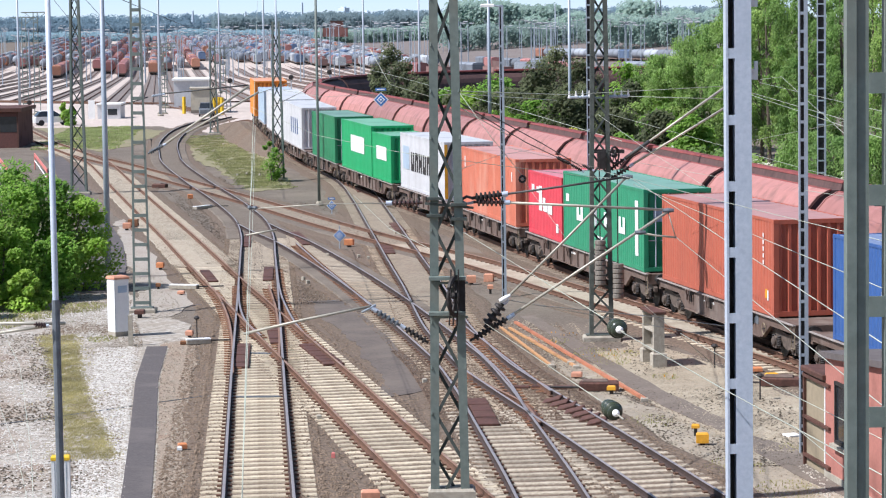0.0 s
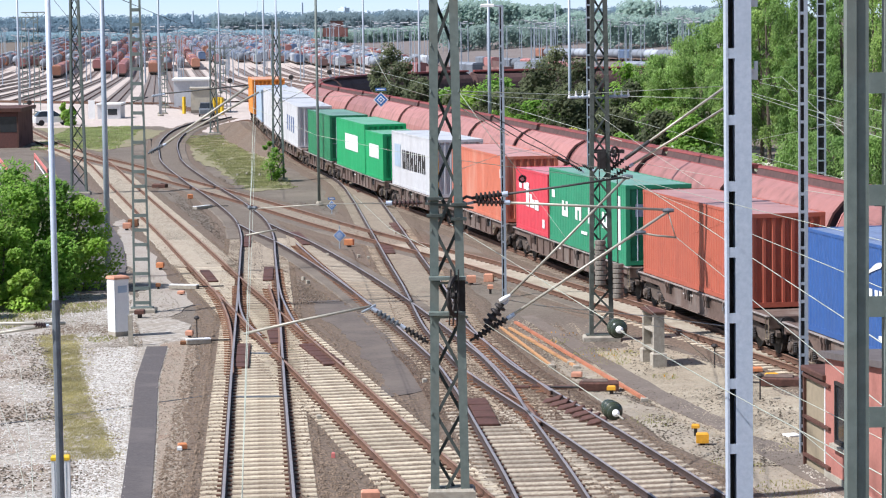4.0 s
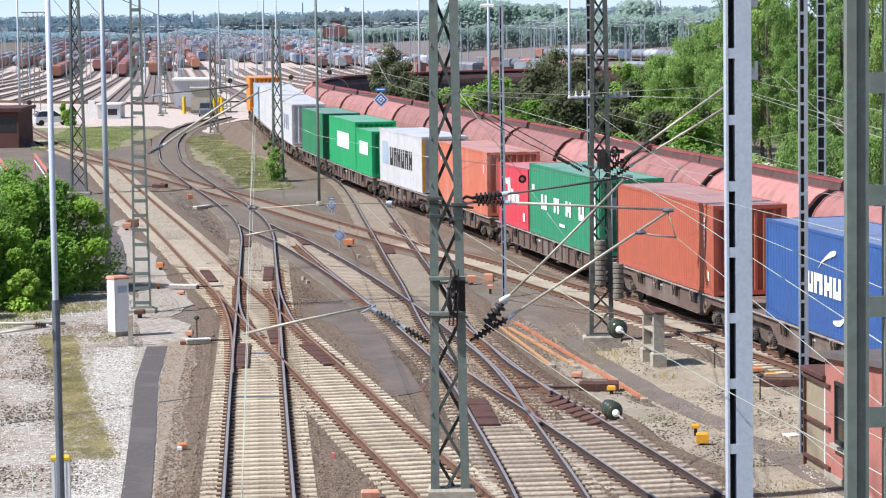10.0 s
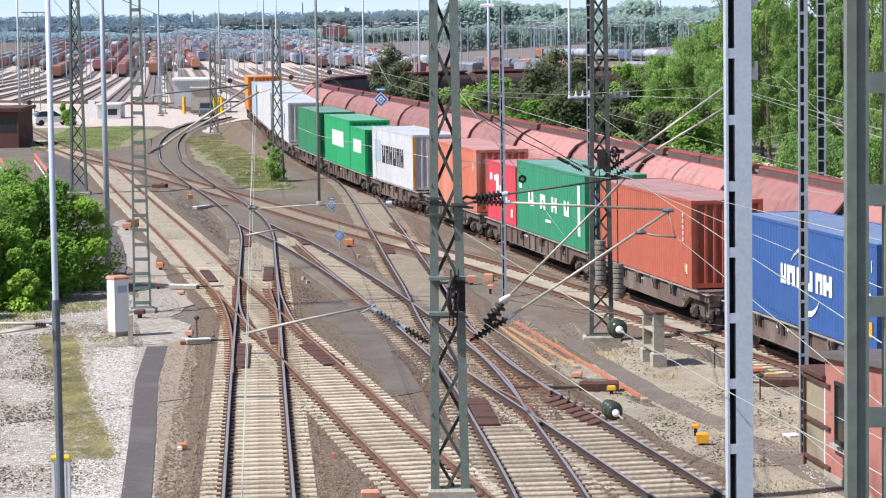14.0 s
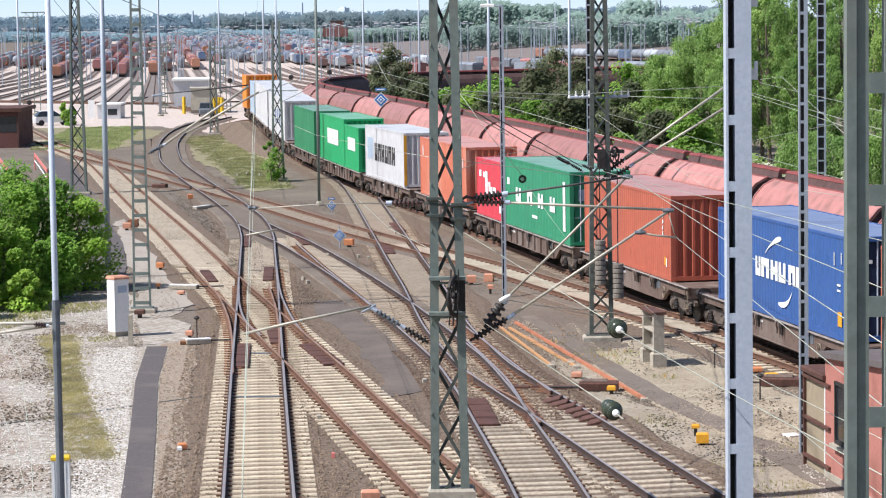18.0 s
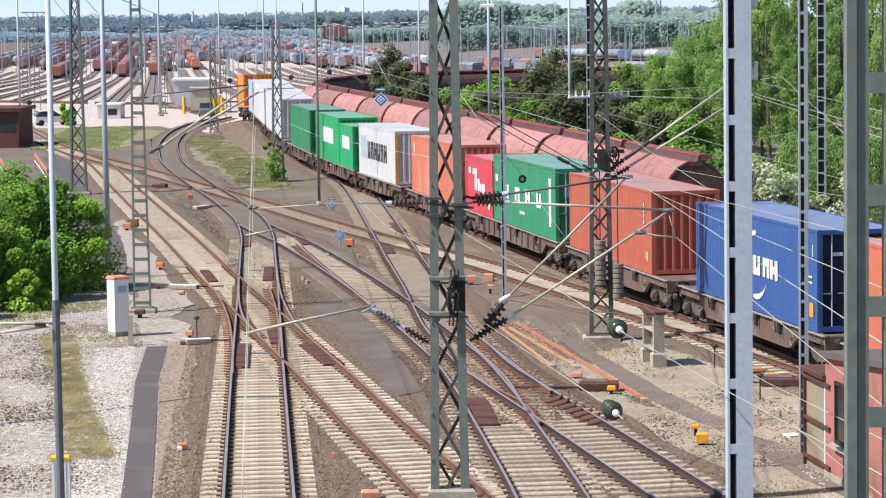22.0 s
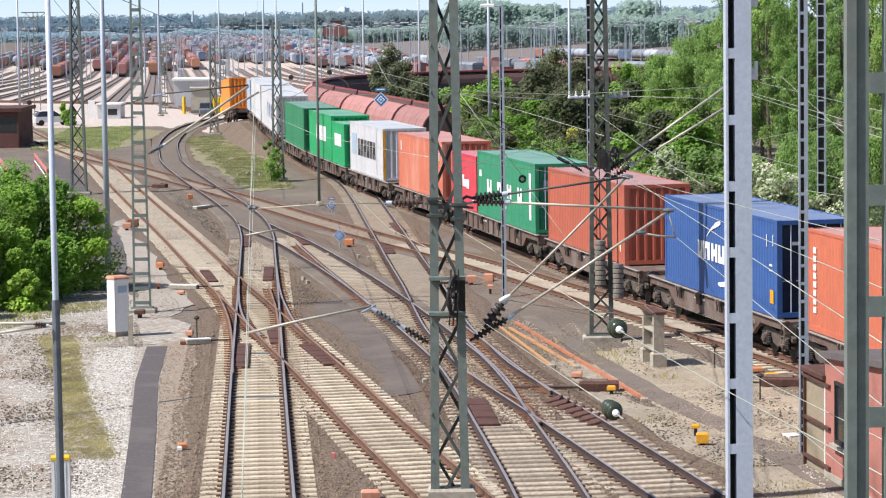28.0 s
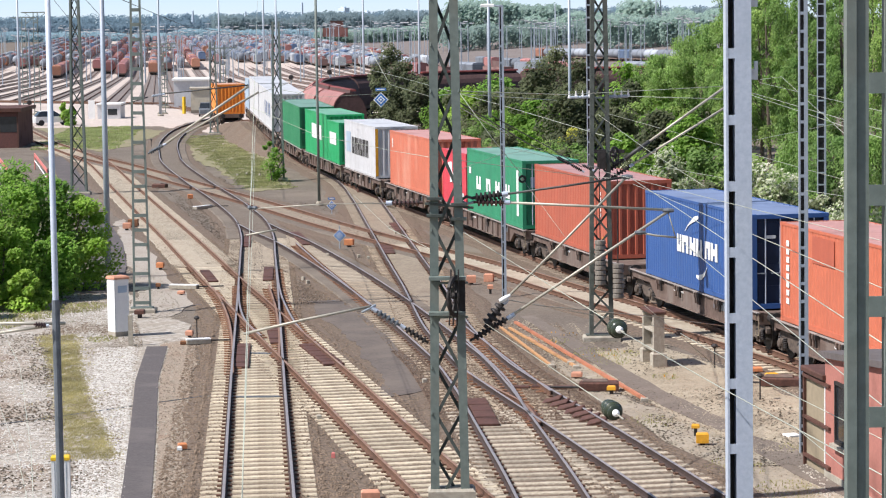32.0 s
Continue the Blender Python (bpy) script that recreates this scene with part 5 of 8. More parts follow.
for k, (x, y) in enumerate(((-37.7, 268), (-37.1, 266), (-38.2, 270))):
    tree(x, y, 1.5 + 0.4 * k, 0.55, M["leaf_light"], "green shrub at the yard edge", 330 + k, 14, 80, 0.13, 0.06, 0.05, "shrub", "shrub", "shrubs", 0.4)


def moss_line(y):
    """Middle and half width of the mossy strip in the pale gravel."""
    f = (y - 62.5) / 25
    return -8.42 - 4.4 * f, 0.52 + 0.10 * math.sin(7 * f + 1)


def tufts(name, spots, n, size, seed, label, material="grass"):
    """Grass and weeds as thin blades over some round spots (x, y, radius)."""
    b, g = Bag(), random.Random(seed)
    for x, y, r in spots:
        for _ in range(int(n * r * r)):
            a, d = g.uniform(0, 6.283), r * math.sqrt(g.random())
            q = Vector((x + d * math.cos(a), y + 1.8 * d * math.sin(a), 0))
            e = g.uniform(0, 6.283)
            s = size * g.uniform(0.5, 1.4)
            u = Vector((math.cos(e), math.sin(e), 0)) * s * 0.35
            w = Vector((g.uniform(-.5, .5) * s, g.uniform(-.5, .5) * s, s))
            b.quad(q - u, q + u, q + u * 0.4 + w, q - u * 0.4 + w)
    return solo(name, b, M[material], label, "grass", kind="stuff")


tufts("grass", [(-11.2, 86.3, 0.5), (-13.2, 96, 1.0), (-14.5, 94, 1.0), (-15.5, 91, 1.0)], 900, 0.05, 5, "short dry grass tufts on the gravel")
r = random.Random(77)
strip = []
for k in range(1500):
    y = 62.5 + 25 * k / 1499
    c, h = moss_line(y)
    o = r.uniform(-h, h) if r.random() < 0.86 else r.gauss(0, h)
    strip.append((c + o, y + r.uniform(-0.3, 0.3), r.uniform(0.08, 0.22)))
tufts("grass", strip, 1700, 0.022, 51, "golden olive moss and short grass", "moss_grass")
tufts("grass", [(r.uniform(-13.5, -7.5) - 0.1 * (y - 58), y, r.uniform(0.05, 0.16)) for y in [54 + 0.55 * k for k in range(60)]], 900, 0.03, 52, "sparse weeds in the gravel", "moss_grass")
near_verge = []
for _ in range(1500):
    y = 163 + 76 * r.random()
    f = (y - 163) / 76
    x0, x1 = -11.9 - 12.2 * f + 1.6 * f * (1 - f), -9.4 - 7.8 * f - 2.2 * f * (1 - f)
    near_verge.append((x0 + (x1 - x0) * r.random() + r.gauss(0, 0.25), y, r.uniform(0.12, 0.45)))
tufts("grass", near_verge, 330, 0.06, 6, "spring grass on the mossy verges", "olive_grass")
curve_verge = []
for _ in range(700):
    y = 216 + 46 * r.random() ** 0.8
    curve_verge.append((r.uniform(-33.5, -26.5) - 0.06 * (y - 215), y, r.uniform(0.2, 0.55)))
tufts("grass", curve_verge, 260, 0.09, 61, "green grass inside the curve", "green_grass")
tufts("grass", [(4.6, 81, 0.7), (5.6, 80.6, 0.5), (5.0, 79, 0.6), (6.3, 75.3, 0.4), (5.2, 67, 0.6), (6.6, 60, 0.7), (7.4, 57, 0.7), (8.3, 62.5, 0.4), (3.6, 84, 0.4)], 700, 0.035, 8, "low moss and weeds beside the footpath")
tufts("dandelions", [(5.0, 80.4, 0.8), (4.0, 86, 0.5), (6.2, 75.2, 0.3), (3.2, 84, 0.4)], 40, 0.05, 9, "scattered yellow dandelions", "yellow")


TRACK_POINTS = np.array([(p.x, p.y) for line in LAID for p in line[0] if 40 < p.y < 240])


def stones(name, spots, size, material, label, seed, clear=1.28, drift=0, z=0.012, tall=1.0):
    """Loose stones over plan boxes (x0, x1, y0, y1, slope of x over y, count), none on the tracks."""
    b, g = Bag(), random.Random(seed)
    for x0, x1, y0, y1, k, n in spots:
        for _ in range(n):
            y = y0 + (y1 - y0) * g.random() ** 1.4
            x = g.uniform(x0, x1) + k * (y - y0)
            if np.min((TRACK_POINTS[:, 0] - x) ** 2 + 0.04 * (TRACK_POINTS[:, 1] - y) ** 2) < clear ** 2 * 0.9:
                continue
            if abs(drift) > 0 and drift * noise.noise(Vector((x * 0.55, y * 0.22, 3.0))) + g.uniform(-0.22, 0.22) < 0:
                continue
            c, h = moss_line(y)
            if 62.3 < y < 87.5 and abs(x - c) < h * g.uniform(0.7, 1.1):
                continue
            s = size * g.uniform(0.5, 1.5)
            i = len(b.v)
            b.v += [Vector((x + s * g.uniform(.5, 1), y, z)), Vector((x, y + s * g.uniform(.5, 1), z)), Vector((x - s * g.uniform(.5, 1), y, z)), Vector((x, y - s * g.uniform(.5, 1), z)), Vector((x + s * g.uniform(-.3, .3), y + s * g.uniform(-.3, .3), z + tall * s * g.uniform(.3, .65)))]
            b.f += [(i, i + 1, i + 4), (i + 1, i + 2, i + 4), (i + 2, i + 3, i + 4), (i + 3, i, i + 4)]
    return solo(name, b, material, label, "stones", kind="stuff")


M["stone_pale"] = mat("pale_loose_stone", (0.571, 0.520, 0.437), (0.428, 0.380, 0.316), 0.95, grain=3, stain=2.5, bump=0.1, third=(0.275, 0.230, 0.186))
M["stone_white"] = mat("chalky_loose_stone", (0.66, 0.63, 0.575), (0.52, 0.485, 0.43), 0.95, grain=3, stain=2.5, bump=0.1, third=(0.36, 0.32, 0.27))
M["stone_dark"] = mat("brown_loose_stone", (0.255, 0.188, 0.132), (0.138, 0.100, 0.070), 0.95, grain=3, stain=3, bump=0.1, third=(0.082, 0.055, 0.037))
stones("loose_gravel", [(-13.5, -6.85, 52, 88, -0.0875, 20000), (-13.4, -10.2, 88, 101, -0.14, 3500)], 0.034, M["stone_white"], "scattered chalk-white gravel stones", 21, drift=1)
M["stone_mixed"] = leaf_mat("mixed_brown_stone", (0.075, 0.056, 0.042), (0.19, 0.152, 0.118), (0.36, 0.315, 0.255))
M["stone_light"] = leaf_mat("mixed_pale_stone", (0.30, 0.25, 0.195), (0.42, 0.365, 0.29), (0.60, 0.55, 0.47))
stones("loose_ballast", [(-8.0, -3.5, 108, 175, -0.165, 8000), (-8.5, 0.5, 97, 150, -0.13, 10000)], 0.042, M["stone_mixed"], "loose brown stones between the switches", 31, clear=1.45, tall=1.3)
stones("loose_gravel", [(-13.1, -11.8, 125, 185, -0.183, 5200), (-10.0, -8.7, 112, 125, -0.18, 1200)], 0.028, M["stone_light"], "pale stones between the rusty rails", 32, clear=0, z=0.042)
stones("loose_gravel", [(-9.0, -7.6, 112, 135, -0.075, 900), (-3.6, -1.4, 122, 160, -0.30, 2200), (-5.6, -4.3, 96, 112, -0.17, 1200)], 0.03, M["stone_mixed"], "brown stones between the worn rails", 33, clear=0, z=0.046)
stones("loose_gravel", [(-10.4, -8.9, 92, 112, -0.165, 900), (-12.6, -9.6, 84, 96, -0.13, 3000)], 0.032, M["stone_light"], "pale stones strewn over the dusty ground", 34, z=0.01)
stones("loose_gravel", [(-10.0, -7.0, 52, 88, -0.165, 7000)], 0.04, M["stone_mixed"], "brown stones on the stained gravel", 35, drift=-1)
stones("loose_gravel", [(-8.1, -6.9, 56, 84, -0.105, 6000)], 0.034, M["stone_white"], "chalk-white stones beside the footpath", 36)
stones("loose_gravel", [(-6.4, -4.9, 52, 86, -0.085, 3500)], 0.03, M["stone_light"], "small stones on the trodden dirt", 37, z=0.002)
stones("loose_gravel", [(5.6, 10.2, 60, 86, -0.13, 6500)], 0.034, M["stone_mixed"], "brown stones in the tan gravel", 38, drift=1)
M["stone_tan"] = mat("tan_loose_stone", (0.449, 0.380, 0.279), (0.316, 0.260, 0.186), 0.95, grain=3, stain=2.5, bump=0.1, third=(0.224, 0.180, 0.130))
stones("loose_gravel", [(6.6, 10.4, 62, 80, -0.05, 6000), (3.6, 4.4, 66, 90, -0.06, 1200)], 0.03, M["stone_tan"], "tan stones between footpath and train", 22)
stones("loose_gravel", [(-13.5, -6.85, 52, 88, -0.0875, 12000), (-13.4, -10.2, 88, 101, -0.14, 3500)], 0.034, M["stone_dark"], "scattered brown stones on the pale gravel", 24, drift=-1)
stones("loose_ballast", [(-6.2, -5.4, 55, 100, -0.068, 4000), (-3.2, -0.9, 55, 75, -0.17, 5000), (-4.2, -2.4, 75, 96, -0.15, 4500), (0.2, 1.2, 55, 72, -0.08, 1500), (3.0, 3.9, 55, 64, -0.14, 1800), (3.0, 4.6, 64, 92, -0.09, 4500), (-5.2, -3.2, 96, 124, -0.16, 3500), (6.0, 6.8, 55, 70, -0.19, 1800)], 0.04, M["stone_dark"], "loose brown ballast stones beside the rails", 23)



def strewn(name, lines, size, material, label, seed):
    """Small stones strewn along plan lines: (points, half width, height, count, share kept from the middle)."""
    b, g = Bag(), random.Random(seed)
    for pts, half, z0, n, edge in lines:
        line = glide(pts, 6)
        for _ in range(n):
            s = line[1][-1] * g.random()
            p, d = on_line(line, s)
            o = half * (1 - g.random() ** 2 * (1 - edge)) * g.choice((-1, 1))
            x, y = p.x + d.y * o, p.y - d.x * o
            r = size * g.uniform(0.5, 1.5)
            z = z0 + g.uniform(-0.012, 0.006)
            i = len(b.v)
            b.v += [Vector((x + r * g.uniform(.5, 1), y, z)), Vector((x, y + r * g.uniform(.5, 1), z)), Vector((x - r * g.uniform(.5, 1), y, z)), Vector((x, y - r * g.uniform(.5, 1), z)), Vector((x + r * g.uniform(-.3, .3), y + r * g.uniform(-.3, .3), z + r * g.uniform(.3, .65)))]
            b.f += [(i, i + 1, i + 4), (i + 1, i + 2, i + 4), (i + 2, i + 3, i + 4), (i + 3, i, i + 4)]
    return solo(name, b, material, label, "stones", kind="stuff")


cut = lambda line: [p for p in line if 44 < p[1] < 135]
M["stone_oily"] = mat("oily_rusty_stone", (0.17, 0.115, 0.08), (0.095, 0.065, 0.047), 0.9, grain=3, stain=2, bump=0.1, third=(0.06, 0.04, 0.03))
strewn("loose_ballast", [([p for p in LINE_F if 64 < p[1] < 90], 1.6, 0.05, 7000, 0.05), ([p for p in LINE_D if 64 < p[1] < 90], 1.6, 0.05, 6000, 0.05)], 0.034, M["stone_oily"], "dark oily ballast heaped over the sleepers", 35)
strewn("loose_ballast", [(cut(LINE_A), 1.5, 0.035, 9000, 0.35), (cut(LINE_L), 1.5, 0.035, 7000, 0.35), (cut(LINE_D), 1.5, 0.04, 6000, 0.35), (cut(LINE_F), 1.5, 0.042, 7000, 0.35)], 0.038, M["stone_dark"], "brown ballast stones lying round the sleeper ends", 31)
left_path = [(-5.3, 40), (-6.65, 56), (-7.6, 66), (-8.6, 76), (-9.15, 84)]
strewn("loose_gravel", [([(x - 0.05, y) for x, y in left_path], 0.42, 0.012, 2600, 0.8)], 0.026, M["stone_pale"], "fine gravel along the footpath edges", 32)
right_path = [(3.5, 89), (4.3, 78), (5.6, 70), (7.3, 62), (8.5, 57), (9.6, 51)]
strewn("loose_gravel", [(right_path, 0.85, 0.006, 2600, 0.8), ([(x + 1.0, y) for x, y in right_path], 0.9, 0.004, 3000, 0.1), ([(x - 1.1, y) for x, y in right_path], 0.9, 0.004, 4200, 0.1)], 0.024, M["stone_tan"], "fine tan gravel strewn over the path edges", 33)
strewn("loose_ballast", [([(x - 0.9, y) for x, y in right_path], 1.2, 0.004, 5000, 0.1), ([(x + 0.9, y) for x, y in left_path], 0.7, 0.004, 3500, 0.1), ([(-4.4, 97), (-2.4, 85), (-1.0, 73)], 1.1, 0.032, 900, 0.7)], 0.03, M["stone_dark"], "small brown stones strewn on the ground", 34)

# ---------------------------------------------------------------- sorting yard


def yard_x(off, y):
    return -0.106 * y + off


OFFS = [-64 + 4.8 * k for k in range(37)]
YARD_YS = [360, 400, 450, 500, 560, 620, 680, 740, 800, 1000, 1400, 2200]


def yard_start(off):
    return 338 + (2 - off) * 1.7 if off < 2 else 345 + (off - 2) * 0.9


def laid(rows, prof):
    return [[(x + a, y, lie(x, y) + z) for a, z in prof] for x, y in rows]


def ladder(pts, label):
    t = thing("yard_track", Matrix(), label, "railway track", "yard tracks", "structure")
    part("ballast_bed", Bag().sweep(laid(pts, [(-1.6, 0.0), (-1.4, 0.04), (1.4, 0.04), (1.6, 0.0)])), M["yard_ballast"], t)
    for s in (-0.75, 0.75):
        part("rail", Bag().sweep(laid(pts, [(s - 0.04, 0.04), (s + 0.04, 0.04), (s + 0.04, 0.19), (s - 0.04, 0.19)])), M["rail_side"], t)


for off in OFFS:
    y0 = yard_start(off)
    ladder([(yard_x(off, y), y) for y in [y0] + [v for v in YARD_YS if v > y0 + 10]], "brown yard track in pale gravel")
# the ladder tracks from which the yard tracks part
ladder([(-25.5, 292), (-29.5, 316)] + [(yard_x(off, yard_start(off)), yard_start(off)) for off in (4, -4, -14, -26, -40, -60)], "dark ladder track leading into the yard")
ladder([(-26.6, 298), (-31.5, 318)] + [(yard_x(off, yard_start(off) + 7), yard_start(off) + 7) for off in (1, -4, -14, -26, -40, -60)], "dark ladder track leading into the yard")
ladder([(-28.0, 306), (-31.0, 322)] + [(yard_x(off, yard_start(off)), yard_start(off)) for off in (4, 14, 30, 60, 90)], "dark ladder track leading into the yard")


def yard_wagon(kind, c1, label):
    """A far freight wagon of 14 m; local y along the track."""
    t = thing("freight_wagon", Matrix(), label, "freight wagon", "wagons in the yard")
    p = mat("wagon_paint_" + kind, c1, tuple(0.8 * v for v in c1), 0.6, grain=2, stain=0.3, bump=0.05, vary=0.3)
    part("underframe", Bag().box(-1.3, 0.4, 0.85, 1.3, 13.6, 1.2), M["frame_brown"], t)
    if kind.startswith("tank"):
        part("tank", Bag().lathe((0, 0.7, 2.65), (0, 13.3, 2.65), [(0, 0.6), (0.02, 1.15), (0.05, 1.42), (0.95, 1.42), (0.98, 1.15), (1, 0.6)], 16), p, t, smooth=True)
        part("dome", Bag().lathe((0, 7, 3.9), (0, 7, 4.35), [(0, 0.4), (1, 0.35)], 10), p, t)
    elif kind.startswith("open"):
        part("side_wall", Bag().box(-1.4, 0.6, 1.2, -1.3, 13.4, 3.0), p, t)
        part("side_wall", Bag().box(1.3, 0.6, 1.2, 1.4, 13.4, 3.0), p, t)
        part("end_wall", Bag().box(-1.3, 0.6, 1.2, 1.3, 0.7, 3.0), p, t)
        part("load", Bag().box(-1.3, 0.7, 1.3, 1.3, 13.3, 2.8), M["hop_dark"], t)
    else:
        part("body", Bag().box(-1.4, 0.5, 1.2, 1.4, 13.5, 3.5), p, t)
        part("roof", Bag().sweep([[(x, y, z) for x, z in ((-1.43, 3.5), (-1.1, 3.85), (0, 4.02), (1.1, 3.85), (1.43, 3.5))] for y in (0.5, 13.5)]), p, t)
    for y in (2.4, 11.6):
        part("bogie", Bag().box(-1.0, y - 1.3, 0.2, 1.0, y + 1.3, 0.85), M["cast_iron"], t)
    return t


KINDS = [yard_wagon("box_red", (0.37, 0.165, 0.15), "red-brown covered freight wagon"), yard_wagon("box_orange", (0.47, 0.22, 0.14), "faded orange covered freight wagon on a yard track"), yard_wagon("tank_white", (0.40, 0.43, 0.47), "pale tank wagon on a yard track"), yard_wagon("tank_grey", (0.22, 0.24, 0.27), "grey tank wagon on a yard track"),
         yard_wagon("box_blue", (0.14, 0.20, 0.31), "blue covered freight wagon on a yard track"), yard_wagon("open_brown", (0.23, 0.135, 0.12), "brown open freight wagon on a yard track"), yard_wagon("box_white", (0.40, 0.41, 0.42), "pale covered freight wagon on a yard track"), yard_wagon("box_grey", (0.23, 0.25, 0.28), "dark grey covered freight wagon on a yard track")]
used = set()


def put_wagon(k, x, y, turn):
    m = pose(x, y, 0.0 + lie(x, y), 0, 0, turn)
    if k in used:
        copy_thing(KINDS[k], m)
    else:
        used.add(k)
        KINDS[k].matrix_basis = m


YARD_TURN = math.degrees(math.atan(0.106))
far = {k: Bag() for k in range(len(KINDS))}
draw = random.Random(29)


def rake(off, y0, n, kinds):
    """A rake of wagons on the yard track nearest to off; its far wagons are joined."""
    off = min(OFFS, key=lambda v: abs(v - off))
    for j in range(n + 52):
        y = y0 + 14.9 * j
        k = kinds[(j + (j // 3)) % len(kinds)]
        if j > 2 and draw.random() < 0.55:
            k = draw.choice((0, 5, 7, 3, 5, 7, 0, 6, 4, 7, 3, 1, 5))
        if j > n - 3 and (j // 4 + int(off)) % 5 == 0:
            continue
        if j < max(2, n - 3):
            put_wagon(k, yard_x(off, y), y, YARD_TURN)
        else:
            m = pose(yard_x(off, y), y, lie(yard_x(off, y), y), 0, 0, YARD_TURN)
            if k in (2, 3):
                far[k].lathe(m @ Vector((0, 0.7, 2.6)), m @ Vector((0, 13.3, 2.6)), [(0, 0.8), (0.04, 1.4), (0.96, 1.4), (1, 0.8)], 10)
            else:
                far[k].box(-1.4, 0.5, 0.9, 1.4, 13.5, 3.4 if k != 5 else 2.8, m)
                far[k].box(-1.0, 0.5, 3.4 if k != 5 else 2.8, 1.0, 13.5, 3.8 if k != 5 else 2.9, m)
            far[k].box(-1.0, 1.0, 0.1, 1.0, 13.0, 0.9, m)


rake(-64, 980, 8, (3, 2, 3))
rake(-59, 900, 8, (3, 5, 0))
rake(-54, 1020, 8, (2, 3, 5))
rake(-49, 960, 8, (0, 5, 3))
rake(-44, 1000, 8, (5, 0, 3))
rake(-40, 930, 8, (3, 0, 3))
rake(-35, 1060, 7, (2, 2, 5))
rake(-28, 790, 12, (1, 0, 0, 5))
rake(-23, 900, 9, (0, 0, 5))
rake(-18, 850, 9, (0, 5, 0))
rake(-13, 800, 12, (0, 0, 0, 1))
rake(-8.5, 960, 8, (6, 0, 5))
rake(-3, 820, 12, (1, 1, 0, 5))
rake(4.6, 880, 9, (5, 3, 3))
rake(9, 930, 9, (3, 0, 6))
rake(13.2, 900, 10, (1, 0, 0, 3))
rake(18, 1060, 8, (4, 6, 0))
rake(23, 1000, 8, (0, 3, 4))
rake(28, 1100, 8, (3, 6, 5))
rake(33, 1020, 8, (3, 7, 4, 6))
rake(37, 980, 8, (7, 5, 3))
rake(42, 1040, 8, (7, 4, 6))
rake(47, 1000, 8, (5, 6, 4, 0))
rake(52, 960, 8, (4, 7, 6))
rake(56, 900, 9, (5, 0, 7))
rake(61, 880, 9, (6, 7, 0))
rake(66, 920, 8, (0, 6, 4))
rake(71, 860, 9, (3, 6, 0))
rake(76, 880, 8, (6, 3, 4))
rake(81, 850, 8, (2, 3, 6))
rake(86, 900, 8, (5, 0, 7))
rake(91, 860, 7, (3, 6, 2))
for k, bag in far.items():
    body = next(o for o in KINDS[k].children if o.name.startswith(("body", "tank", "side_wall")))
    solo("far_wagons", bag, body.data.materials[0], "rows of distant freight wagons in the yard", "freight wagons", kind="stuff")
ladder([(80.2, 770), (74, 800), (33, 1000), (27, 1030)], "brown track under the tank wagons")
ladder([(52, 452), (46, 470), (-4, 620), (-20, 668)], "brown track under a rake of wagons")
for j in range(13):
    s = 14.7 * j
    put_wagon(1 if j == 12 else (2, 3, 2, 3, 4, 3, 2, 3)[j % 8], 74 - 0.2008 * s, 800 + 0.9796 * s, math.degrees(math.atan2(41, 200)))
for j in range(9):
    f = j / 8
    put_wagon((5, 7, 5, 0, 7)[j % 5], 46 - 50 * f, 470 + 150 * f, math.degrees(math.atan2(50, 150)))


ladder([(63, 560), (50, 640), (14, 850), (10, 874)], "brown track beside the tank wagons")
for j in range(8):
    s = 14.7 * j
    put_wagon((5, 7, 0, 3, 7, 5, 0, 7)[j], 32.0 - 0.1662 * s, 742 + 0.9861 * s, math.degrees(math.atan2(47.2, 280)))


def parked_car(x, y, turn, material, label):
    """A small car; local x along it."""
    t = thing("parked_car", pose(x, y, 0, 0, 0, turn), label, "car")
    part("body", Bag().sweep([[(x, -w, 0.3), (x, w, 0.3), (x, w, h), (x, -w, h)] for x, w, h in ((-2.0, 0.7, 0.75), (-1.8, 0.82, 0.9), (0.9, 0.82, 0.92), (1.8, 0.8, 0.75), (2.0, 0.7, 0.6))]), material, t)
    part("cabin", Bag().sweep([[(x, -w, 0.88), (x, w, 0.88), (x, w - 0.12, h), (x, -w + 0.12, h)] for x, w, h in ((-1.75, 0.78, 0.95), (-1.3, 0.78, 1.42), (0.1, 0.78, 1.45), (0.9, 0.78, 0.96))]), M["glass"], t, "dark windows")
    part("roof", Bag().chamfer(-1.25, -0.64, 1.43, 0.05, 0.64, 1.48, 0.02), material, t)
    for wx in (-1.25, 1.25):
        for wy in (-0.84, 0.66):
            part("wheel", Bag().lathe((wx, wy, 0.3), (wx, wy + 0.18, 0.3), [(0, 0.26), (0.1, 0.3), (0.9, 0.3), (1, 0.26)], 14), M["black"], t)


parked_car(-39.3, 268.5, 20, M["white"], "white parked car beside the yard road")
parked_car(-25.4, 288, 95, M["slate_steel"], "dark grey parked car beside the yard shed")


def yard_lamp(t=None):
    t = thing("street_lamp", Matrix(), "slim grey yard lamp post with a white arm", "lamp post", "yard lamps")
    part("pole", Bag().tube([(0, 0, 0), (0, 0, 12.6)], 0.14, 6, 0.09), M["grey_steel"], t)
    part("arm", Bag().box(-1.2, -0.08, 12.52, 1.2, 0.08, 12.62), M["grey_steel"], t)
    for x in (-1.0, 1.0):
        part("lamp_head", Bag().chamfer(x - 0.5, -0.22, 12.62, x + 0.5, 0.22, 12.78, 0.05), M["c_white"], t, "white lamp head")
    return t


g = random.Random(17)
lamp = yard_lamp()
lamp.matrix_basis = pose(yard_x(-20, 620), 620, lie(yard_x(-20, 620), 620))
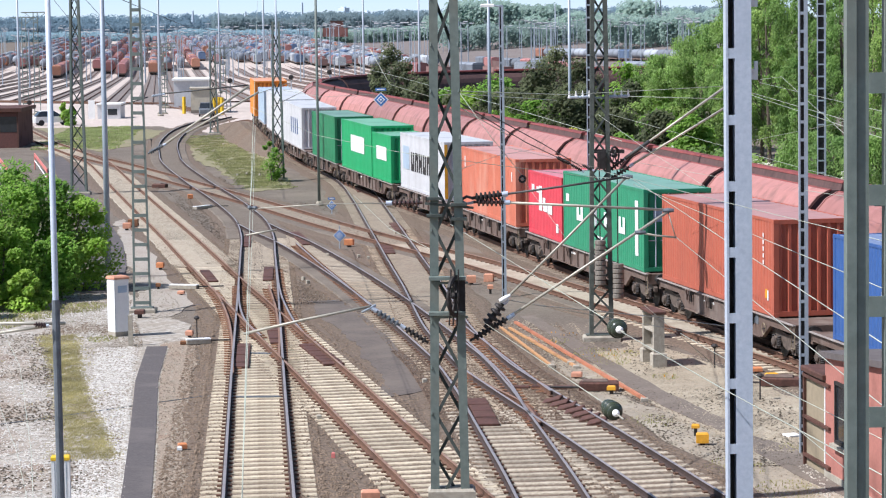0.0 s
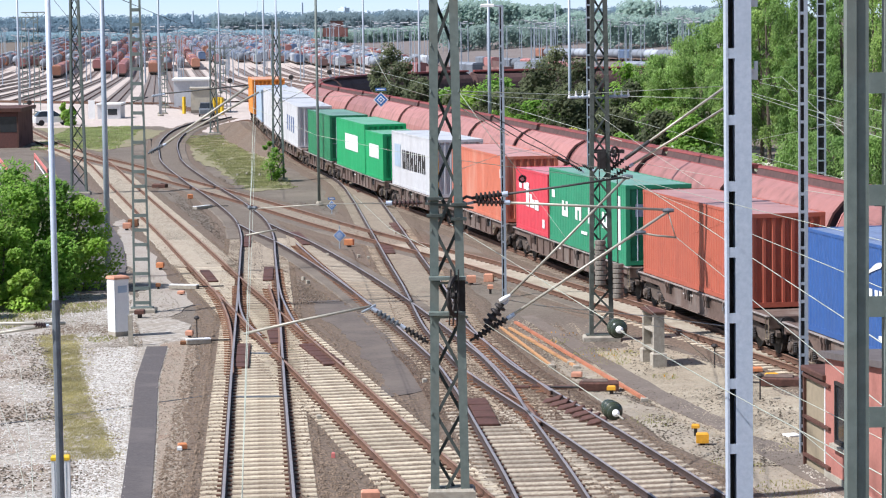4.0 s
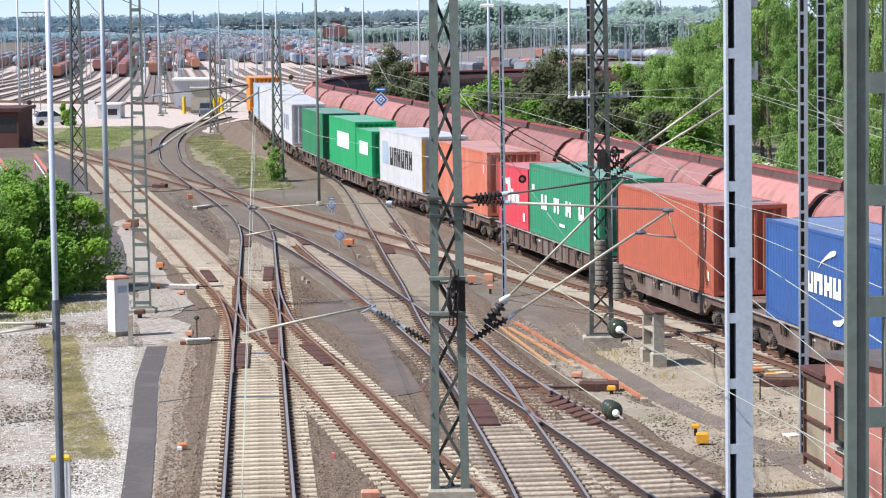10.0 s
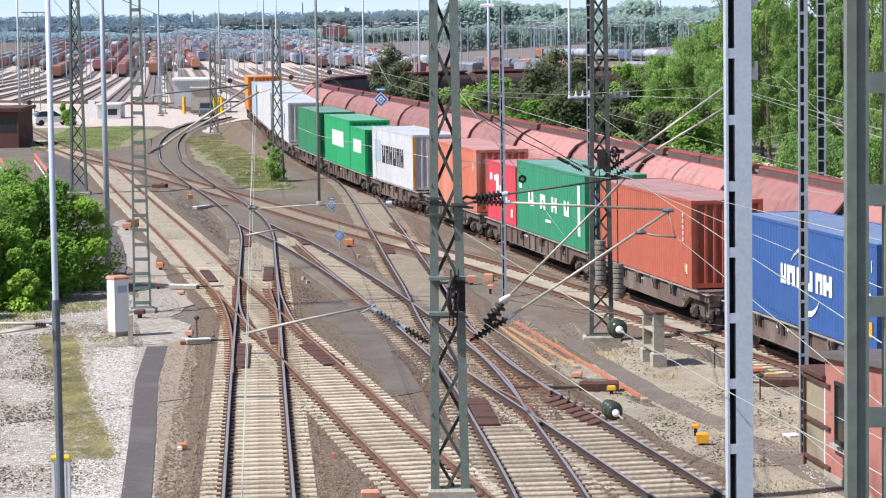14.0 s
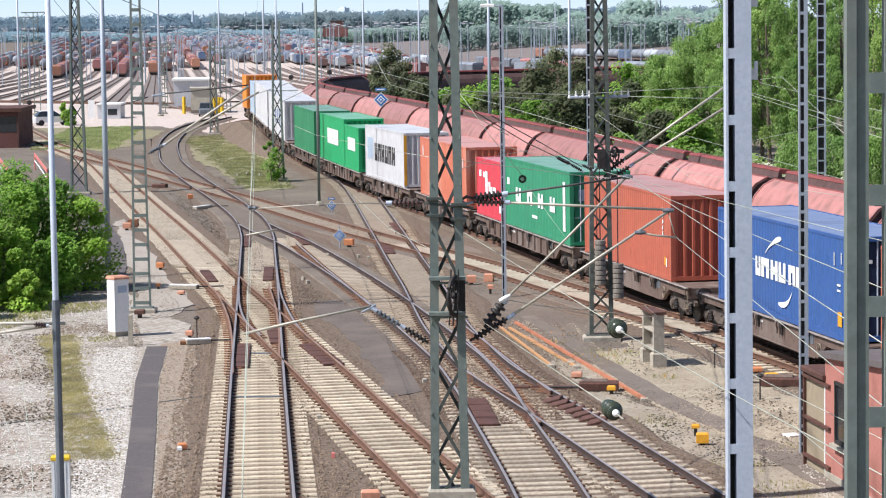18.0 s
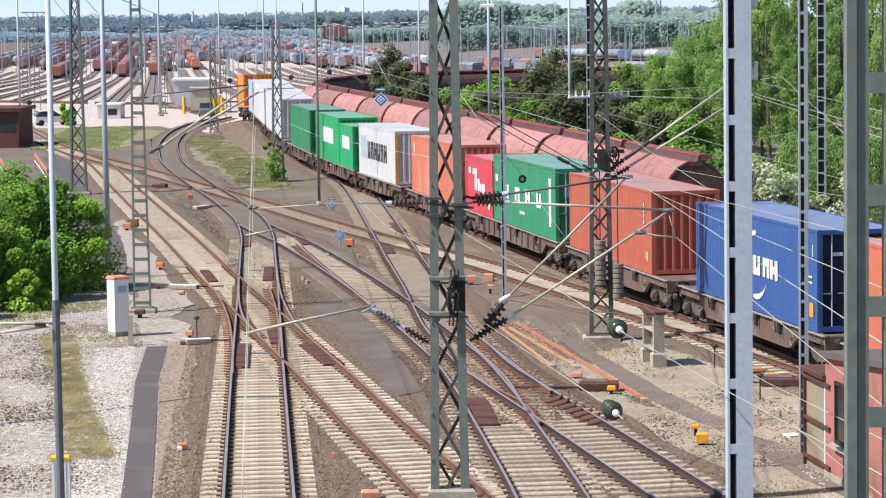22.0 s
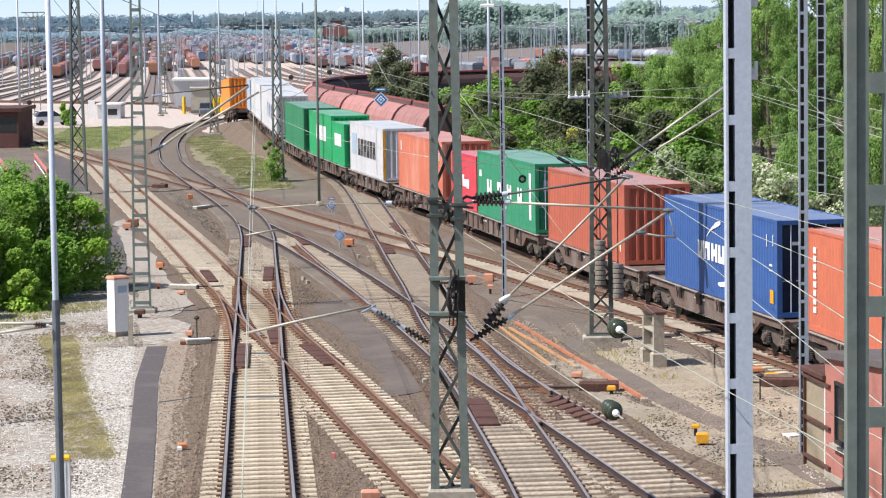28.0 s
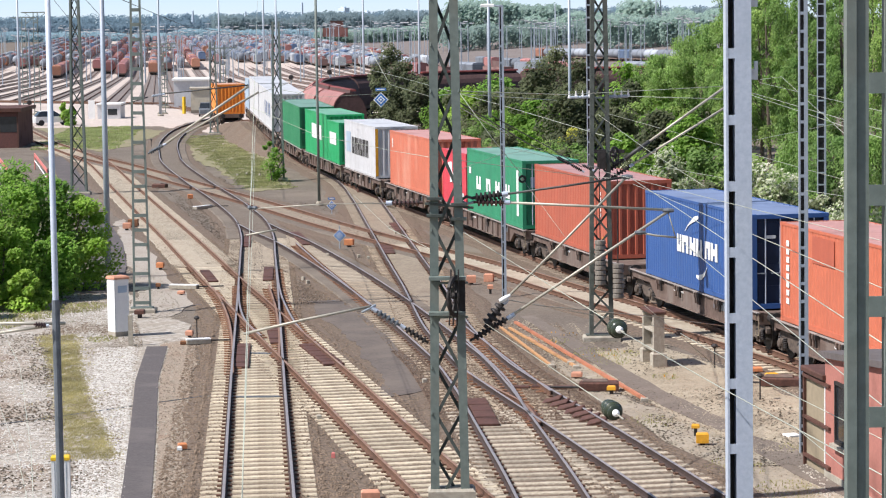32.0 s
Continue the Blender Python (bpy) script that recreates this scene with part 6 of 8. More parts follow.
for k in range(250):
    y = 560 + 1100 * g.random() ** 1.3
    a = g.uniform(-0.172, 0.105)
    z = lie(a * y, y)
    copy_thing(lamp, pose(a * y, y, z - (3.2 if z > -2 else 0), 0, 0, g.choice((0, 180, 0, 20))))

# tall slim masts and T-shaped catenary masts at the yard throat
for x, y, h in ((-30.6, 290, 17), (-31.5, 380, 15), (-22.5, 340, 17), (-9.2, 320, 16), (-47.5, 300, 15), (-21.2, 345, 16), (-2.6, 330, 15), (10.2, 210, 13), (2.6, 560, 17), (26, 600, 13)):
    round_pole(x, y, h, 0.16, 0.10, "tall slim grey mast at the yard throat", "tall_mast", "mast")
for x, y, h in ((-45.5, 300, 11.5), (-51.5, 330, 11.0), (-47.2, 270, 10.5), (-31.0, 296, 7.4), (-24.5, 300, 7.2), (-33, 318, 7.6)):
    t = lattice_mast("lattice_mast", x, y, h, 0.7, 0.45, "far lattice catenary mast with a cross arm", 0.3, ladder=True, bay=1.0)
    part("cross_arm", Bag().bar((-1.6, 0, h), (1.6, 0, h), 0.12), M["green_steel"], t)
    part("strut", Bag().bar((-1.2, 0, h), (0, 0, h - 1.0), 0.06), M["green_steel"], t)
    part("strut", Bag().bar((1.2, 0, h), (0, 0, h - 1.0), 0.06), M["green_steel"], t)

lattice_mast("lattice_tower", 90.3, 1100, 30, 3.4, 0.9, "tall distant grey lattice tower beyond the tank wagons", 2.6, bay=2.4, ang=0.30, steel="grey_steel")

# buildings of the yard
t = thing("yard_building", pose(-26.5, 297, 0, 0, 0, 4), "beige yard shed with a flat roof behind the curve", "building")
part("wall", Bag().box(-1.42, 0, 0, 1.42, 5, 2.7), M["shed_beige"], t)
part("roof", Bag().chamfer(-1.6, -0.2, 2.7, 1.6, 5.2, 2.85, 0.04), M["concrete"], t)
part("base_strip", Bag().box(-1.43, -0.012, 0, 1.43, -0.002, 0.35), M["grimy_concrete"], t)
t = thing("yard_building", pose(-30.4, 322, 0, 0, 0, 4), "low pale grey yard shed with a white roof", "building")
part("wall", Bag().box(-1.9, 0, -0.3, 2.3, 7, 3.1), M["c_white"], t)
part("roof", Bag().chamfer(-2.1, -0.3, 3.1, 2.5, 7.3, 3.35, 0.05), M["white"], t)
t = thing("site_hut", pose(-35.4, 284, 0), "small white site hut with a flat roof", "building")
part("wall", Bag().box(-1.3, 0, 0, 1.15, 4, 1.5), M["c_white"], t)
part("roof", Bag().box(-1.4, -0.15, 1.5, 1.25, 4.2, 1.65), M["white"], t)
part("window", Bag().box(-0.2, -0.02, 0.4, 0.8, 0.0, 1.05), M["glass"], t, "dark window")
part("door_panel", Bag().box(-2.3, 0.2, 0, -1.62, 0.3, 2.0), M["white"], t, "open white door panel")
for x, y in ((-28.6, 296), (-24.9, 292), (-24.4, 292.5), (-24.0, 291.5)):
    t = thing("bollard", pose(x, y, 0), "yellow steel marker post", "post", "yellow posts")
    part("post", Bag().tube([(0, 0, 0), (0, 0, 1.9)], 0.20, 8), M["lemon"], t)
t = thing("signal_building", pose(-35.2, 221, 0, 0, 0, 0), "dark red brick building with a flat roof", "building")
part("wall", Bag().box(-9, 0, 0, 0.0, 8, 3.0), M["dark_brick"], t)
part("fascia", Bag().box(-9.2, -0.3, 3.0, 0.3, 8.2, 3.3), M["dark_plate"], t)
part("window", Bag().box(-1.5, -0.02, 1.3, -0.1, 0.0, 2.6), M["glass"], t, "dark window band")
part("corner_pier", Bag().box(-0.1, -0.05, 0, 0.04, 0.1, 3.0), M["dark_plate"], t)
t = thing("brick_tower", pose(-59, 1500, 0), "distant red brick signal tower", "building")
part("wall", Bag().box(-7, 0, 0, 7, 8, 5), M["tower_brick"], t)
part("tower", Bag().box(-2.5, 0, 5, 4.5, 8, 8.6), M["tower_brick"], t)
part("roof", Bag().box(-3, -0.5, 8.6, 5.0, 8.5, 9.1), M["roof_felt"], t)

# far woods on the horizon, city behind
def woods(name, a0, a1, y0, y1, h0, n, material, label, seed, rad=4.0, amp=4, per=26):
    """Many separate round-headed crowns along the horizon."""
    b, g = Bag(), random.Random(seed)
    for k in range(n):
        a = g.uniform(a0, a1)
        y = g.uniform(y0, y1)
        h = h0 + amp * noise.noise(Vector((a * 40, seed, 0))) + amp * 0.6 * noise.noise(Vector((a * 150, seed, 5))) + g.uniform(-0.12, 0.06) * h0
        r = rad * g.uniform(0.6, 1.3)
        for j in range(per):
            e = Vector((g.gauss(0, 1), g.gauss(0, 1) - 0.4, g.gauss(0, 1) + 0.2)).normalized()
            z = -g.random() ** 1.5 * 0.75 * h
            c = Vector((a * y, y, h - r + z)) + Vector((e.x * r, e.y * r, e.z * r)) * (1.0 if z > -r else 1.15)
            u = (e * 0.55 + Vector((-0.9, -0.5, 0.9)) + Vector((g.uniform(-1, 1), g.uniform(-1, 1), g.uniform(-1, 1))) * 0.25).normalized()
            v = u.cross(Vector((g.uniform(-1, 1), g.uniform(-1, 1), g.uniform(-1, 1)))).normalized()
            s = g.uniform(0.5, 1.0) * r * 0.30
            w = u.cross(v) * s
            v = v * s
            b.quad(c - v, c - w, c + v, c + w)
    return solo(name, b, material, label, "trees", kind="stuff")


# leaf colours with the haze of the distance painted in
M["leaf_haze"] = leaf_mat("haze_tinted_leaves", (0.225, 0.325, 0.345), (0.245, 0.345, 0.36), (0.26, 0.36, 0.37))
M["leaf_blue"] = leaf_mat("haze_blue_leaves", (0.165, 0.255, 0.315), (0.17, 0.26, 0.32), (0.177, 0.267, 0.327))
M["leaf_mist"] = leaf_mat("haze_tinted_low_leaves", (0.235, 0.335, 0.395), (0.24, 0.34, 0.40), (0.247, 0.347, 0.407))
woods("far_woods", -0.20, 0.13, 3300, 3600, 19.0, 1500, M["leaf_blue"], "hills of wood on the horizon tinted blue for haze", 1, 6.0, 4, 48)
woods("far_woods", -0.20, 0.13, 2750, 2900, 10.0, 900, M["leaf_blue"], "haze-tinted trees beyond the far end of the yard", 6, 5.0, 4, 48)
woods("far_woods", -0.20, 0.03, 1830, 1960, 3.2, 1300, M["leaf_mist"], "low haze-tinted bushes at the far end of the yard", 7, 3.2, 3, 48)
woods("far_woods", -0.085, 0.13, 2300, 2500, 15.0, 1100, M["leaf_haze"], "haze-tinted belt of tall trees behind the yard", 2, 5.0, 9, 60)
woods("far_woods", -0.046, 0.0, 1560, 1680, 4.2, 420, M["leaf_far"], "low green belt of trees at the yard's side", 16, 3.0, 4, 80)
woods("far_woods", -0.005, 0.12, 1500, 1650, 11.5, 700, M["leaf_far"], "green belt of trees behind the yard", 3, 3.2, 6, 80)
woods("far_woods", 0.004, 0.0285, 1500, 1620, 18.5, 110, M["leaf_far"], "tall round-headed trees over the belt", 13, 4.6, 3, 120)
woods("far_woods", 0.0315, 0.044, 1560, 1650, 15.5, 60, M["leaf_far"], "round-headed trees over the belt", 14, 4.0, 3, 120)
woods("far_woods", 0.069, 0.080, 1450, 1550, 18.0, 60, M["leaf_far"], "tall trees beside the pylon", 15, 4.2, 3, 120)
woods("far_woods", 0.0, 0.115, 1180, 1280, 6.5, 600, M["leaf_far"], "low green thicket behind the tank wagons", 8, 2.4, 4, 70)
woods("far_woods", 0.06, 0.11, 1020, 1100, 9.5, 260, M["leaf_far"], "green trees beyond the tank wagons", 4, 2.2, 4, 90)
# walls and chimneys painted pale blue to stand in for haze
M["far_wall"] = mat("haze_tinted_wall", (0.56, 0.67, 0.77), (0.52, 0.63, 0.73), 0.9, grain=0.4, stain=0.05, bump=0)
for x, w, h in ((-120, 11, 24.5), (-44, 9, 20.5), (-352, 7, 19.5), (-335, 10, 18.6), (-310, 6, 19.5), (-90, 6, 19)):
    t = thing("distant_building", pose(x * 1.138, 3700, 0, 0, 0, -48), "pale blue distant city building", "building", "distant buildings")
    part("wall", Bag().box(-w * 0.7, 0, -3, w * 0.7, w * 0.8, h), M["far_wall"], t)
    part("roof_house", Bag().box(-w * 0.3, w * 0.2, h, w * 0.3, w * 0.6, h + 1.5), M["far_wall"], t)
for x, h in ((-167, 30), (-236, 20), (-300, 22), (-12, 21)):
    t = thing("chimney", pose(x, 3240, 0), "slender pale distant chimney", "chimney", "distant chimneys")
    part("stack", Bag().tube([(0, 0, -3), (0, 0, h)], 2.0, 8, 1.3), M["far_wall"], t)

# the sky low over the horizon
m = bpy.data.materials.new("sky_glow")
m.use_nodes = True
n, l = m.node_tree.nodes, m.node_tree.links
e = n.new("ShaderNodeEmission")
tc, sp, ra = n.new("ShaderNodeTexCoord"), n.new("ShaderNodeSeparateXYZ"), n.new("ShaderNodeValToRGB")
mr = n.new("ShaderNodeMapRange")
mr.inputs[1].default_value, mr.inputs[2].default_value = 0.0, 60.0
l.new(tc.outputs["Object"], sp.inputs[0])
l.new(sp.outputs[2], mr.inputs[0])
l.new(mr.outputs[0], ra.inputs[0])
ra.color_ramp.elements[0].color, ra.color_ramp.elements[1].color = (0.74, 0.86, 0.93, 1), (0.62, 0.81, 0.96, 1)
l.new(ra.outputs[0], e.inputs[0])
e.inputs[1].default_value = 0.82
l.new(e.outputs[0], n["Material Output"].inputs[0])
b = Bag()
b.sweep([[(4600 * math.sin(a), 4600 * math.cos(a), -20), (4600 * math.sin(a), 4600 * math.cos(a), 160)] for a in [-0.24 + 0.06 * k for k in range(9)]], close=False)
solo("backdrop", b, m, "pale hazy blue sky low over the horizon", kind="structure")

# ---------------------------------------------------------------- catenary gear


def rod(t, name, pts, r, material="tube", label=""):
    return part(name, Bag().tube(pts, r, 8), M[material], t, label, smooth=True)


def insulator(t, p, q, r, n=7, material="brown_glaze", label="ribbed glazed insulator"):
    """A ribbed insulator between two fittings."""
    prof = [(0, r * 0.35), (0.1, r * 0.35)]
    for k in range(n):
        a = 0.12 + 0.76 * k / n
        d = 0.76 / n
        prof += [(a, r * 0.42), (a + d * 0.2, r), (a + d * 0.55, r * 0.95), (a + d * 0.7, r * 0.42)]
    prof += [(0.9, r * 0.4), (1, r * 0.4)]
    o = part("insulator", Bag().lathe(p, q, prof, 14), M[material], t, label, smooth=False)
    p, q = Vector(p), Vector(q)
    part("fitting", Bag().lathe(p + (q - p) * 0.9, q + (q - p) * 0.08, [(0, r * 0.6), (1, r * 0.6)], 10), M["pale_steel"], o, "pale metal fitting")
    return o


def arm(label):
    return thing("cantilever_arm", Matrix(), label, "cantilever", "cantilever arms")


FORE = Matrix.Translation(EYE) @ Matrix.Scale(54.0 / 56.3, 4) @ Matrix.Translation(-EYE)     # sets gear on the green mast
t = arm("double tube cantilever with brown insulators on the green mast")
t.matrix_basis = FORE
insulator(t, (0.62, 56.30, 6.50), (1.34, 56.30, 6.58), 0.10, 6, "cast_iron")
rod(t, "link", [(0.40, 56.30, 6.47), (0.52, 56.30, 6.54), (0.64, 56.30, 6.50)], 0.03, "wire_dark")
rod(t, "link", [(0.40, 56.30, 6.45), (0.52, 56.30, 6.38), (0.68, 56.30, 6.42)], 0.03, "grey_steel")
rod(t, "top_rod", [(1.29, 56.30, 6.57), (2.61, 56.30, 6.73), (3.93, 56.30, 6.91)], 0.024, "wire_dark")
insulator(t, (0.66, 56.30, 6.42), (1.38, 56.30, 6.40), 0.09, 6)
rod(t, "top_rod", [(1.35, 56.30, 6.40), (4.84, 56.30, 6.19)], 0.028)
insulator(t, (0.55, 56.30, 3.45), (1.44, 56.30, 3.97), 0.085, 8, "cast_iron", "dark ribbed insulator")
rod(t, "bracket_tube", [(1.38, 56.30, 3.94), (4.86, 56.30, 6.20)], 0.03)
insulator(t, (0.87, 56.30, 3.73), (1.30, 56.30, 4.31), 0.135, 4, "cast_iron", "dark ribbed insulator")
part("cap", Bag().lathe((1.19, 56.20, 4.30), (1.42, 56.20, 4.43), [(0, 0.05), (0.5, 0.055), (1, 0.035)], 10), M["white"], t, "white insulator cap")
rod(t, "bracket_tube", [(1.38, 56.30, 4.39), (2.60, 56.30, 5.58), (3.93, 56.30, 6.92)], 0.027)
rod(t, "steady_arm", [(4.16, 56.30, 5.72), (4.52, 56.30, 5.65), (4.97, 56.30, 5.60)], 0.022)
rod(t, "dropper", [(4.79, 56.30, 6.16), (4.96, 56.30, 5.58)], 0.012)
for p in ((3.93, 56.30, 6.91), (4.80, 56.30, 6.18), (4.20, 56.30, 5.72)):
    part("clamp", Bag().lathe(Vector(p) - Vector((0.12, 0, 0)), Vector(p) + Vector((0.12, 0, 0)), [(0, 0.035), (0.5, 0.055), (1, 0.035)], 8), M["slate_steel"], t)
for z0 in ((0.42, 56.20, 4.72), (0.41, 56.20, 3.99)):
    part("bracket", Bag().bar(Vector(z0) - Vector((0.62, 0.1, 0)), Vector(z0) + Vector((0.1, -0.1, 0)), 0.05), M["green_steel"], t)

t = thing("tensioning_gear", FORE, "black tensioning wheel on the green mast", "pulley")

def spoked_wheel(t, c, axis, r, thick=0.05, spokes=6):
    c, axis = Vector(c), Vector(axis).normalized()
    u = axis.cross(Vector((0, 0, 1))).normalized()
    v = axis.cross(u)
    ring = [c + u * (r * math.cos(a)) + v * (r * math.sin(a)) for a in [2 * math.pi * k / 24 for k in range(25)]]
    w = part("wheel", Bag().tube(ring, thick, 6), M["cast_iron"], t, "dark spoked tensioning wheel")
    part("hub", Bag().lathe(c - axis * 0.07, c + axis * 0.07, [(0, 0.07), (1, 0.07)], 10), M["cast_iron"], w)
    for k in range(spokes):
        a = 2 * math.pi * k / spokes
        part("spoke", Bag().bar(c, c + u * (r * math.cos(a)) + v * (r * math.sin(a)), 0.03), M["cast_iron"], w)


spoked_wheel(t, (0.25, 55.90, 4.46), (1, -0.42, 0), 0.40)
for q in ((0.09, 56.00, 4.83), (0.08, 56.00, 4.08)):
    part("bracket", Bag().box(-0.40, -0.12, -0.035, 0.38, 0.12, 0.035), M["green_steel"], t, m=Matrix.Translation(q))
part("housing", Bag().box(-0.10, -0.05, -0.38, 0.16, 0.05, 0.38), M["cast_iron"], t, "dark plate behind the wheel", m=Matrix.Translation((0.30, 56.10, 4.44)))
for d in (-0.06, 0.02, 0.1):
    part("rope", Bag().tube([Vector((0.22, 55.85, 4.88)) + Vector((d, 0, 0.15)), Vector((0.21, 55.80, 4.47)) + Vector((d, 0, 0)), Vector((0.17, 55.85, 4.04)) + Vector((d, 0, -0.2))], 0.018, 5), M["cast_iron"], t)

t = thing("mast_bracket", FORE, "dark bolted bracket plates on the green mast", "bracket")
for q in ((-0.16, 56.05, 6.52), (-0.17, 56.05, 6.16), (0.35, 56.05, 6.39), (0.34, 56.05, 6.08)):
    part("plate", Bag().box(-0.17, -0.06, -0.03, 0.17, 0.12, 0.03), M["green_dark"], t, m=Matrix.Translation(q))
part("bolt_bar", Bag().bar((-0.37, 56.10, 6.42), (0.66, 56.10, 6.31), 0.05), M["green_dark"], t)

t = arm("cantilever with a dark insulator chain reaching over the main track")
t.matrix_basis = FORE
insulator(t, (-0.34, 56.30, 3.42), (-0.89, 56.30, 3.78), 0.075, 5, "cast_iron", "dark ribbed insulator")
insulator(t, (-0.92, 56.30, 3.79), (-1.49, 56.30, 4.15), 0.075, 5, "slate_steel", "grey ribbed insulator")
rod(t, "bracket_tube", [(-1.57, 56.30, 4.22), (-2.96, 56.30, 3.96), (-4.28, 56.30, 3.67)], 0.03)
rod(t, "link", [(-1.75, 56.30, 4.10), (-1.45, 56.30, 4.25)], 0.03, "grey_steel")
insulator(t, (-0.42, 56.30, 6.42), (-1.14, 56.30, 6.42), 0.09, 6)
rod(t, "top_rod", [(-1.11, 56.30, 6.42), (-2.56, 56.30, 6.42), (-3.93, 56.30, 6.35)], 0.012)
part("clamp", Bag().lathe((-3.93, 56.30, 6.36), (-4.14, 56.30, 6.37), [(0, 0.02), (0.2, 0.05), (0.5, 0.03), (0.8, 0.05), (1, 0.02)], 8), M["slate_steel"], t)
rod(t, "steady_arm", [(-3.53, 56.30, 5.89), (-4.19, 56.30, 5.78)], 0.022)

BACK = Matrix.Translation(EYE) @ Matrix.Scale(84.2 / 82.6, 4) @ Matrix.Translation(-EYE)     # sets gear on the mast
t = arm("cantilever with pale tubes on the dark lattice mast")
t.matrix_basis = BACK
insulator(t, (5.10, 82.60, 5.44), (5.74, 82.60, 5.89), 0.09, 6, "cast_iron", "dark ribbed insulator")
insulator(t, (5.21, 82.60, 5.22), (5.91, 82.60, 5.66), 0.09, 6, "cast_iron", "dark ribbed insulator")
rod(t, "bracket_tube", [(5.69, 82.60, 5.85), (8.99, 82.60, 8.16)], 0.04)
rod(t, "bracket_tube", [(5.86, 82.60, 5.64), (9.13, 82.60, 7.59)], 0.036)
rod(t, "dark_sleeve", [(5.70, 82.50, 5.87), (6.47, 82.50, 6.41)], 0.062, "wire_dark")
t = thing("tension_gear", BACK, "dark tensioning wheels on the lattice mast", "pulley")
spoked_wheel(t, (5.35, 82.20, 6.00), (1, -0.75, 0), 0.25, 0.035)
part("housing", Bag().box(-0.16, -0.05, -0.30, 0.10, 0.05, 0.25), M["cast_iron"], t, "dark plate behind the wheel", m=Matrix.Translation((4.99, 82.40, 5.87)))
part("crossbeam", Bag().bar((4.63, 82.50, 6.12), (5.68, 82.50, 6.10), 0.12), M["cast_iron"], t)

t = thing("insulator_beam", BACK, "cross beam with a row of white pin insulators", "cross beam")
for a, c in (((3.97, 82.70, 7.79), (4.64, 82.70, 7.80)), ((5.17, 82.70, 7.79), (5.85, 82.70, 7.81))):
    a, c = Vector(a), Vector(c)
    part("beam", Bag().lathe(a, c, [(0, 0.03), (0.1, 0.05), (0.45, 0.05), (0.5, 0.03), (0.55, 0.05), (0.9, 0.05), (1, 0.03)], 10), M["grey_steel"], t)
    for k in range(4):
        p = a + (c - a) * (0.04 + 0.31 * k)
        part("pin_insulator", Bag().lathe(p - Vector((0, 0, 0.02)), p + Vector((0, 0, 0.20)), [(0, 0.05), (0.3, 0.045), (0.4, 0.03), (1, 0.018)], 8), M["white"], t)
part("beam", Bag().bar((4.64, 82.75, 7.78), (5.17, 82.75, 7.77), 0.06), M["grey_steel"], t)

t = arm("cantilever with slim tubes on the ladder mast")
insulator(t, (-10.42, 94.20, 5.67), (-9.81, 94.20, 5.98), 0.085, 6, "slate_steel", "grey ribbed insulator")
rod(t, "bracket_tube", [(-9.85, 94.20, 5.96), (-6.80, 94.20, 8.00)], 0.045)
rod(t, "bracket_tube", [(-9.04, 94.20, 6.37), (-6.44, 94.20, 7.79)], 0.04)
insulator(t, (-10.25, 94.20, 7.69), (-9.81, 94.20, 7.76), 0.06, 5, "grey_steel", "grey ribbed insulator")
rod(t, "top_rod", [(-11.32, 94.20, 7.38), (-10.37, 94.20, 7.67)], 0.02, "wire_dark")
rod(t, "top_rod", [(-9.77, 94.20, 7.78), (-6.80, 94.20, 8.04)], 0.025, "wire_dark")

t = arm("slim arm on the pale round post")
rod(t, "bracket_tube", [(-9.23, 53.50, 4.29), (-7.67, 53.50, 4.27)], 0.035)
rod(t, "bracket_tube", [(-9.23, 53.50, 4.07), (-8.04, 53.50, 4.22)], 0.03)
insulator(t, (-8.30, 53.40, 4.27), (-8.02, 53.40, 4.24), 0.06, 4)

# weights of stacked concrete discs
for k, (px, n) in enumerate((((4.98, 83.85, 1.80), 9), ((5.54, 83.85, 1.37), 7))):
    t = thing("tension_weight", Matrix.Translation(px), "stack of grey concrete tensioning weights", "weight", "tension weights")
    for j in range(n):
        part("disc", Bag().lathe((0, 0, 0.16 * j), (0, 0, 0.16 * j + 0.145), [(0, 0.155), (0.1, 0.18), (0.9, 0.18), (1, 0.155)], 14), M["grimy_concrete"], t)
    part("hanger", Bag().tube([(0, 0, 0), (0, 0, 4.1)], 0.02), M["cast_iron"], t)

# wires
def wire(nm, pts, r, m):
    pts = [FORE @ Vector(p) if 54.9 < p[1] < 57.1 else BACK @ Vector(p) if 81.9 < p[1] < 82.9 else p for p in pts]
    solo(nm, Bag().tube(pts, r * 0.68, 5), M[m], "thin weathered overhead wire" if m != "wire_dark" else "dark stranded overhead wire", "wire", "overhead wires", smooth=True)


wire("contact_wire", [(-8.55, 122.27, 5.5), (-5.00, 68.96, 5.5), (-2.08, 26.70, 5.5), (-1.87, 23.63, 5.5)], 0.012, "wire")
wire("contact_wire", [(-8.55, 122.27, 5.5), (-4.44, 61.84, 5.55), (-2.04, 26.15, 5.6)], 0.008, "wire")
wire("hanger_wire", [(-10.90, 160.00, 11.52), (-4.08, 56.30, 6.40)], 0.012, "wire")
wire("contact_wire", [(4.97, 56.30, 5.60), (5.34, 35.06, 5.5), (5.41, 31.05, 5.5)], 0.011, "wire")
wire("messenger_wire", [(3.98, 56.67, 6.9), (4.43, 37.28, 6.85), (4.58, 26.27, 6.9)], 0.010, "wire")
wire("messenger_wire", [(3.55, 49.31, 7.2), (4.40, 37.79, 7.2), (5.07, 29.10, 7.2)], 0.008, "wire")
wire("messenger_wire", [(2.38, 40.12, 8.0), (3.70, 31.88, 8.0), (4.61, 26.43, 8.0)], 0.006, "wire")
wire("anchor_wire", [(0.18, 62.13, 5.5), (2.56, 42.34, 5.5)], 0.010, "wire")
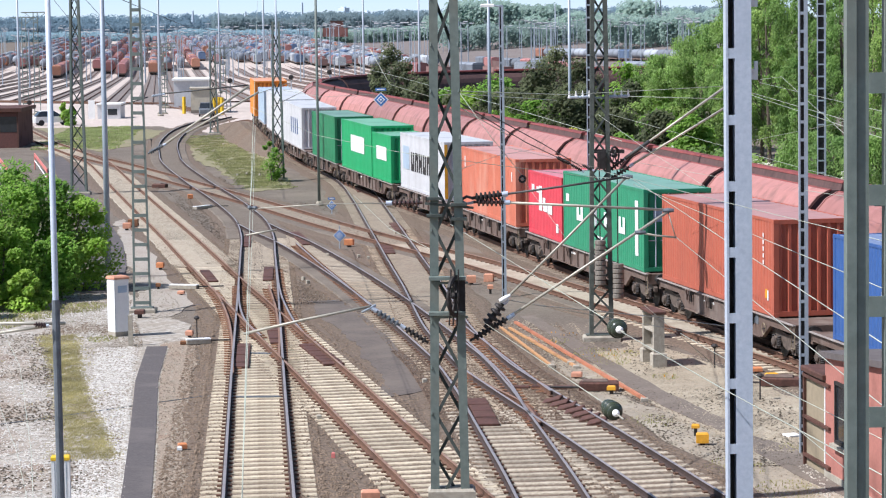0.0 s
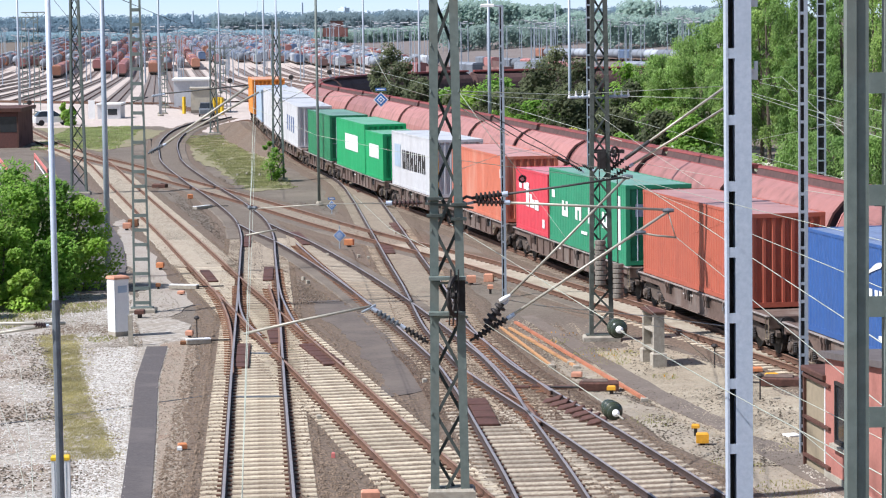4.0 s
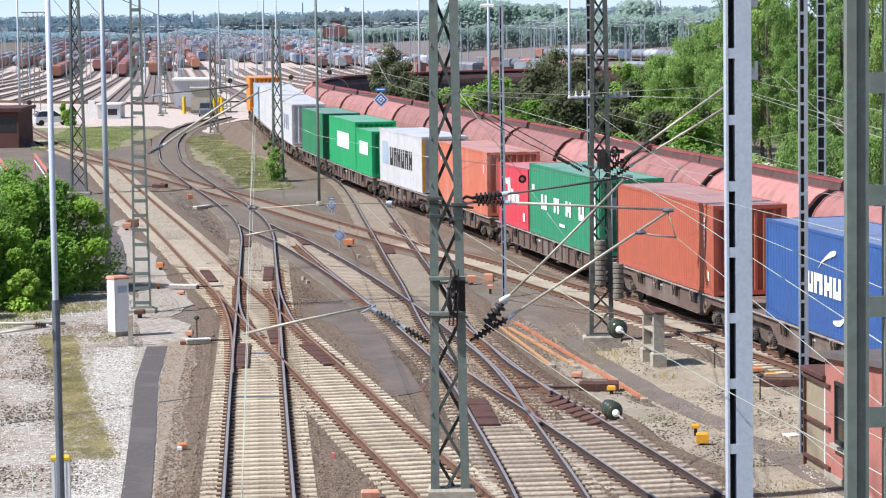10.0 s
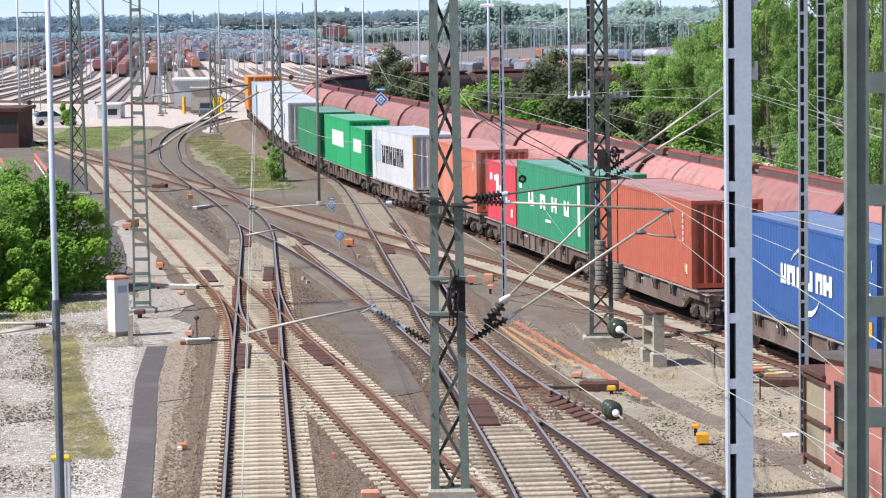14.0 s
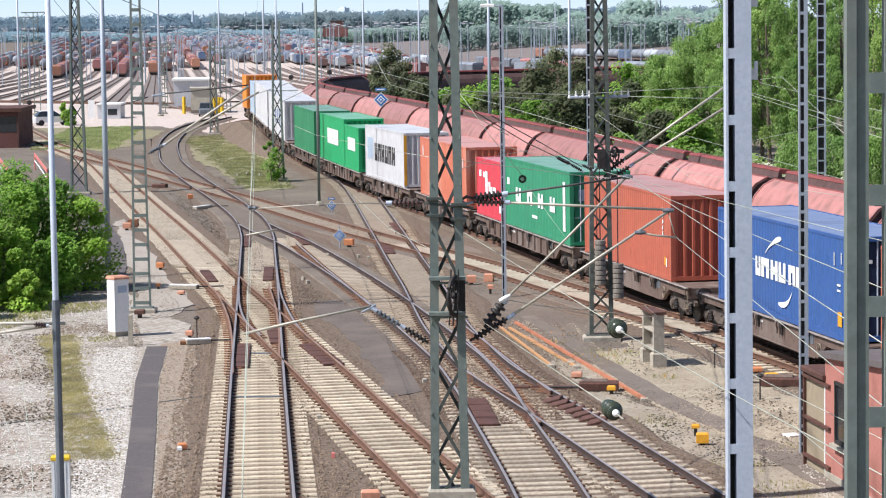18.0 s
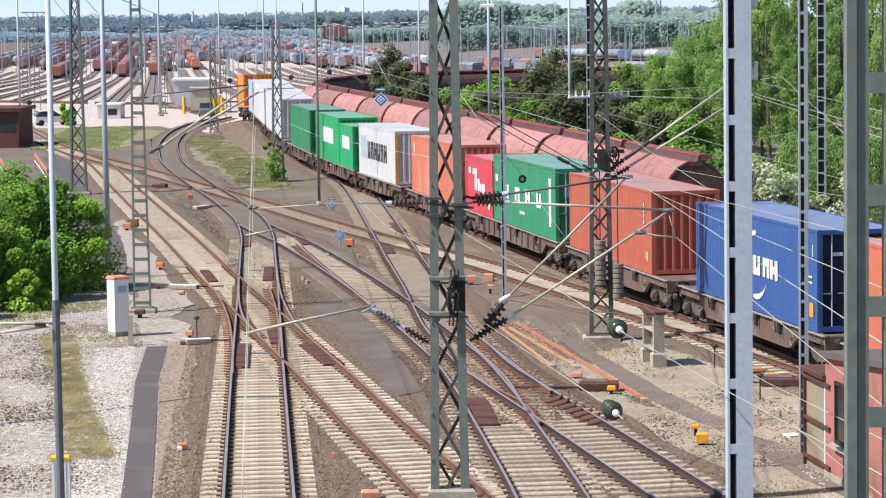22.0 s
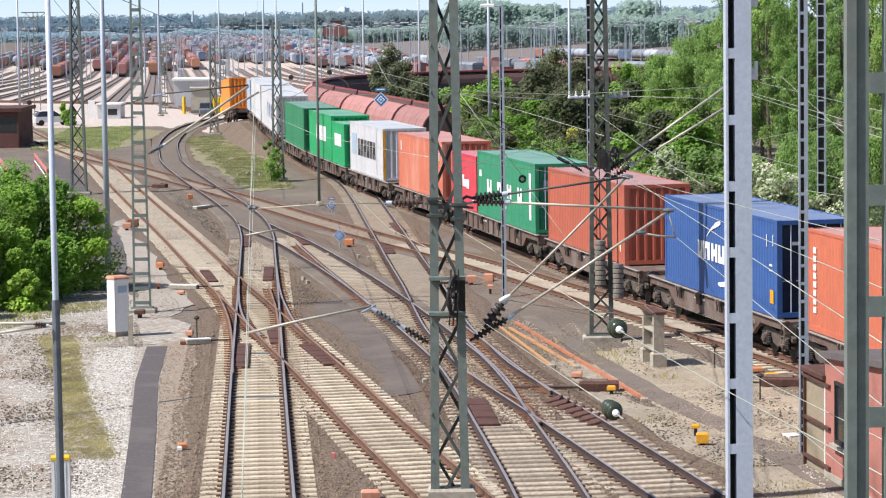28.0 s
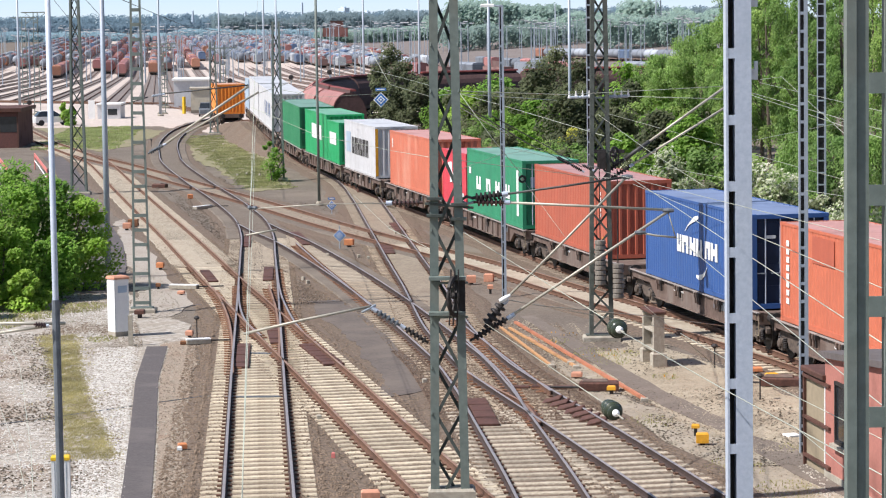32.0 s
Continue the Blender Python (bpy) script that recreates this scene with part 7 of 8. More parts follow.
wire("anchor_wire", [(2.72, 40.41, 5.5), (3.61, 34.00, 5.5), (4.39, 28.71, 5.5), (4.67, 26.80, 5.5)], 0.010, "wire")
wire("anchor_wire", [(0.84, 56.20, 3.86), (2.48, 41.50, 4.26)], 0.010, "wire")
wire("guy_rod", [(1.30, 56.30, 4.33), (2.10, 58.00, 4.00), (5.09, 64.00, 3.03), (7.34, 68.00, 2.29)], 0.016, "tube")
wire("guy_rod", [(2.10, 58.00, 4.00), (5.08, 64.00, 2.81), (7.24, 68.00, 1.97)], 0.012, "tube")
wire("anchor_wire", [(5.31, 70.00, 2.66), (7.39, 72.00, 0.74)], 0.012, "tube")
wire("anchor_wire", [(3.96, 44.29, 5.0), (4.67, 38.20, 5.0), (5.59, 32.07, 5.0)], 0.008, "wire")
wire("anchor_wire", [(4.11, 30.57, 5.5), (4.42, 29.11, 5.3), (4.81, 27.58, 5.1)], 0.007, "wire")
wire("cross_wire", [(0.39, 57.00, 8.76), (3.83, 82.00, 7.90), (6.45, 82.00, 8.00), (8.92, 82.00, 8.10)], 0.014, "wire")
wire("cross_wire", [(0.39, 57.00, 8.70), (3.57, 82.00, 7.73)], 0.012, "wire")
wire("cross_wire", [(5.83, 82.70, 7.80), (8.92, 82.00, 7.69)], 0.014, "wire")
wire("cross_wire", [(0.40, 57.00, 8.72), (1.08, 57.00, 7.75), (1.74, 57.00, 6.91)], 0.010, "wire")
wire("cross_wire", [(1.77, 57.00, 6.79), (2.54, 55.00, 5.75)], 0.006, "wire")
wire("messenger_wire", [(0.40, 57.00, 8.51), (2.22, 70.00, 7.02), (4.02, 82.00, 5.75)], 0.020, "wire_dark")
wire("messenger_wire", [(1.18, 62.00, 8.03), (2.74, 72.00, 6.88), (4.33, 82.00, 5.66)], 0.020, "wire_dark")
wire("messenger_wire", [(0.40, 57.00, 8.41), (1.67, 66.00, 7.39)], 0.016, "wire")
wire("cross_wire", [(0.40, 57.00, 7.27), (3.85, 70.00, 6.09), (3.96, 56.30, 6.85)], 0.010, "wire")
wire("cross_wire", [(0.40, 57.00, 7.08), (1.30, 62.00, 7.10), (2.74, 72.00, 6.77)], 0.008, "wire")
wire("cross_wire", [(9.53, 82.00, 7.89), (10.68, 70.00, 7.48), (11.15, 64.00, 7.34)], 0.012, "wire")
wire("cross_wire", [(9.53, 82.00, 7.82), (10.68, 70.00, 7.30), (11.15, 64.00, 7.12)], 0.012, "wire")
wire("cross_wire", [(9.86, 82.00, 8.18), (10.65, 70.00, 7.94), (11.15, 64.00, 7.80)], 0.010, "wire")
wire("cross_wire", [(9.86, 82.00, 8.28), (10.25, 80.00, 8.41), (10.66, 76.00, 7.65), (10.63, 70.00, 7.12)], 0.010, "wire")
wire("cross_wire", [(9.56, 82.00, 6.39), (11.38, 76.00, 7.16), (11.43, 75.00, 7.26)], 0.008, "wire")
wire("cross_wire", [(4.84, 82.00, 7.28), (5.95, 78.00, 6.43), (7.13, 72.00, 5.66)], 0.010, "wire")
wire("cross_wire", [(5.69, 90.00, 6.99), (8.46, 80.00, 6.36), (10.37, 74.00, 5.90), (11.72, 70.00, 5.60)], 0.009, "wire")
wire("cross_wire", [(6.25, 86.00, 5.57), (8.45, 80.00, 5.39)], 0.009, "wire")
wire("cross_wire", [(2.02, 80.00, 6.39), (4.86, 82.00, 5.62)], 0.010, "wire")
wire("cross_wire", [(-3.10, 118.00, 8.95), (-2.25, 118.00, 7.39), (-0.50, 118.00, 6.84), (0.88, 118.00, 6.97)], 0.022, "wire")
wire("cross_wire", [(-6.42, 90.00, 7.39), (-4.23, 90.00, 6.41), (-1.39, 80.00, 6.33), (-0.19, 56.40, 7.37)], 0.010, "wire")
wire("cross_wire", [(-7.02, 118.00, 7.21), (-5.27, 118.00, 6.88), (-2.66, 118.00, 6.99)], 0.012, "wire")
wire("cross_wire", [(-9.00, 53.50, 4.28), (-7.25, 45.00, 4.50), (-5.68, 36.00, 4.50), (-5.51, 35.00, 3.90)], 0.006, "wire")
wire("cross_wire", [(-9.21, 53.50, 4.07), (-8.12, 48.00, 3.38), (-6.53, 40.00, 3.85), (-5.73, 36.00, 3.71)], 0.006, "wire")
wire("cross_wire", [(-0.29, 56.00, 5.47), (-1.20, 60.00, 5.58), (-2.35, 70.00, 5.70)], 0.008, "wire")
wire("contact_wire", [(6.20, 91.34, 6.0), (3.23, 127.02, 6.0), (-3.35, 198.06, 6.0), (-14.32, 308.08, 6.0)], 0.016, "wire")
wire("cross_wire", [(-10.88, 160.00, 5.94), (-9.32, 200.00, 6.26), (-6.79, 230.00, 7.14)], 0.03, "tube")
wire("cross_wire", [(-10.21, 160.00, 5.08), (-7.62, 200.00, 6.23), (-4.35, 230.00, 7.01)], 0.03, "tube")
wire("cross_wire", [(-21.68, 150.00, 11.61), (-21.38, 158.00, 9.83)], 0.02, "wire_dark")
wire("cross_wire", [(-20.93, 158.00, 11.65), (-23.90, 200.00, 9.01), (-28.54, 280.00, 3.06)], 0.025, "wire_dark")
wire("cross_wire", [(-17.84, 150.00, 11.56), (-23.76, 250.00, 9.75), (-30.40, 400.00, 8.26)], 0.03, "wire_dark")

# big green-glazed end insulators
for p, q, nm in (((2.59, 41.63, 5.5), (2.76, 40.25, 5.5), "w"), ((2.48, 41.50, 4.26), (2.70, 40.60, 4.16), "x")):
    t = thing("egg_insulator", Matrix(), "large dark green ribbed wire insulator", "insulator", "wire insulators")
    p, q = Vector(p), Vector(q)
    d = (q - p).normalized()
    c = (p + q) / 2
    p, q = c - d * 0.22, c + d * 0.22
    part("body", Bag().lathe(p, q, [(f, 0.78 * r) for f, r in ((0, 0.06), (0.06, 0.15), (0.2, 0.155), (0.26, 0.10), (0.32, 0.18), (0.46, 0.185), (0.52, 0.11), (0.58, 0.19), (0.74, 0.195), (0.8, 0.12), (0.86, 0.165), (0.97, 0.15), (1, 0.06))], 20), M["glaze"], t, smooth=True)
    part("pin", Bag().tube([c - d * 0.62, c + d * 0.62], 0.014, 6), M["tube"], t, "steel pin through the insulator")
    part("end_cap", Bag().lathe(q - d * 0.02, q + d * 0.09, [(0, 0.06), (0.6, 0.055), (1, 0.02)], 10), M["white"], t, "white end cap")
t = thing("ring_insulator", FORE, "small dark ring insulator on a wire", "insulator", "wire insulators")
c = Vector((1.73, 57.00, 6.85))
part("ring", Bag().tube([c + Vector((0.065 * math.cos(a), 0, 0.065 * math.sin(a))) for a in [2 * math.pi * k / 14 for k in range(15)]], 0.028, 6), M["cast_iron"], t)
part("core", Bag().lathe(c - Vector((0, 0.02, 0)), c + Vector((0, 0.02, 0)), [(0, 0.035), (1, 0.035)], 8), M["concrete"], t)
for p, q in (((3.46, 80.00, 6.09), (3.98, 82.00, 5.75)), ((3.98, 82.00, 5.75), (4.37, 82.00, 5.52)), ((4.33, 82.00, 5.73), (4.68, 82.00, 5.55))):
    t = thing("wire_insulator", BACK, "dark insulator string in a messenger wire", "insulator", "wire insulators")
    insulator(t, p, q, 0.055, 6, "cast_iron", "dark ribbed insulator")

# blue diamond boards
def diamond(p, s, label, plate=None, post=None, hang=None):
    t = thing("signal_board", Matrix.Translation(p), label, "sign", "blue diamond boards")
    for r, y, m, nm in ((s, 0.0, "white", "border"), (s * 0.86, -0.006, "blue_sign", "board"), (s * 0.55, -0.012, "white", "ring"), (s * 0.36, -0.018, "blue_sign", "core"), (s * 0.17, -0.024, "white", "dot")):
        part(nm, Bag().sweep([[(r, y, 0), (0, y, r), (-r, y, 0), (0, y, -r)], [(r, y + 0.02, 0), (0, y + 0.02, r), (-r, y + 0.02, 0), (0, y + 0.02, -r)]]), M[m], t)
    if plate:
        q = part("plate", Bag().box(-s * 0.7, 0, s * 1.15, s * 0.7, 0.02, s * 1.55), M["blue_sign"], t)
        part("bar", Bag().box(-s * 0.5, -0.006, s * 1.28, s * 0.5, 0, s * 1.42), M["white"], q)
    if post:
        part("post", Bag().tube([(0, 0.04, -post), (0, 0.04, s * 1.5)], 0.03), M["grey_steel"], t)
    if hang:
        part("hanger", Bag().tube([(0, 0.02, s), (0, 0.02, s + hang)], 0.015), M["cast_iron"], t)


diamond((-4.64, 119.00, 0.62), 0.29, "blue and white diamond board on a low post", False, 0.60)
diamond((-5.89, 141.00, 0.43), 0.27, "blue and white diamond board with a small plate", True, 0.5)
diamond((-2.66, 118.00, 6.72), 0.34, "blue and white diamond board hung from a wire", True, None, 0.6)

# ---------------------------------------------------------------- small lineside things


def boards(name, p, q, w, n, label, z=0.02, h=0.09):
    """A row of n dark cover plates between two plan points."""
    p, q = Vector((*p, 0)), Vector((*q, 0))
    d = q - p
    t = thing(name, Matrix.Translation(p) @ Matrix.Rotation(math.atan2(d.y, d.x), 4, "Z"), label, "cover plate", "cover plates between the rails")
    run = d.length / n
    for k in range(n):
        part("plate", Bag().chamfer(run * k + 0.02, -w / 2, z, run * (k + 1) - 0.05, w / 2, z + h + 0.01 * (k % 2), 0.015), M["dark_plate"], t)


for p, q, w, n in (((-6.02, 78.18), (-6.36, 83.77), 0.42, 6), ((-6.94, 104.39), (-7.24, 109.86), 0.40, 4), ((-8.90, 120.13), (-9.35, 127.41), 0.35, 4), ((-3.28, 78.51), (-4.30, 83.53), 0.62, 8), ((1.10, 66.32), (0.82, 70.88), 0.55, 4), ((-9.07, 104.26), (-9.85, 109.03), 0.4, 3), ((-6.17, 120.87), (-7.20, 128.03), 0.5, 3), ((-2.01, 127.77), (-2.45, 132.75), 0.5, 2), ((-2.33, 115.63), (-2.62, 120.27), 0.5, 2), ((-4.78, 157.25), (-5.21, 162.59), 0.5, 2), ((-5.33, 83.94), (-5.74, 88.12), 0.4, 4), ((2.32, 66.76), (2.10, 69.11), 0.35, 3), ((3.56, 72.99), (1.76, 73.18), 0.25, 3)):
    boards("cover_plates", p, q, w, n, "row of dark brown steel cover plates")


t = thing("cover_plates", Matrix(), "stepped row of tilted brown steel plates along the rail", "cover plate", "cover plates between the rails")
a, c = Vector((2.87, 70.26, 0)), Vector((3.85, 66.43, 0))
for k in range(7):
    p = a + (c - a) * (k / 6)
    part("plate", Bag().chamfer(-0.26, -0.17, 0, 0.26, 0.17, 0.07, 0.015), M["dark_plate"], t, m=Matrix.Translation(p + Vector((0, 0, 0.09))) @ Matrix.Rotation(-0.35, 4, "Z") @ Matrix.Rotation(-0.28, 4, "Y") @ Matrix.Rotation(0.2, 4, "X"))


def turnout_rail(pts, label="curved switch rail of the turnout", top="rail_top"):
    line = glide(pts, 12)
    t = thing("switch_rail", Matrix(), label, "rail", "switch rails", "structure")
    part("rail", Bag().sweep(rail_rows(line, 0, 0, line[1][-1], 1.0, RAIL, 0.046)), M["rail_side"], t)
    cap = [(-0.034, 0.1505), (0.034, 0.1505), (0.03, 0.156), (-0.03, 0.156)]
    part("rail_head", Bag().sweep(rail_rows(line, 0, 0, line[1][-1], 1.0, cap, 0.046)), M[top], t)
    plates = Bag()
    for k in range(int(line[1][-1] / 0.6)):
        p, d = on_line(line, 0.3 + 0.6 * k)
        plates.box(-0.26, -0.1, 0.045, 0.26, 0.1, 0.072, Matrix.Translation(p) @ Matrix.Rotation(math.atan2(d.y, d.x) - math.pi / 2, 4, "Z"))
    part("slide_plates", plates, M["rust_plate"], t, "rusty slide plates under the switch rail", kind="stuff")


turnout_rail([(-8.86, 101.04), (-8.07, 95.87), (-7.29, 89.47), (-6.66, 82.86), (-6.13, 76.15)], top="rail_top_rust")
turnout_rail([(-6.91, 109.54), (-6.19, 99.82), (-5.53, 93.09), (-4.77, 87.03), (-3.88, 82.10)])
turnout_rail([(-7.96, 102.65), (-7.30, 94.44), (-6.67, 89.06), (-5.91, 85.14)])
turnout_rail([(-6.70, 101.37), (-5.94, 93.33), (-5.36, 85.69), (-5.01, 79.88)], top="rail_top_rust")
turnout_rail([(-6.69, 120.55), (-5.17, 110.28), (-3.99, 102.73), (-2.62, 93.81)])
turnout_rail([(0.69, 83.15), (1.20, 78.90), (1.75, 73.87), (2.12, 67.84)])
turnout_rail([(0.27, 89.86), (1.14, 83.68), (2.17, 76.23), (2.87, 71.50)])
turnout_rail([(0.54, 76.04), (1.28, 72.55), (2.04, 69.46), (2.36, 65.90)], top="rail_top_rust")


def small_box(name, p, w, d, h, material, label, stalk=0.0, lid=None):
    t = thing(name, pose(*p, 0, 0, 0, rnd.uniform(-12, 12)), label, "box", "lineside boxes")
    if stalk:
        part("foot", Bag().box(-w * 0.2, -d * 0.2, 0, w * 0.2, d * 0.2, stalk), M["cast_iron"], t, "dark foot")
    part("housing", Bag().chamfer(-w / 2, -d / 2, stalk, w / 2, d / 2, stalk + h, 0.03), M[material], t)
    if lid:
        part("lid", Bag().chamfer(-w / 2 - 0.02, -d / 2 - 0.02, stalk + h, w / 2 + 0.02, d / 2 + 0.02, stalk + h + 0.04, 0.015), M[lid], t)


for p, w, h, m, st in (((6.17, 63.20), 0.30, 0.24, "yellow", 0.06), ((6.14, 64.59), 0.2, 0.1, "yellow", 0.2), ((-1.64, 56.62), 0.40, 0.18, "salmon_box", 0.02), ((-11.80, 110.31), 0.3, 0.22, "orange_box", 0.1), ((-15.69, 131.61), 0.4, 0.28, "salmon_box", 0.1), ((-15.62, 133.74), 0.5, 0.35, "rust_plate", 0.05), ((-4.26, 120.25), 0.4, 0.28, "orange_box", 0.08)):
    small_box("lineside_box", p, w, w * 0.8, h, m, {"yellow": "yellow lineside switch box", "salmon_box": "salmon-coloured lineside connection box", "orange_box": "orange lineside connection box", "dark_plate": "rust-brown box at the mast foot", "rust_plate": "rusty orange-brown lineside box", "white": "small white lineside marker", "pink_rail": "small red marker stake"}[m], st)
for p, w, h, m, st in (((1.08, 102.57), 0.36, 0.28, "salmon_box", 0.06), ((1.77, 103.13), 0.36, 0.3, "salmon_box", 0.04), ((1.75, 98.88), 0.22, 0.16, "salmon_box", 0.18), ((3.77, 75.28), 0.3, 0.14, "salmon_box", 0.05), ((4.55, 72.00), 0.24, 0.12, "yellow", 0.12), ((9.00, 75.92), 0.3, 0.12, "orange_box", 0.05), ((9.21, 74.23), 0.34, 0.16, "yellow", 0.06),
                    ((-8.36, 86.6), 0.24, 0.16, "salmon_box", 0.06), ((-10.64, 92.4), 0.34, 0.16, "dark_plate", 0.14), ((-11.05, 102.36), 0.2, 0.14, "rust_plate", 0.1), ((-6.37, 63.57), 0.22, 0.14, "orange_box", 0.04), ((-6.42, 63.40), 0.12, 0.1, "white", 0.03), ((-2.66, 62.01), 0.09, 0.16, "pink_rail", 0.0), ((-14.63, 153.95), 0.3, 0.25, "orange_box", 0.05), ((-9.94, 100.1), 0.26, 0.12, "salmon_box", 0.04), ((-8.36, 84.5), 0.2, 0.12, "rust_plate", 0.02)):
    small_box("lineside_box", p, w, w * 0.8, h, m, {"yellow": "yellow lineside switch box", "salmon_box": "salmon-coloured lineside connection box", "orange_box": "orange lineside connection box", "dark_plate": "rust-brown box at the mast foot", "rust_plate": "rusty orange-brown lineside box", "white": "small white lineside marker", "pink_rail": "small red marker stake"}[m], st)
for p in ((-5.31, 103.49), (-0.57, 74.56), (-3.26, 67.96), (-2.26, 126.81), (-5.03, 115.24), (-3.65, 114.47), (-5.56, 104.87), (-13.59, 176.22), (-13.04, 177.35), (-12.07, 175.85), (-3.21, 113.60), (-2.60, 130.28)):
    t = thing("cable_marker", pose(*p, 0, 0, 0, rnd.uniform(0, 90)), "small pale concrete cable marker", "marker", "cable markers")
    part("stone", Bag().chamfer(-0.06, -0.06, 0, 0.06, 0.06, 0.16, 0.02), M["concrete"], t)

# switch machines and pipes
for p, w, m, lab, turn in (((4.25, 72.70), 1.1, "dark_plate", "long brown switch machine", -4), ((9.37, 73.06), 1.2, "dark_plate", "dark brown switch machine beside the train", -12), ((-17.54, 164.83), 0.9, "dark_plate", "dark red switch machine with a lamp", -20)):
    t = thing("switch_machine", pose(*p, 0, 0, 0, turn), lab, "switch machine", "switch machines")
    part("housing", Bag().chamfer(-w / 2, -0.22, 0.03, w / 2, 0.22, 0.27, 0.05), M[m], t)
    part("cover", Bag().chamfer(-w / 2 + 0.1, -0.18, 0.27, w / 2 - 0.3, 0.18, 0.32, 0.03), M["frame_brown"], t)
    part("drive_rod", Bag().tube([(-w / 2, 0, 0.1), (-w / 2 - 0.9, 0.1, 0.1)], 0.03), M["cast_iron"], t)
for a, c in (((-10.56, 102.29), (-9.48, 101.92)), ((-8.26, 84.43), (-7.51, 84.64)), ((-13.56, 145.13), (-12.82, 146.28))):
    t = thing("drive_casing", Matrix(), "pale flat switch drive casing", "switch machine", "switch machines")
    part("casing", Bag().bar((*a, 0.10), (*c, 0.10), 0.30, 0.13), M["concrete"], t)
    part("cover", Bag().bar((*a, 0.18), (*c, 0.18), 0.29, 0.035), M["white"], t, "pale worn cover plate")
    part("rod", Bag().tube([(*c, 0.12), (c[0] + 1.0, c[1] + 0.1, 0.12)], 0.03), M["cast_iron"], t)
M["tan_pipe"] = mat("amber_pipe_paint", (0.56, 0.30, 0.13), (0.42, 0.23, 0.11), 0.7, grain=8, stain=2)
for a, c, r, hue in (((2.40, 89.06), (5.35, 70.64), 0.045, "rust_pipe"), ((2.17, 87.46), (3.87, 77.47), 0.036, "tan_pipe"), ((1.88, 87.66), (3.15, 77.80), 0.034, "tan_pipe"), ((2.70, 84.76), (3.75, 78.38), 0.03, "rust_pipe")):
    t = thing("steel_pipe", Matrix(), "orange-painted steel bar lying on the ground", "pipe", "orange bars")
    part("bar", Bag().bar((*a, r + 0.01), (*c, r + 0.01), r * 2.2, r * 1.8), M[hue], t)
    part("end_foot", Bag().chamfer(-0.1, -0.12, 0, 0.1, 0.12, 0.09), M["concrete"], t, m=Matrix.Translation((*c, 0.0)))
for px, tilt in (((-8.09, 86.36), 3), ((-23.75, 217.40), -2), ((7.89, 77.03), 2), ((8.44, 70.54), 0)):
    t = thing("lever_post", pose(*px, 0, tilt, 0, 0), "thin dark lever post with a round head", "post", "lever posts")
    part("stem", Bag().tube([(0, 0, 0), (0, 0, 0.62)], 0.022), M["cast_iron"], t)
    part("head", Bag().lathe((0, 0, 0.6), (0, 0, 0.72), [(0, 0.05), (0.5, 0.11), (1, 0.05)], 10), M["cast_iron"], t)

# concrete stand beside the train
t = thing("concrete_stand", pose(6.30, 77.45, 0, 0, 0, 9.5), "weathered concrete stand with open shelves and a rusty top plate", "stand")
for y in (0.0, 1.25):
    part("foot", Bag().chamfer(-0.2, y - 0.08, 0, 0.22, y + 0.3, 0.42, 0.04), M["concrete"], t)
    part("slab", Bag().chamfer(-0.15, y, 0.42, 0.17, y + 0.16, 1.56, 0.02), M["concrete"], t)
part("back_wall", Bag().box(0.08, 0.16, 0.5, 0.17, 1.25, 1.56), M["grimy_concrete"], t)
for z in (0.46, 1.02):
    part("shelf", Bag().chamfer(-0.15, 0.16, z, 0.08, 1.25, z + 0.07, 0.015), M["concrete"], t)
part("top_plate", Bag().chamfer(-0.2, -0.06, 1.56, 0.22, 1.47, 1.64, 0.02), M["dark_plate"], t, "rusty steel top plate")

# grey slab marker box at the foot of the round post
t = thing("cable_cabinet", pose(-8.08, 55.10, 0, 0, 0, 4), "white cable cabinet with a yellow cap", "cabinet")
part("body", Bag().chamfer(-0.19, -0.14, 0, 0.19, 0.14, 1.22, 0.01), M["white"], t)
for x in (-0.12, -0.04, 0.04, 0.12):
    part("groove", Bag().box(x - 0.008, -0.146, 0.05, x + 0.008, -0.141, 1.18), M["grey_steel"], t)
part("cap", Bag().chamfer(-0.2, -0.15, 1.22, 0.2, 0.15, 1.30, 0.02), M["lemon"], t, "yellow cap")

t = thing("marker_post", pose(-10.04, 84.49, 0), "short grey steel marker post", "post")
part("post", Bag().chamfer(-0.07, -0.05, 0, 0.07, 0.05, 1.0, 0.02), M["concrete"], t)

# white lineside cabinet details
cab = bpy.data.objects["switch_cabinet"]
part("notice", Bag().box(-0.14, -0.248, 1.45, 0.2, -0.242, 1.68), M["c_lblue"], cab, "pale printed notice plate")
part("door_gap", Bag().box(-0.255, -0.244, 0.22, -0.245, -0.2405, 1.86), M["grey_steel"], cab)

# brick hut
t = thing("brick_hut", pose(8.46, 58.6, 0, 0, 0, 7.75), "small red-painted hut with a tan-panelled annex", "building")
part("wall", Bag().sweep([[(x, 0, 0), (x, 0, 2.68), (x, -5, 3.05), (x, -5, 0)] for x in (0, 0.24)]), M["brick_red"], t)
part("wall", Bag().box(0.24, -0.24, 0, 4, 0, 2.66), M["brick_red"], t)
part("roof", Bag().sweep([[(x, 0.12, 2.68), (x, 0.12, 2.82), (x, -5.2, 3.22), (x, -5.2, 3.08)] for x in (-0.12, 4.2)]), M["roof_felt"], t)
part("plinth", Bag().box(-0.03, -5, 0, -0.002, 0, 0.16), M["concrete"], t)
w = part("window", Bag().box(-0.012, -1.75, 0.98, -0.004, -0.95, 2.2), M["glass"], t, "dark window")
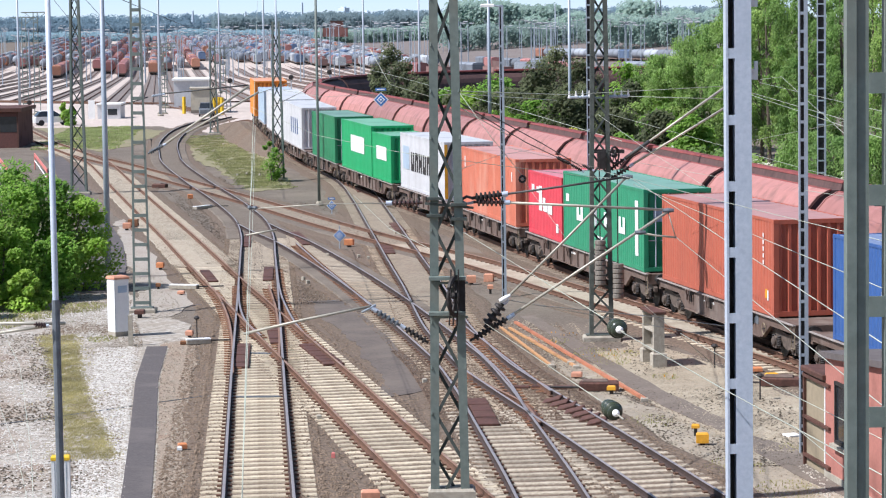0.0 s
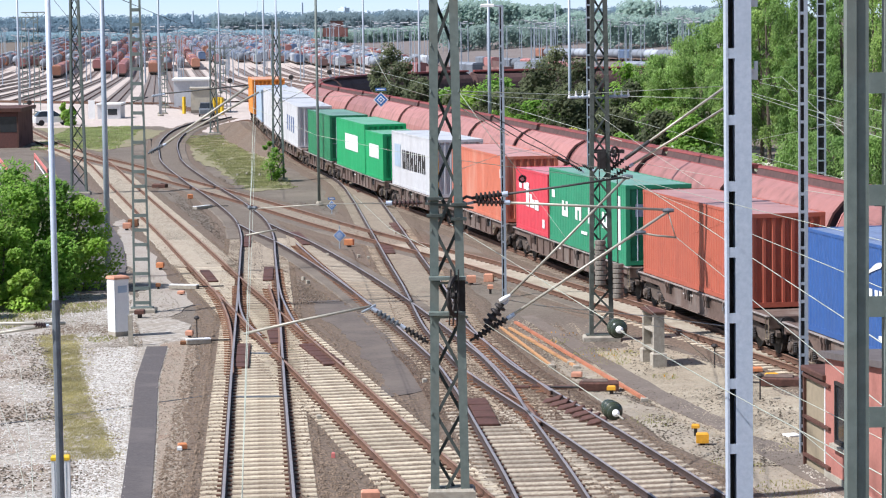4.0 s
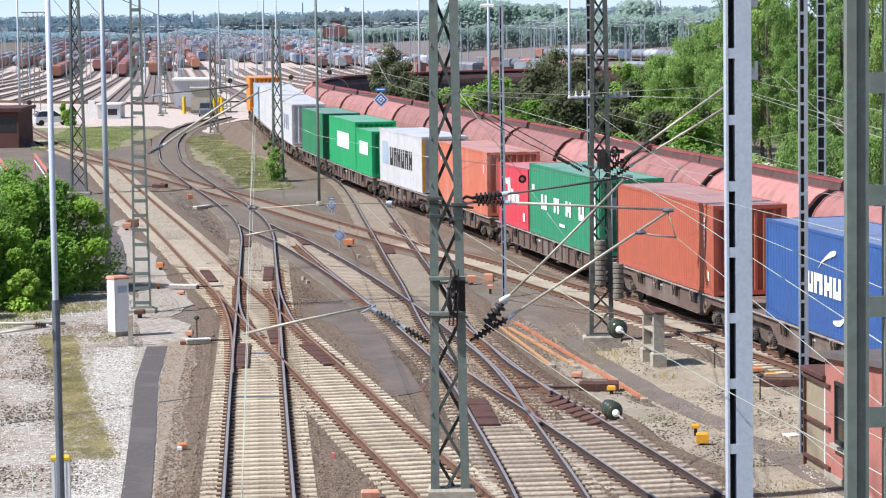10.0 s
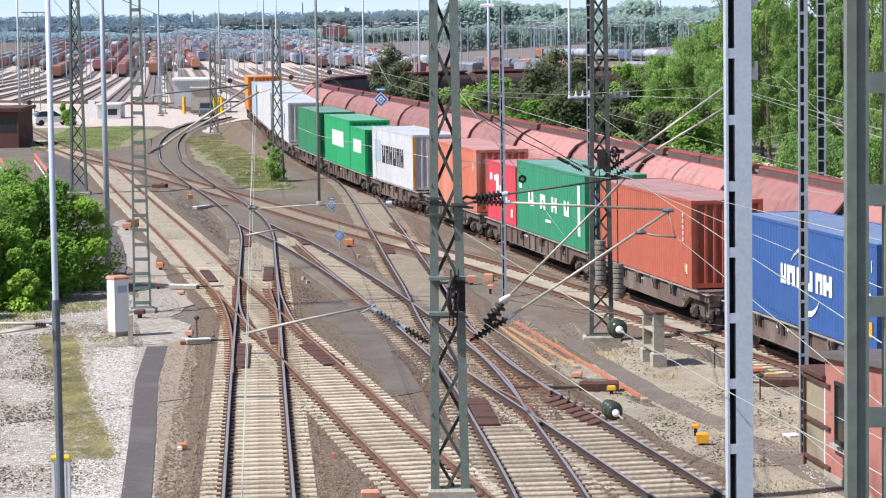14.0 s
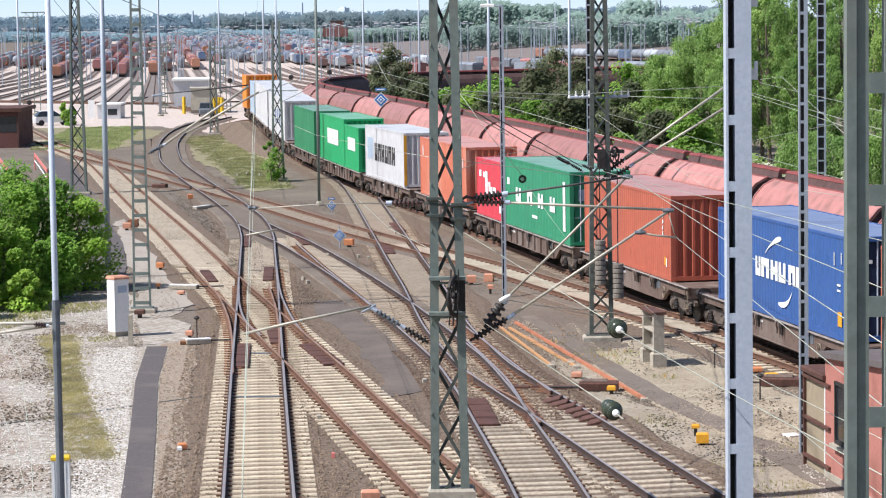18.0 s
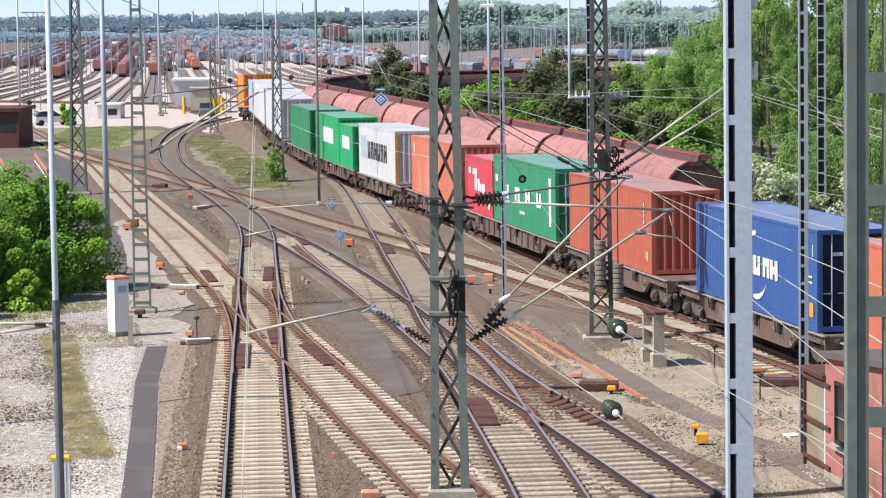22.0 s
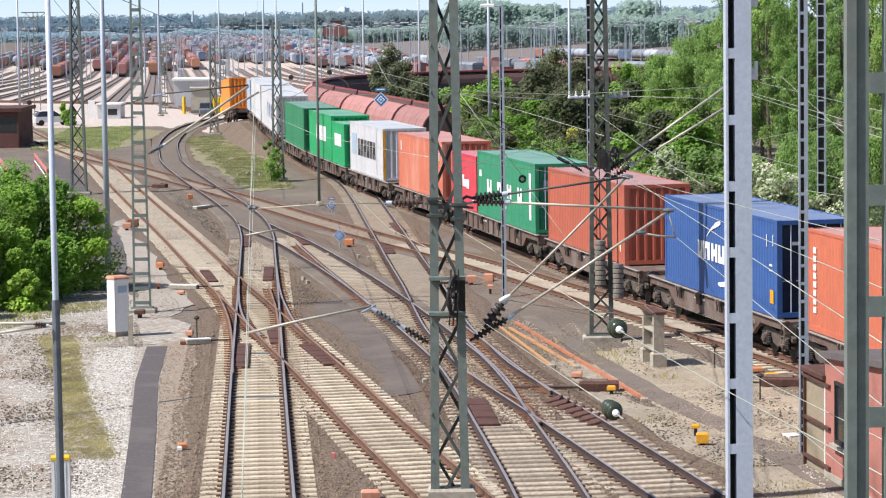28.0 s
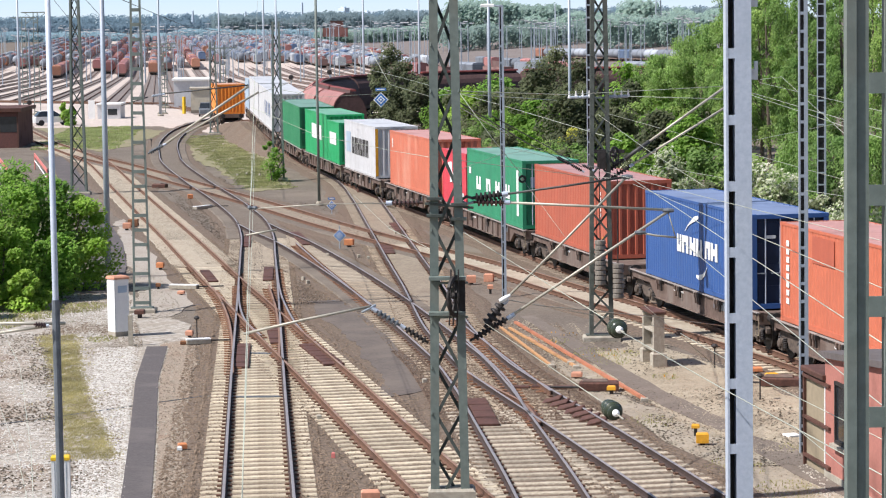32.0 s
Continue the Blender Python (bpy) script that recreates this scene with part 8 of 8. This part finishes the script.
part("frame", Bag().box(-0.05, -1.83, 0.9, -0.002, -1.75, 2.28).box(-0.05, -0.95, 0.9, -0.002, -0.87, 2.28).box(-0.05, -1.75, 0.9, -0.002, -0.95, 0.98).box(-0.05, -1.75, 2.2, -0.002, -0.95, 2.28), M["cast_iron"], w)
part("sill", Bag().box(-0.14, -1.9, 0.82, -0.002, -0.8, 0.9), M["concrete"], w)
an = part("annex", Bag().box(0.02, 0.0, 0, 1.8, 1.65, 2.18), M["tan"], t, "tan-panelled annex")
part("annex_roof", Bag().chamfer(-0.08, -0.06, 2.18, 1.9, 1.75, 2.3, 0.03), M["dark_plate"], an)
for z in (0.22, 1.1, 2.05):
    part("rail", Bag().box(-0.06, -0.45, z, 0.018, 1.68, z + 0.07), M["dark_plate"], an, "brown crossbar")
part("corner_bar", Bag().box(-0.05, 1.6, 0, 0.018, 1.68, 2.15), M["dark_plate"], an)
part("edge_strip", Bag().box(-0.015, -0.03, 0.05, 0.016, 0.03, 2.1), M["white"], an, "pale worn edge strip")
t = thing("brick_hut", pose(9.9, 50.2, 0, 0, 0, 7.75), "second red hut wall with tan edge", "building")
part("wall", Bag().box(0, -3, 0, 2, 0, 2.3), M["brick_red"], t)
part("edge_strip", Bag().box(-0.015, -0.6, 0, -0.002, -0.52, 2.2), M["tan"], t)

# barrier rails by the left building
for a, c in (((-31.66, 188.67), (-27.64, 168.79)), ((-28.82, 187.95), (-24.86, 167.04))):
    t = thing("barrier", Matrix(), "red and white tubular barrier rail", "railing", "barrier rails")
    a, c = Vector((*a, 0)), Vector((*c, 0))
    for q in (a, c):
        part("post", Bag().tube([q, q + Vector((0, 0, 1.1))], 0.05), M["pink_rail"], t)
    part("rail", Bag().bar(a + Vector((0, 0, 1.05)), c + Vector((0, 0, 1.05)), 0.07, 0.22), M["pink_rail"], t)
    part("rail", Bag().bar(a + Vector((0, 0, 0.6)), c + Vector((0, 0, 0.6)), 0.05, 0.08), M["white"], t)

# cables across the ground; the first tube stands for an overhead wire's shadow
for pts in ([(-11.53, 68.07), (-9.71, 69.76), (-8.09, 71.35), (-6.67, 72.71), (-6.11, 72.55)], [(-12.38, 133.86), (-15.09, 135.10), (-16.96, 133.98)], [(-20.26, 185.78), (-16.69, 173.27)], [(-5.08, 96.84), (-3.03, 97.54), (-1.83, 100.42)], [(-10.00, 94.31), (-8.98, 96.41), (-7.81, 97.21)]):
    solo("ground_cable", Bag().tube([(x, y, 0.012) for x, y in pts], 0.014, 6), M["slate_steel"], "thin dark line across the ground, cable and wire shadow", "cable", "ground cables")
for k, s in enumerate((0, 1)):
    a, c = (((-6.03, 72.12), (-4.48, 72.07)), ((-6.56, 81.76), (-5.09, 81.45)))[s]
    solo("cable_duct", Bag().bar((*a, 0.055), (*c, 0.055), 0.14, 0.05), M["slate_steel"], "dark cable duct between two sleepers", "cable duct", "cable ducts")
# dark signal lamps on far posts
for p in ((-46.42, 300.00, 1.37), (-23.74, 300.00, 3.52), (-16.85, 300.00, 3.80), (-12.51, 300.00, 4.31)):
    t = thing("signal_lamp", Matrix.Translation(p), "dark round signal lamp on a slim post", "signal", "signal lamps")
    part("head", Bag().lathe((0, -0.2, 0), (0, 0.2, 0), [(0, 0.24), (0.5, 0.30), (1, 0.22)], 12), M["cast_iron"], t)
    part("post", Bag().tube([(0, 0.1, -Vector(p).z), (0, 0.1, 0)], 0.06), M["grey_steel"], t)
# egg insulator hung on a catenary wire near the post
wire("cross_wire", [(8.46, 61.75, 6.20), (9.88, 60.00, 6.04), (11.6, 58.0, 5.95)], 0.010, "wire")
t = thing("wire_lamp", Matrix.Translation((9.88, 60.00, 6.04)), "dark egg-shaped insulator beside the green mast", "insulator", "wire insulators")
part("body", Bag().lathe((-0.14, 0, 0), (0.14, 0, 0), [(0, 0.05), (0.2, 0.11), (0.8, 0.11), (1, 0.05)], 12), M["cast_iron"], t)

# litter at the foot of the hut
g = random.Random(91)
b = Bag()
for k in range(150):
    f = g.random()
    x, y, s = 8.40 - 0.13 * f + g.gauss(-0.14, 0.12), 60.2 - 5.5 * f, g.uniform(0.012, 0.034)
    b.tube([(x, y, 0.005), (x + s * 0.2, y, 0.012 + s * 0.8)], s, 5, s * 0.5)
solo("rubble", b, M["stone_pale"], "pale rubble and litter at the hut wall", "rubble", kind="stuff")
t = thing("white_plate", pose(8.48, 64.37, 0, 0, 0, 20), "flat white plate lying beside the hut", "plate")
part("sheet", Bag().chamfer(-0.16, -0.2, 0, 0.16, 0.2, 0.05, 0.01), M["white"], t)

# ---------------------------------------------------------------- what moves


def start_of(line, x, y):
    pts, run = line
    k = min(range(len(pts)), key=lambda i: (pts[i] - Vector((x, y, 0))).length)
    return run[k]


G0 = start_of(LG, 19.5, 30)
R0 = start_of(LR, 23.6, 30)


def ride(line, s, run, z):
    """The pose of a car of that length whose near end is at s."""
    a, _ = on_line(line, s + 0.15 * run)
    c, _ = on_line(line, s + 0.85 * run)
    d = (c - a).normalized()
    p = (a + c) / 2 - d * (run / 2)
    return pose(p.x, p.y, p.z + z, 0, -math.degrees(math.asin(d.z)), math.degrees(math.atan2(d.y, d.x)))


def motions():
    for t, s, z in CARGO:
        run = max(c.x for o in t.children for c in (o.matrix_basis @ Vector(q) for q in o.bound_box)) if t.children else 12.2
        walk(t, [(k * 2.0, ride(LG, G0 + s + 0.617 * 2.0 * k, run, z)) for k in range(17)])
    loose = [(0, 0.0), (4.5, 2.8), (9, 5.6), (14, 9.1), (18, 12.6), (22, 17.2), (25, 21.8), (28.5, 29.1), (30, 32.4), (31, 35.4), (32, 38.8)]
    for t, s, run, z in ((loose_wagon, 190.9, 8.6, 0.20), (loose_box, 192.2, 6.06, FLOOR)):
        walk(t, [(a, ride(LG, G0 + s + d, run, z)) for a, d in loose])
    ts = [k * 0.5 for k in range(65)]
    rear = np.interp(ts, [r[0] for r in REAR_R], [r[1] for r in REAR_R])
    for t, k in HOPPERS:
        walk(t, [(a, ride(LR, R0 + float(s) + PITCH_R * k, 13.4, 0.20)) for a, s in zip(ts, rear)])


motions()
